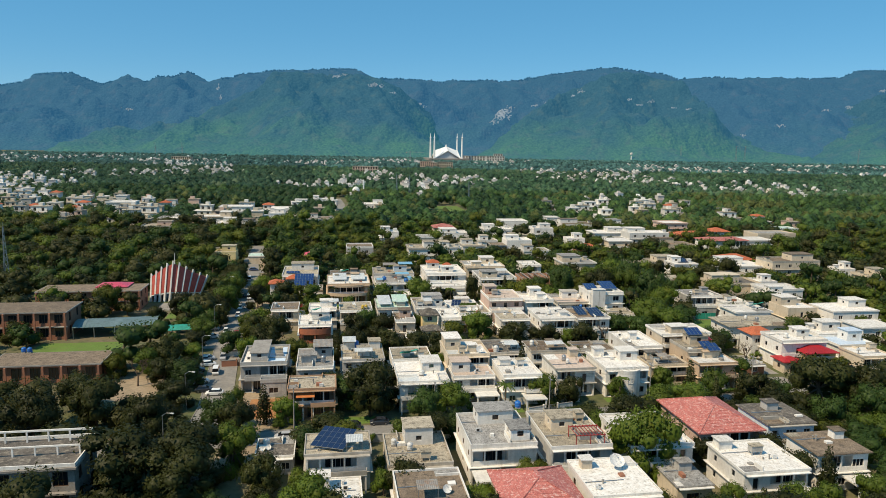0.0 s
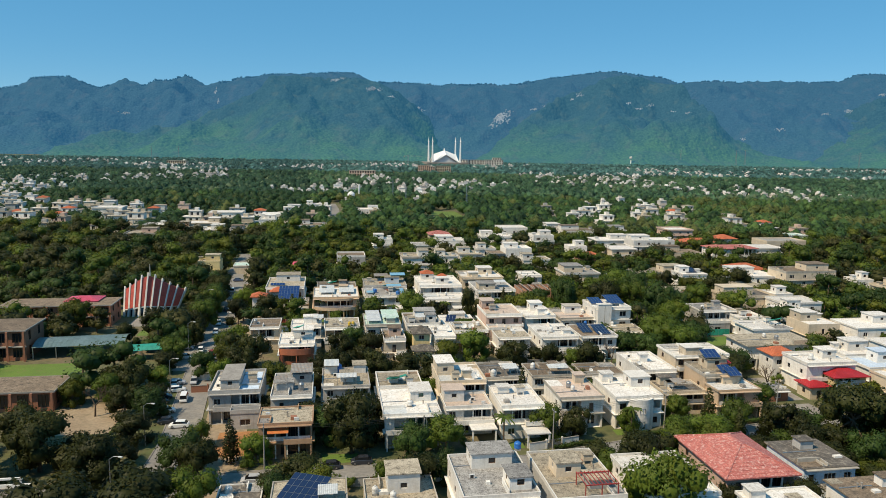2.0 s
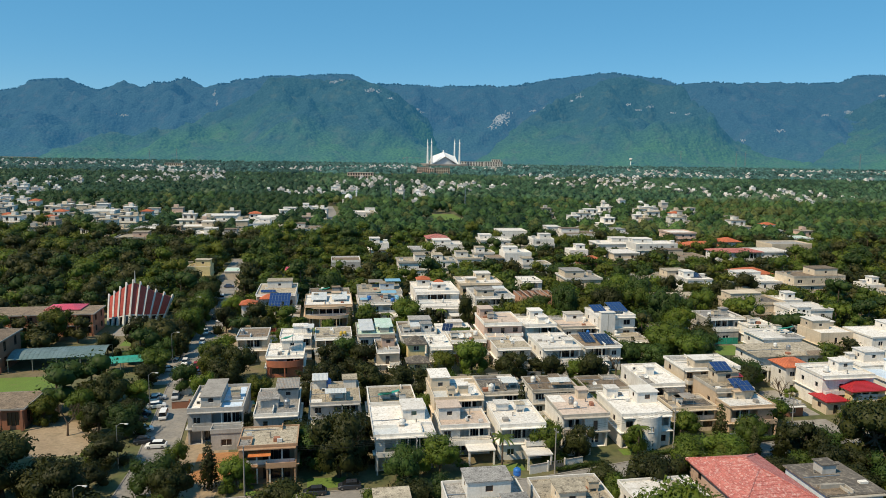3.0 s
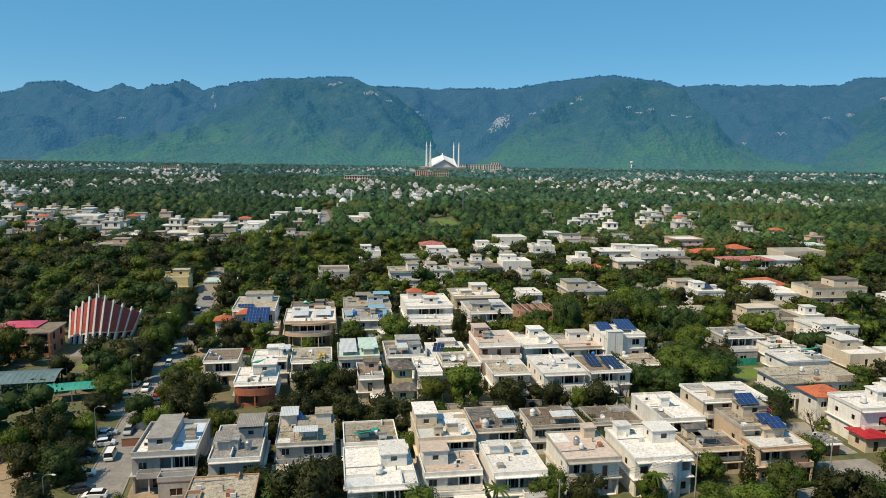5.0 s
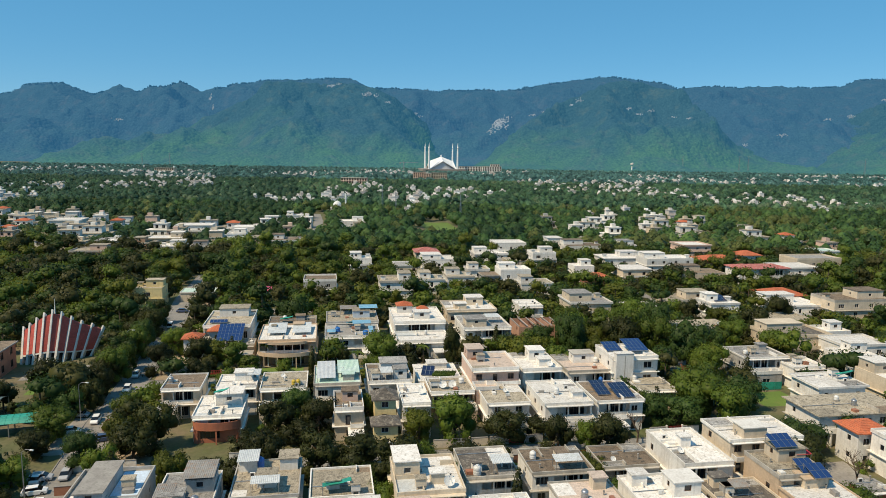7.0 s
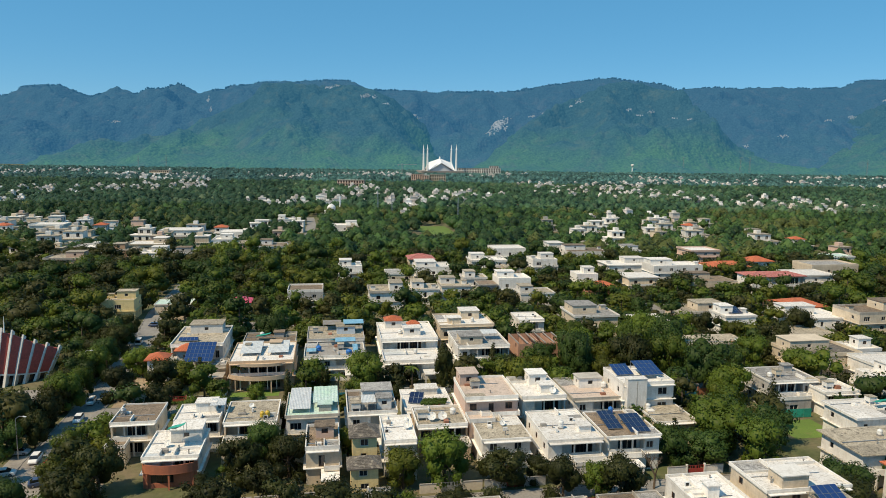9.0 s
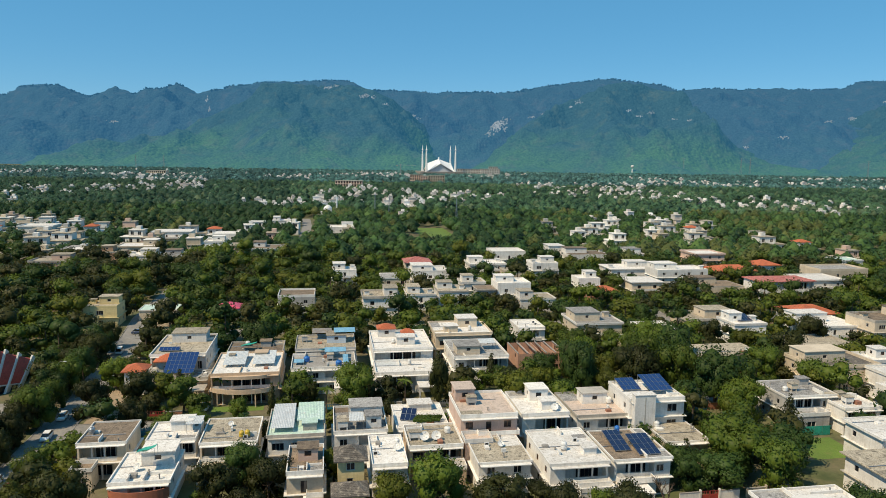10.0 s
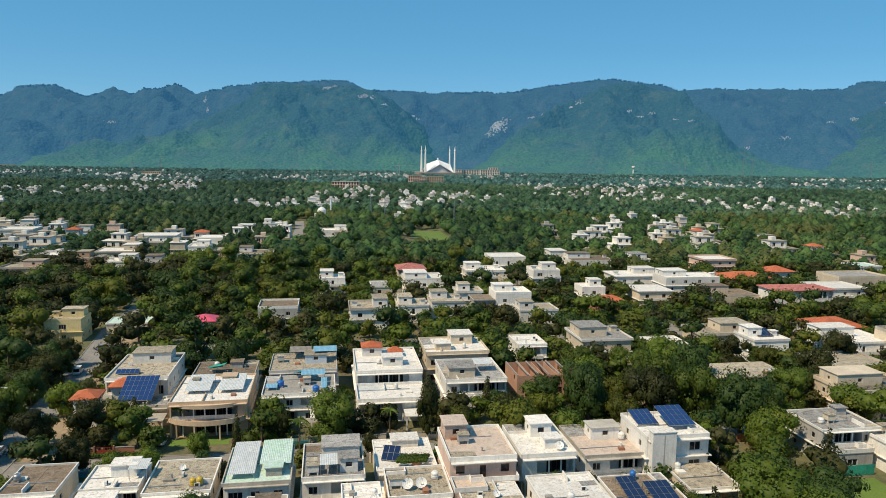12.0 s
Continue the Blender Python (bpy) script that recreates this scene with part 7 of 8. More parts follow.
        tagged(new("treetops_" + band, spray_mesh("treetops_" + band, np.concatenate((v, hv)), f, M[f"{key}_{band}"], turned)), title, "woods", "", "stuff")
# ---- things on roofs ----
def water_tank(x, y, z, material, words, r=0.6, h=1.3):
    t = thing("water_tank", x, y, z, 0, f"{words} water tank standing on a house roof", "water tank", "roof tanks")
    part("stand", Shape().ring(r * 1.7, r * 1.7, 0, 0.3, 0.15), M["concrete"], t)
    body = Shape().lathe([(r * 0.96, 0.3), (r, 0.36), (r, h * 0.3), (r * 0.95, h * 0.33), (r, h * 0.36), (r, h * 0.6), (r * 0.95, h * 0.63), (r, h * 0.66), (r, h * 0.92), (r * 0.75, h * 1.05), (r * 0.4, h * 1.12)], 14)
    part("body", body, M[material], t, smooth=True)
    part("lid", Shape().lathe([(r * 0.38, h * 1.115), (r * 0.38, h * 1.17), (r * 0.3, h * 1.19)], 12), M[material], t)


def tank_box(x, y, z, rot, w, d, wall):
    t = thing("roof_cistern", x, y, z, rot, f"square {WALL_WORDS[wall]} cistern raised on a house roof", "cistern", "roof tanks")
    for sx in (-1, 1):
        for sy in (-1, 1):
            part("leg", Shape().box(sx * (w / 2 - 0.2) - 0.12, sy * (d / 2 - 0.2) - 0.12, 0, sx * (w / 2 - 0.2) + 0.12, sy * (d / 2 - 0.2) + 0.12, 0.6), M[wall], t)
    part("body", Shape().box(-w / 2, -d / 2, 0.6, w / 2, d / 2, 1.7), M[wall], t)
    part("cover", Shape().box(-w / 2 - 0.12, -d / 2 - 0.12, 1.703, w / 2 + 0.12, d / 2 + 0.12, 1.83), M["worn"], t)


def air_conditioner(x, y, z, rot):
    t = thing("air_conditioner", x, y, z, rot, "white outdoor air conditioner unit on a house roof", "air conditioner", "air conditioners")
    part("casing", Shape().box(-0.45, -0.17, 0.1, 0.45, 0.17, 0.72), M["plastic_white"], t)
    part("grille", Shape().box(-0.32, -0.185, 0.16, 0.22, -0.172, 0.66), M["rubber"], t)
    part("feet", Shape().box(-0.4, -0.15, 0, 0.4, 0.15, 0.098), M["steel"], t)


def dish(x, y, z, rot, r, tilt=45):
    t = thing("satellite_dish", x, y, z, rot, "white satellite dish on a roof, tilted to the sky", "satellite dish", "satellite dishes")
    part("mast", Shape().tube((0, 0, 0), (0, 0, r * 0.9), 0.05, 0.05, 6), M["steel"], t)
    bowl = Shape()
    k = 14
    rings = [(0.05, 0.0), (0.4, 0.05), (0.75, 0.16), (1.0, 0.3)]
    for (q0, z0), (q1, z1) in zip(rings, rings[1:]):
        for i in range(k):
            a, b = 2 * math.pi * i / k, 2 * math.pi * (i + 1) / k
            bowl.add([(r * q0 * math.cos(a), r * q0 * math.sin(a), r * z0), (r * q0 * math.cos(b), r * q0 * math.sin(b), r * z0), (r * q1 * math.cos(b), r * q1 * math.sin(b), r * z1), (r * q1 * math.cos(a), r * q1 * math.sin(a), r * z1)], [(0, 1, 2, 3)])
    at = pose(0, -0.05, r * 0.95, tilt)
    part("reflector", bowl, M["plastic_white"], t, at=at, smooth=True)
    arm = Shape().tube((0, r * 0.95, r * 0.3), (0, 0, r * 0.85), 0.03, 0.02, 5).lathe([(0.08, r * 0.8), (0.08, r * 0.95)], 6)
    part("feed_arm", arm, M["steel"], t, at=at)


panel_meshes = {}


def solar_array(x, y, z, rot, cols, rows, tilt, material="solar", pw=1.05, ph=1.7, words="dark blue", lift=0.4):
    """Rows of framed panels on a tilted rack."""
    t = thing("solar_array", x, y, z, rot, f"{words} solar panels on a tilted rack above a roof", "solar array", "solar arrays")
    if material not in panel_meshes:
        panel_meshes[material] = (Shape().box(-pw / 2 + 0.04, -ph / 2 + 0.04, 0.022, pw / 2 - 0.04, ph / 2 - 0.04, 0.034).mesh("cell_sheet", M[material]), Shape().box(-pw / 2 + 0.012, -ph / 2 + 0.012, -0.02, pw / 2 - 0.012, ph / 2 - 0.012, 0.02).mesh("panel", M["steel"]))
    cells, back = panel_meshes[material]
    w, d = cols * pw, rows * ph
    rise = math.sin(radians(tilt)) * d / 2
    face = pose(0, 0, lift + rise, tilt)
    rails = Shape()
    for j in range(rows + 1):
        rails.tube((-w / 2, -d / 2 + ph * j, -0.06), (w / 2, -d / 2 + ph * j, -0.06), 0.035, 0.035, 4)
    part("rail", rails, M["steel"], t, at=face)
    for i in range(cols):
        for j in range(rows):
            p = part("panel", back, None, t, at=face @ pose(-w / 2 + pw * (i + 0.5), -d / 2 + ph * (j + 0.5), 0))
            part("cell_sheet", cells, None, p)
    for sx in (-1, 1):
        for sy in (-1, 1):
            foot = face @ Vector((sx * (w / 2 - 0.1), sy * (d / 2 - 0.1), -0.06))
            part("leg", Shape().tube((foot.x, foot.y, 0), tuple(foot), 0.05, 0.05, 5), M["steel"], t)


def tarpaulin(x, y, z, rot, w, d, material, words):
    t = thing("tarpaulin", x, y, z, rot, f"{words} cloth sagging between poles over a roof", "tarpaulin")
    cloth = Shape()
    n = 6
    def at(i, j):
        u, v = i / n * 2 - 1, j / n * 2 - 1
        return (u * w / 2, v * d / 2, 1.7 - 0.45 * (1 - u * u) * (1 - v * v) + 0.35 * u - 0.2 * v + 0.06 * math.sin(5 * u + 3 * v))
    for i in range(n):
        for j in range(n):
            cloth.add([at(i, j), at(i + 1, j), at(i + 1, j + 1), at(i, j + 1)], [(0, 1, 2, 3)])
    part("cloth", cloth, M[material], t, smooth=True)
    for i, j in ((0, 0), (n, 0), (n, n), (0, n)):
        p = at(i, j)
        part("pole", Shape().tube((p[0], p[1], 0), p, 0.04, 0.04, 5), M["steel"], t)


solar_array(-25.6, 120.4, H["A"]["top"], -13, 6, 4, 8, lift=0.7)
solar_array(-62.6, 268.6, 4.4, 8, 7, 5, 22, "solar_bright", words="bright blue", lift=1.2)
solar_array(-68.6, 276.2, H["T1"]["top"], 8, 5, 1, 22, "solar_bright", words="bright blue")
solar_array(60.4, 184.2, H["R14"]["top"] + 2.45, 10, 4, 2, 20, "solar_bright", words="bright blue")
solar_array(62.6, 179.6, H["R14"]["top"], 10, 3, 2, 20, "solar_bright", words="bright blue")
solar_array(63.4, 177.4, H["R15"]["top"] + 1.8, 10, 3, 2, 20, "solar_bright", words="bright blue")
solar_array(44.8, 245.6, H["S10"]["top"], 10, 4, 3, 12, "solar_bright", words="bright blue", lift=0.3)
solar_array(50.4, 244.4, H["S10"]["top"], 10, 5, 4, 12, "solar_bright", words="bright blue", lift=1.0)
solar_array(37.0, 222.6, H["S11"]["top"], 10, 3, 4, 10, lift=0.3)
solar_array(41.6, 221.2, H["S11"]["top"], 10, 4, 4, 10, lift=0.3)
solar_array(-3.0, 239.6, H["S6"]["top"], -8, 3, 2, 28, lift=0.3)
solar_array(103.4, 326.5, 7.1, 10, 5, 3, 15, lift=0.3)
dish(23.6, 112.6, H["G"]["top"], 12, 1.3, 35)
dish(1.0, 224.6, H["S6b"]["top"], -6, 0.95)
dish(3.2, 225.0, H["S6b"]["top"], -6, 0.95)
dish(2.6, 171.8, H["R5"]["top"], 10, 0.9)
dish(27.6, 237.0, H["S8"]["top"], -10, 0.8)
water_tank(8.6, 131.6, H["E"]["top"] + 2.8, "plastic_blue", "blue plastic")
for x in (-116.6, -115.0):
    water_tank(x, 176.0, 5.0, "plastic_blue", "blue plastic")
water_tank(-30.0, 181.6, H["R3"]["top"], "plastic_blue", "blue plastic", 0.65, 1.9)
for x, y in ((-33.6, 223.0), (-32.6, 223.4)):
    water_tank(x, y, H["S3"]["top"], "plastic_yellow", "yellow plastic", 0.5, 1.3)
water_tank(-36.2, 167.2, H["R2b"]["top"], "steel", "shiny steel", 0.65, 1.6)
water_tank(7.4, 180.9, H["R6"]["top"], "plastic_white", "white plastic", 0.7, 1.7)
water_tank(38.4, 227.8, H["S11"]["top"], "plastic_blue", "blue plastic", 0.5, 1.4)
water_tank(-31.4, 272.4, H["T3"]["top"], "plastic_blue", "blue plastic", 0.8, 1.4)
water_tank(-22.6, 269.4, H["T3"]["top"], "plastic_blue", "blue plastic", 0.8, 1.4)
tarpaulin(-49.0, 281.4, H["T2b"]["top"], 10, 4.0, 3.0, "tealsheet", "bright teal")
tarpaulin(-46.6, 211.6, H["S17"]["top"] + 2.42, 10, 3.0, 2.4, "tealsheet", "bright teal")
tarpaulin(-15.4, 173.2, H["R4b"]["top"], 10, 4.6, 2.2, "tealsheet", "bright teal")
tarpaulin(-27.6, 279.6, H["T3"]["top"], 10, 4.5, 2.0, "bluegate", "blue")
tarpaulin(99.6, 234.4, H["U1b"]["top"], 10, 5.0, 1.6, "tealsheet", "bright teal")
tarpaulin(3.2, 118.9, 0.0, 10, 2.6, 2.6, "tealsheet", "bright teal")

def roof_shed(x, y, z, rot, w, d, h, material, words, fall=0.35):
    """A lean-to of ribbed sheets on thin posts."""
    t = thing("roof_shelter", x, y, z, rot, f"{words} ribbed sheet shelter on posts above a roof", "shelter", "roof shelters")
    n = max(4, int(w / 0.3))
    line = [(-w / 2 + w * i / (2 * n), 0.05 * (i % 2)) for i in range(2 * n + 1)]
    sheet_s = Shape()
    for (x0, z0), (x1, z1) in zip(line, line[1:]):
        sheet_s.add([(x0, -d / 2, h + z0), (x1, -d / 2, h + z1), (x1, d / 2, h + fall + z1), (x0, d / 2, h + fall + z0)], [(0, 1, 2, 3)])
    part("sheet", sheet_s, M[material], t)
    for sx in (-1, 1):
        for sy in (-1, 1):
            part("post", Shape().tube((sx * (w / 2 - 0.15), sy * (d / 2 - 0.15), 0), (sx * (w / 2 - 0.15), sy * (d / 2 - 0.15), h + fall * (sy + 1) / 2), 0.05, 0.05, 5), M["steel"], t)


roof_shed(-37.4, 173.6, H["R2b"]["top"] + 2.4, 10, 5.0, 6.0, 0.5, "rustsheet", "grey weathered")
roof_shed(-41.0, 168.0, H["R2b"]["top"], 10, 3.0, 4.4, 1.9, "rustsheet", "grey weathered")
roof_shed(-27.0, 173.4, H["R3"]["top"], 10, 4.6, 2.2, 2.0, "whitesheet", "pale")
roof_shed(-31.8, 181.0, H["R3"]["top"] + 2.2, 10, 3.6, 4.2, 0.3, "whitesheet", "pale")
roof_shed(-27.4, 230.8, H["S4"]["top"], 10, 4.4, 12.4, 1.0, "whitesheet", "pale blue and white")
roof_shed(-22.4, 233.0, H["S4"]["top"], 10, 5.2, 9.4, 1.2, "greenroof", "pale green")
roof_shed(-48.6, 268.6, H["T2"]["top"], 10, 5.4, 9.0, 0.8, "whitesheet", "pale grey", 0.9)
roof_shed(-41.6, 269.8, H["T2"]["top"], 10, 5.4, 9.0, 0.8, "whitesheet", "pale grey", 0.9)
roof_shed(-33.0, 270.6, H["T3"]["top"], 10, 2.6, 2.0, 0.7, "bluesheet", "sky blue")
roof_shed(-21.4, 273.0, H["T3"]["top"], 10, 1.4, 6.5, 0.9, "bluesheet", "sky blue")
roof_shed(-24.8, 277.6, H["T3"]["top"], 10, 5.6, 3.2, 1.9, "bluesheet", "sky blue")
roof_shed(-24.6, 292.5, H["T3b"]["top"] + 2.45, 10, 6.0, 4.0, 0.4, "bluesheet", "sky blue")
roof_shed(-31.4, 294.4, H["T3b"]["top"], 10, 5.6, 4.4, 2.0, "rustsheet", "grey weathered")


def steel_frame(x, y, z, rot, w, d, h):
    """An open frame of painted steel bars over a roof terrace."""
    t = thing("roof_frame", x, y, z, rot, "dark red steel frame standing open over a roof terrace", "frame")
    for sx in (-1, 0, 1):
        for sy in (-1, 1):
            part("post", Shape().box(sx * w / 2 - 0.07, sy * d / 2 - 0.07, 0, sx * w / 2 + 0.07, sy * d / 2 + 0.07, h), M["redgate"], t)
    for sy in (-1, 1):
        part("beam", Shape().box(-w / 2 - 0.1, sy * d / 2 - 0.08, h + 0.002, w / 2 + 0.1, sy * d / 2 + 0.08, h + 0.16), M["redgate"], t)
    for i in range(9):
        a = -w / 2 + w * i / 8
        part("bar", Shape().box(a - 0.05, -d / 2 - 0.2, h + 0.163, a + 0.05, d / 2 + 0.2, h + 0.26), M["redgate"], t)


steel_frame(20.6, 123.4, H["F"]["top"], 10, 5.4, 4.2, 1.9)
roof_shed(33.0, 128.0, H["H"]["top"], 10, 2.4, 5.0, 1.8, "tealsheet", "teal")
roof_shed(11.6, 183.4, H["R6"]["top"], 10, 3.6, 3.0, 1.9, "whitesheet", "pale")
roof_shed(23.4, 184.6, H["R8"]["top"], 10, 5.0, 2.4, 1.8, "whitesheet", "pale")
roof_shed(-12.6, 228.8, H["S5"]["top"], 10, 3.0, 3.6, 2.0, "whitesheet", "pale")
roof_shed(16.0, 287.0, H["T5b"]["top"], 10, 4.6, 3.6, 2.0, "whitesheet", "pale")
roof_shed(-43.6, 226.4, H["S2"]["top"], 10, 3.0, 3.4, 1.9, "whitesheet", "pale")
roof_shed(50.4, 177.0, H["R16"]["top"], 10, 3.0, 2.2, 1.9, "rustsheet", "grey weathered")
roof_shed(64.0, 184.6, H["R14"]["top"], 10, 3.0, 2.6, 1.2, "brightred", "bright red")
roof_shed(-21.6, 118.4, H["A"]["top"], 10, 3.0, 2.6, 1.8, "whitesheet", "pale")
roof_shed(-8.0, 103.6, H["C"]["top"], 10, 3.4, 2.6, 1.8, "rustsheet", "grey weathered")

clutter = random.Random(21)
for key, home in H.items():
    if "top" not in home:
        continue
    sx, sy = home.dimensions.x, home.dimensions.y
    w = next(f for f in footprints if abs(f[0] - home.location.x) < 0.01 and abs(f[1] - home.location.y) < 0.01)
    rot = math.degrees(math.atan2(w[5], w[4]))
    for k in range(clutter.choice((1, 2, 2, 3))):
        x, y = clutter.uniform(-0.75, 0.75) * w[2], clutter.uniform(-0.75, 0.6) * w[3]
        place = on_roof(home, x, y)
        blocked = False
        for c in home.children:
            if c.name.startswith("stair_room") and (Vector((x, y)) - c.location.xy).length < 3.2:
                blocked = True
        if blocked or key in ("A", "S10", "S11", "R14", "R15", "S6"):
            continue
        pick = clutter.random()
        if pick < 0.24:
            water_tank(*place, *clutter.choice((("plastic_white", "white plastic"), ("plastic_white", "white plastic"), ("plastic_white", "white plastic"), ("steel", "shiny steel"))), clutter.uniform(0.45, 0.65), clutter.uniform(1.1, 1.5))
        elif pick < 0.5:
            tank_box(*place, rot, clutter.uniform(1.4, 2.2), clutter.uniform(1.2, 1.7), clutter.choice(("white", "cream", "grey")))
        elif pick < 0.85:
            air_conditioner(*place, rot + clutter.choice((0, 90, 180)))
        else:
            dish(*place, clutter.uniform(-30, 30), clutter.uniform(0.5, 0.8))

# ---- streets: cars, walls and gates, lamps and poles ----
def car_kind(paint, van, label):
    """A small saloon or a van: lofted body, dark glass house, four wheels with rims."""
    c = thing("van" if van else "car", 0, 0, 0, 0, label, "van" if van else "car", "parked cars")
    L, W = (4.6, 1.75) if van else (4.2, 1.68)
    prof = ((-L / 2, 0.35, 0.75), (-L / 2 + 0.15, 0.25, 0.95), (-L * 0.2, 0.22, 1.0), (L * 0.22, 0.22, 1.0), (L / 2 - 0.6, 0.22, 0.92 if van else 0.88), (L / 2 - 0.1, 0.25, 0.72), (L / 2, 0.35, 0.6))
    body = Shape()
    sect = []
    for x, z0, z1 in prof:
        t = 0.06 if abs(x) > L / 2 - 0.2 else 0.0
        sect.append([(x, -W / 2 + t, z0), (x, W / 2 - t, z0), (x, W / 2 - t, z1 - 0.12), (x, W / 2 - t - 0.1, z1), (x, -W / 2 + t + 0.1, z1), (x, -W / 2 + t, z1 - 0.12)])
    for s0, s1 in zip(sect, sect[1:]):
        body.add(s0 + s1, [(i, (i + 1) % 6, 6 + (i + 1) % 6, 6 + i) for i in range(6)])
    body.add(sect[0], [(5, 4, 3, 2, 1, 0)]).add(sect[-1], [(0, 1, 2, 3, 4, 5)])
    part("body", body, M[paint], c, smooth=False)
    a0, a1, top = (-L / 2 + 0.1, L * 0.28, 1.85) if van else (-L * 0.42, L * 0.2, 1.45)
    zb = 0.99
    g = Shape().add([(a0, -W / 2 + 0.08, zb), (a1 + 0.45, -W / 2 + 0.08, zb - 0.05), (a1 + 0.45, W / 2 - 0.08, zb - 0.05), (a0, W / 2 - 0.08, zb), (a0 + (0.1 if van else 0.5), -W / 2 + 0.22, top - 0.04), (a1 - 0.25, -W / 2 + 0.22, top - 0.04), (a1 - 0.25, W / 2 - 0.22, top - 0.04), (a0 + (0.1 if van else 0.5), W / 2 - 0.22, top - 0.04)],
                    [(4, 5, 6, 7), (0, 1, 5, 4), (1, 2, 6, 5), (2, 3, 7, 6), (3, 0, 4, 7)])
    part("glazing", g, M["car_glass"], c)
    part("roof", Shape().box(a0 + (0.1 if van else 0.48), -W / 2 + 0.2, top - 0.05, a1 - 0.22, W / 2 - 0.2, top + 0.02), M[paint], c)
    for sx in (-1, 1):
        for sy in (-1, 1):
            wheel = part("tyre", Shape().tube((sx * L * 0.31, sy * (W / 2 - 0.2), 0.3), (sx * L * 0.31, sy * (W / 2 + 0.01), 0.3), 0.3, 0.3, 12), M["rubber"], c)
            part("rim", Shape().tube((sx * L * 0.31, sy * (W / 2 - 0.02), 0.3), (sx * L * 0.31, sy * (W / 2 + 0.022), 0.3), 0.18, 0.18, 10), M["rim"], wheel)
    return c


CARS = {k: car_kind("car_" + k.split("_")[0], "van" in k, f"{k.split('_')[0]} {'van' if 'van' in k else 'saloon car'} parked beside the street") for k in ("white", "silver", "dark", "blue", "red", "white_van")}


def park(kind, *spots):
    for i in range(0, len(spots), 3):
        copy_thing(CARS[kind], pose(spots[i], spots[i + 1], 0.07, 0, 0, spots[i + 2]))


park("white_van", -66.6, 177.4, 104, -83.1, 264.4, 102, -93.5, 300.0, 104)
park("white", -72.9, 187.8, 100, -76.5, 216.0, 284, -67.7, 169.2, 30, -61.6, 161.5, 190, -78.7, 209.5, 20, -69.1, 213.5, 15, -79.0, 236.6, 284, -81.8, 247.8, 284, -52.1, 255.2, 100, -70.6, 183.0, 20)
park("silver", -68.7, 189.6, 284, -38.8, 137.4, 190, -81.7, 218.9, 10, -72.6, 188.2, 15, 54.9, 162.9, 190)
park("dark", -71.2, 174.4, 40, -64.9, 163.5, 20, -25.8, 143.6, 190, -20.0, 146.0, 190, -85.6, 267.5, 102, -71.9, 178.0, 20)
park("blue", -69.7, 206.3, 30, 8.0, 149.0, 190, -98.0, 322.5, 10)
park("red", -72.2, 212.8, 284, -45.5, 192.5, 190)
for c in CARS.values():
    for o in (*c.children_recursive, c):
        bpy.data.objects.remove(o)


def garden_wall(x, y, rot, length, wall, gate, height=1.7):
    """A plot's street wall: two stretches of wall with coping, gate posts and a metal gate."""
    t = thing("garden_wall", x, y, 0, rot, f"{WALL_WORDS[wall]} garden wall with a metal gate along the street", "garden wall", "garden walls")
    g = 3.4
    for s in (-1, 1):
        a0, a1 = s * g / 2 + s * 0.3, s * length / 2
        run = part("panel", Shape().box(min(a0, a1), -0.1, 0, max(a0, a1), 0.1, height), M[wall], t)
        part("coping", Shape().box(min(a0, a1), -0.16, height + 0.003, max(a0, a1), 0.16, height + 0.1), M["concrete"], run)
        part("pillar", Shape().box(s * g / 2 + (0.003 if s > 0 else -0.297), -0.2, 0, s * g / 2 + (0.297 if s > 0 else -0.003), 0.2, height + 0.4), M[wall], t)
        leaf = Shape().plate(g / 2 - 0.04, height + 0.1, 0.06, [(-g / 4 + 0.12 + (g / 2 - 0.24) * i / 3 + 0.05, -g / 4 + 0.12 + (g / 2 - 0.24) * (i + 1) / 3 - 0.05, height * 0.66, height) for i in range(3)])
        part("gate", leaf, M[gate], t, at=pose(s * g / 4, 0, 0.06))


walls = random.Random(31)
for line, offset in ((STREET_SOUTH, 5.2), (STREET_SOUTH, -5.0), (STREET_MIDDLE, 4.6), (STREET_MIDDLE, -4.6), (STREET_NORTH, 4.8), (STREET_NORTH, -4.8)):
    for a, b in zip(line, line[1:]):
        a, b = Vector(a), Vector(b)
        along = (b - a).normalized()
        side = Vector((-along.y, along.x))
        turn = math.degrees(math.atan2(along.y, along.x))
        n = int((b - a).length / 12)
        for i in range(n):
            p = a + along * (6 + 12 * i) + side * offset
            if not -66 < p.x < 100 or built_on(p.x, p.y, 0.4) or on_road(p.x, p.y, 0.5) or built_on(*(p + along * 4.5), 0.3) or built_on(*(p - along * 4.5), 0.3):
                continue
            garden_wall(p.x, p.y, turn, 11.6, walls.choice(("white", "white", "cream", "cream", "grey", "brick")), walls.choice(("bluegate", "redgate", "steel", "steel", "darkframe")))


def sheet_fence(x, y, rot, length, height):
    """A fence of teal sheets on steel posts."""
    t = thing("sheet_fence", x, y, 0, rot, "teal sheet fence beside a garden lawn", "fence", "teal fences")
    n = int(length / 2.0)
    for i in range(n):
        a0, a1 = -length / 2 + length * i / n, -length / 2 + length * (i + 1) / n
        part("panel", Shape().box(a0 + 0.05, -0.02, 0.1, a1 - 0.05, 0.02, height), M["tealsheet"], t)
        part("post", Shape().box(a0 - 0.05, 0.03, 0, a0 + 0.05, 0.13, height + 0.1), M["steel"], t)


sheet_fence(86.5, 245.6, 10, 8, 2.2)
sheet_fence(91.8, 238.0, 100, 8, 1.8)


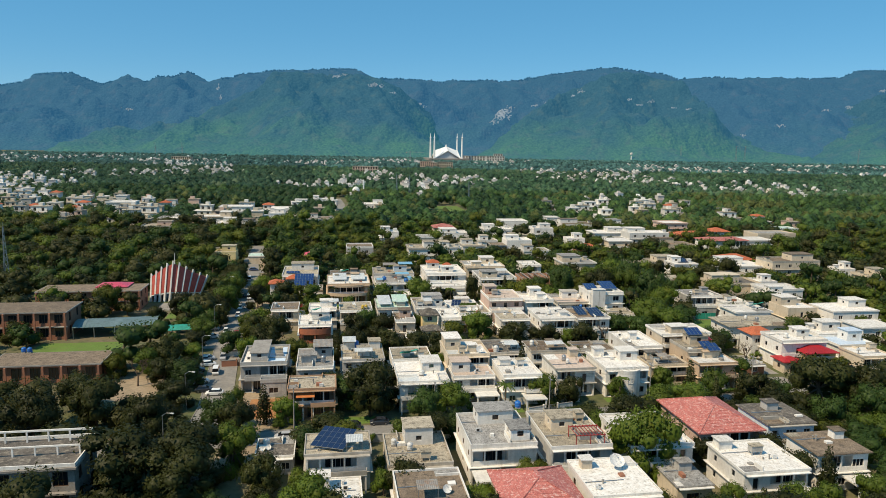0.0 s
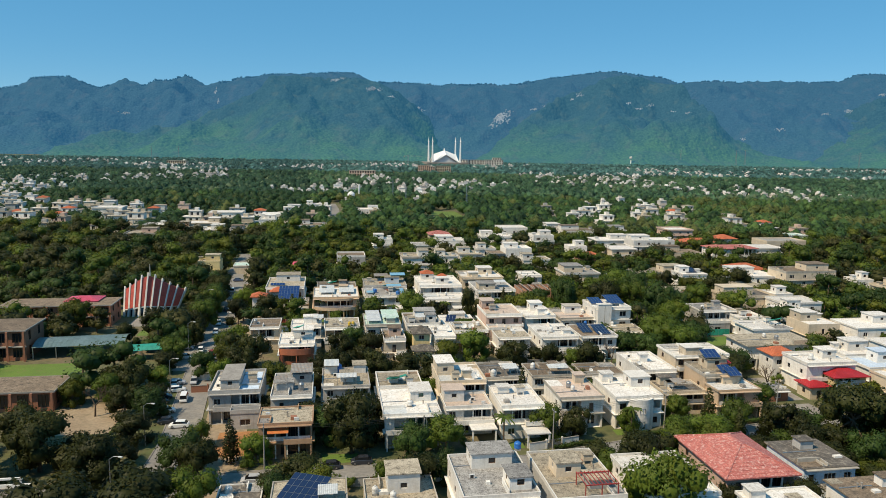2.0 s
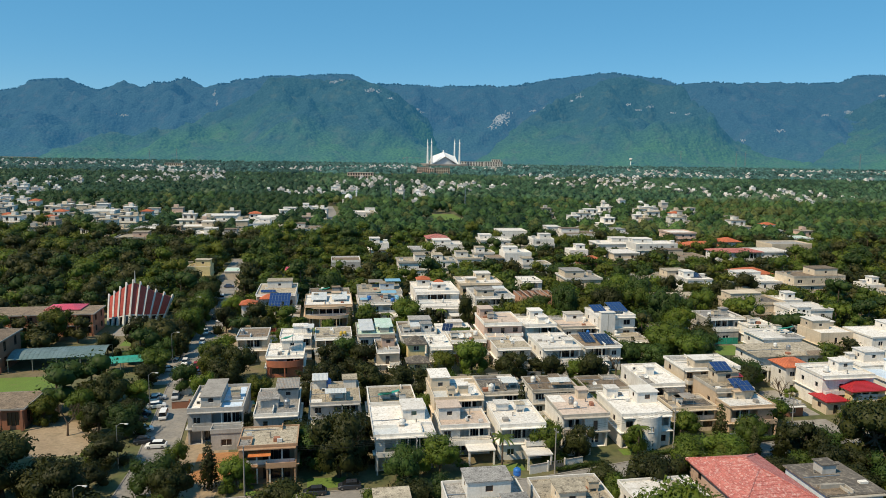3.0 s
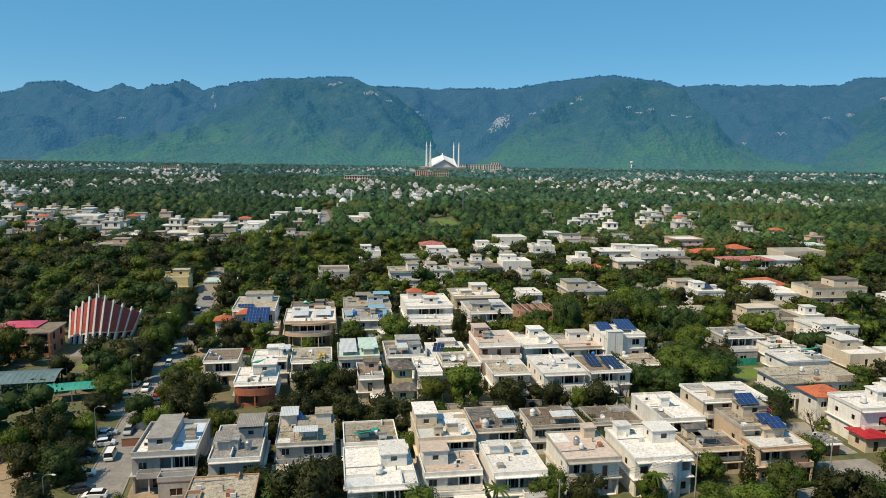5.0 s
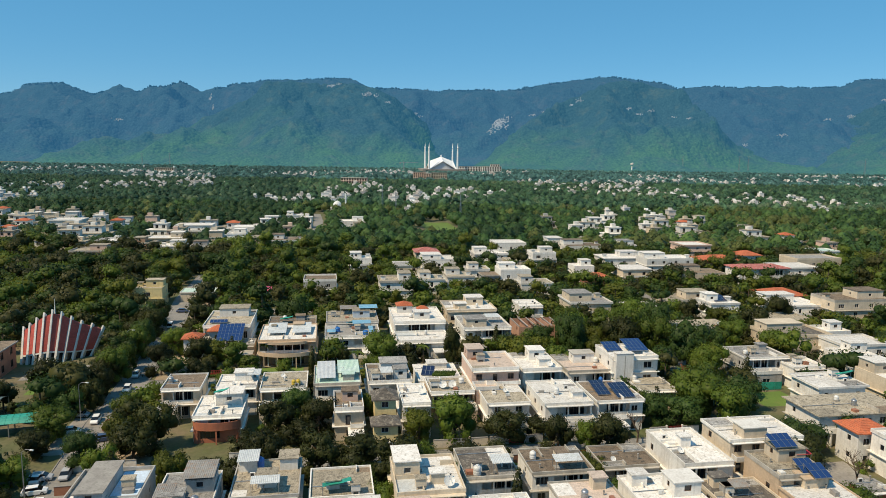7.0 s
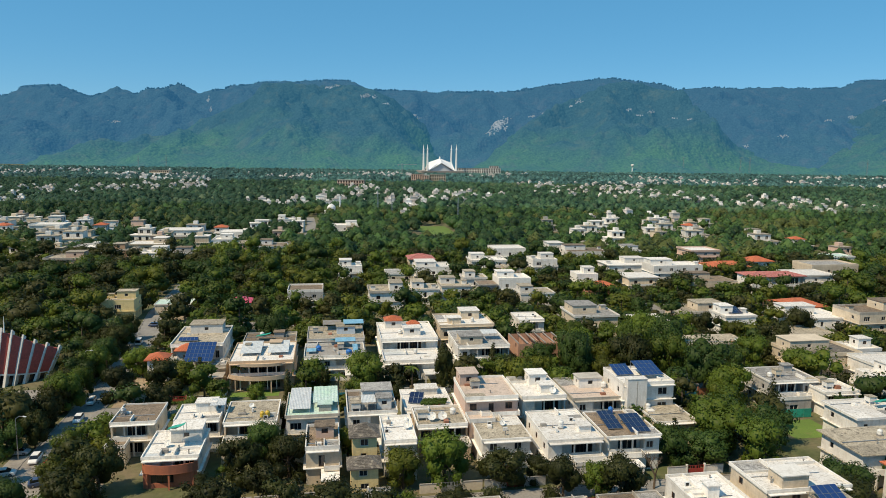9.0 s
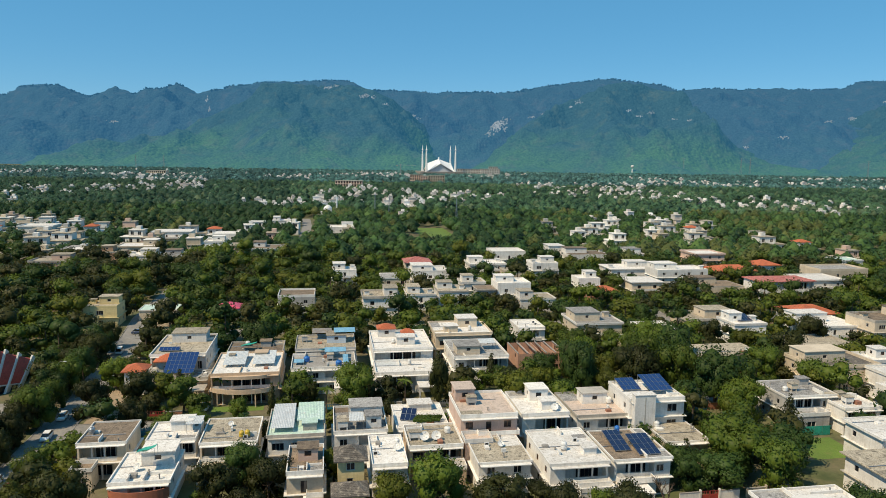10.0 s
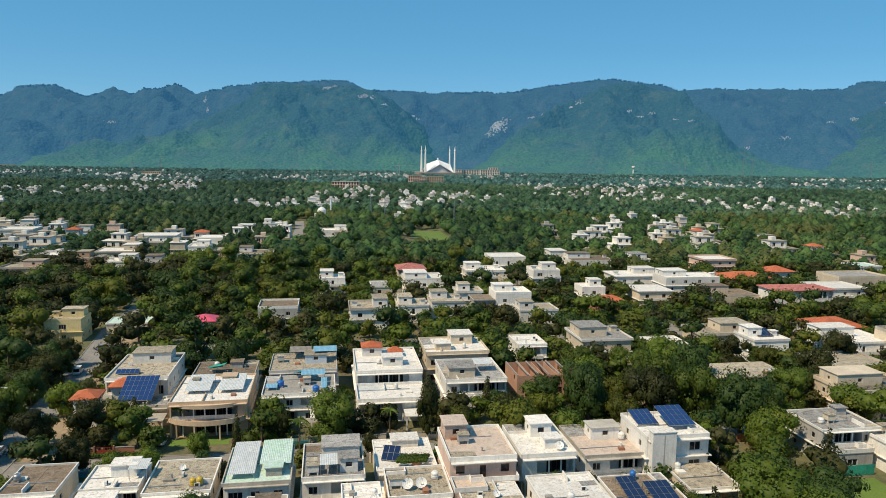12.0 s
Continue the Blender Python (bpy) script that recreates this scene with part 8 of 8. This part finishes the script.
def hedge(x, y, rot, length, seed, z=0.0, words="clipped green hedge along a front garden"):
    """A clipped hedge: a leafy core under a coat of small leaves."""
    rng = np.random.default_rng(seed)
    t = thing("hedge", x, y, z, rot, words, "hedge", "hedges")
    n = int(length / 0.55)
    cs = [(-length / 2 + length * (i + 0.5) / n, rng.uniform(-0.12, 0.12), 0.62 + rng.uniform(-0.08, 0.1)) for i in range(n)]
    rs = [rng.uniform(0.5, 0.66) for i in range(n)]
    v, f, soft = leaf_sprays(rng, cs, rs, int(length * 60), 0.1, squash=1.0)
    hv, hf, hn = hearts(cs, rs, rng, 1.0, 6)
    part("leaves", spray_mesh("hedge_leaves", np.concatenate((v, hv)), np.concatenate((f, hf + len(v))), M["hedge"], np.concatenate((soft, hn))), None, t)


hedges = 0
for line, offset in ((STREET_SOUTH, -3.9), (STREET_SOUTH, 4.1), (STREET_MIDDLE, 3.7), (STREET_NORTH, 3.7)):
    for a, b in zip(line, line[1:]):
        a, b = Vector(a), Vector(b)
        along = (b - a).normalized()
        p = (a + b) / 2 + Vector((-along.y, along.x)) * offset
        if -60 < p.x < 95 and hedges < 14 and not built_on(p.x, p.y, 1.0):
            hedges += 1
            hedge(p.x, p.y, math.degrees(math.atan2(along.y, along.x)), min((b - a).length * 0.5, 11), hedges)

for k in range(3):
    hedge(1.0 + 0.2 * k, 236.6 + 1.1 * k, 10, 5.6, 50 + k, H["S6"]["top"] + 0.3, "leafy green climbing plants in boxes on a roof terrace")


def street_lamp(x, y, rot):
    t = thing("street_lamp", x, y, 0, rot, "tall grey street lamp with a single curved arm", "street lamp", "street lamps")
    part("pole", Shape().tube((0, 0, 0), (0, 0, 8.5), 0.11, 0.06, 8), M["steel"], t)
    arm = Shape().tube((0, 0, 8.45), (0.9, 0, 9.1), 0.05, 0.045, 6).tube((0.9, 0, 9.1), (2.0, 0, 9.2), 0.045, 0.04, 6)
    part("arm", arm, M["steel"], t)
    part("lamp_head", Shape().box(1.9, -0.14, 9.1, 2.6, 0.14, 9.26), M["plastic_white"], t)


for x, y in ((-80.2, 216.5), (-71.5, 181.5), (-64.8, 152.0), (-90.5, 262.0), (-60.0, 128.0)):
    street_lamp(x, y, -14)


def pole_line(points):
    """Utility poles with a cross-arm, insulators and sagging wires to the next pole."""
    poles = []
    for i, (x, y) in enumerate(points):
        a, b = points[max(i - 1, 0)], points[min(i + 1, len(points) - 1)]
        turn = math.degrees(math.atan2(b[1] - a[1], b[0] - a[0]))
        t = thing("utility_pole", x, y, 0, turn, "grey concrete utility pole carrying wires along a street", "utility pole", "utility poles")
        part("pole", Shape().tube((0, 0, -0.1), (0, 0, 9.2), 0.16, 0.1, 8), M["concrete"], t)
        part("cross_arm", Shape().box(-0.06, -0.9, 8.6, 0.06, 0.9, 8.75), M["steel"], t)
        for s in (-0.8, 0, 0.8):
            part("insulator", Shape().lathe([(0.05, 8.752), (0.08, 8.8), (0.08, 8.9), (0.04, 8.95)], 6, 0, s), M["plastic_white"], t)
        if i + 1 < len(points):
            length = (Vector(points[i + 1]) - Vector((x, y))).length
            ahead = math.atan2(points[i + 1][1] - y, points[i + 1][0] - x) - radians(turn)
            for s in (-0.8, 0, 0.8):
                w = Shape()
                steps = 6
                for k in range(steps):
                    q = []
                    for f in (k / steps, (k + 1) / steps):
                        q.append((length * f * math.cos(ahead), s + length * f * math.sin(ahead), 8.95 - 0.7 * 4 * f * (1 - f)))
                    w.tube(q[0], q[1], 0.018, 0.018, 4)
                part("wire", w, M["rubber"], t)


pole_line([(-38, 142.6), (-8, 148.0), (18, 153.0), (44, 164.5), (72, 172.5)])


def lattice_mast(x, y, h):
    t = thing("lattice_mast", x, y, ground_height(x, y), 20, "tall thin steel lattice mast rising above trees", "mast", "masts")
    legs = Shape()
    n = 9
    for i in range(n):
        z0, z1 = h * i / n, h * (i + 1) / n
        r0, r1 = 1.3 * (1 - i / n) + 0.15, 1.3 * (1 - (i + 1) / n) + 0.15
        c0 = [(r0 * math.cos(k * 2.094), r0 * math.sin(k * 2.094), z0) for k in range(3)]
        c1 = [(r1 * math.cos(k * 2.094), r1 * math.sin(k * 2.094), z1) for k in range(3)]
        for k in range(3):
            legs.tube(c0[k], c1[k], 0.12, 0.12, 4).tube(c0[k], c1[(k + 1) % 3], 0.07, 0.07, 4)
    part("lattice", legs, M["steel"], t)
    part("antenna", Shape().tube((0, 0, h - 0.5), (0, 0, h + 3), 0.06, 0.03, 5), M["steel"], t)


for x, y, h in ((-180, 268, 26), (11, 690, 24), (-51, 742, 24), (-66, 760, 26)):
    lattice_mast(x, y, h)


def bare_tree(x, y, seed):
    """A leafless tree: trunk forking four times."""
    r = random.Random(seed)
    t = thing("bare_tree", x, y, 0, 0, "leafless grey-brown tree in a bare earth yard", "tree")
    wood = Shape()
    def grow(p, way, length, rad, depth):
        q = p + way * length
        wood.tube(p, q, rad, rad * 0.65, 6)
        if depth:
            for k in range(3 if depth > 1 else 2):
                side = Vector((r.uniform(-1, 1), r.uniform(-1, 1), r.uniform(0.1, 0.8))).normalized()
                grow(q, (way * 0.75 + side * 0.75).normalized(), length * r.uniform(0.62, 0.8), rad * 0.6, depth - 1)
    grow(Vector((0, 0, -0.1)), Vector((0.05, 0.05, 1)).normalized(), 2.6, 0.24, 4)
    part("trunk", wood, M["bark"], t)


bare_tree(-82.5, 166.5, 3)
bare_tree(42.5, 209.0, 8)
bare_tree(78.0, 190.5, 9)
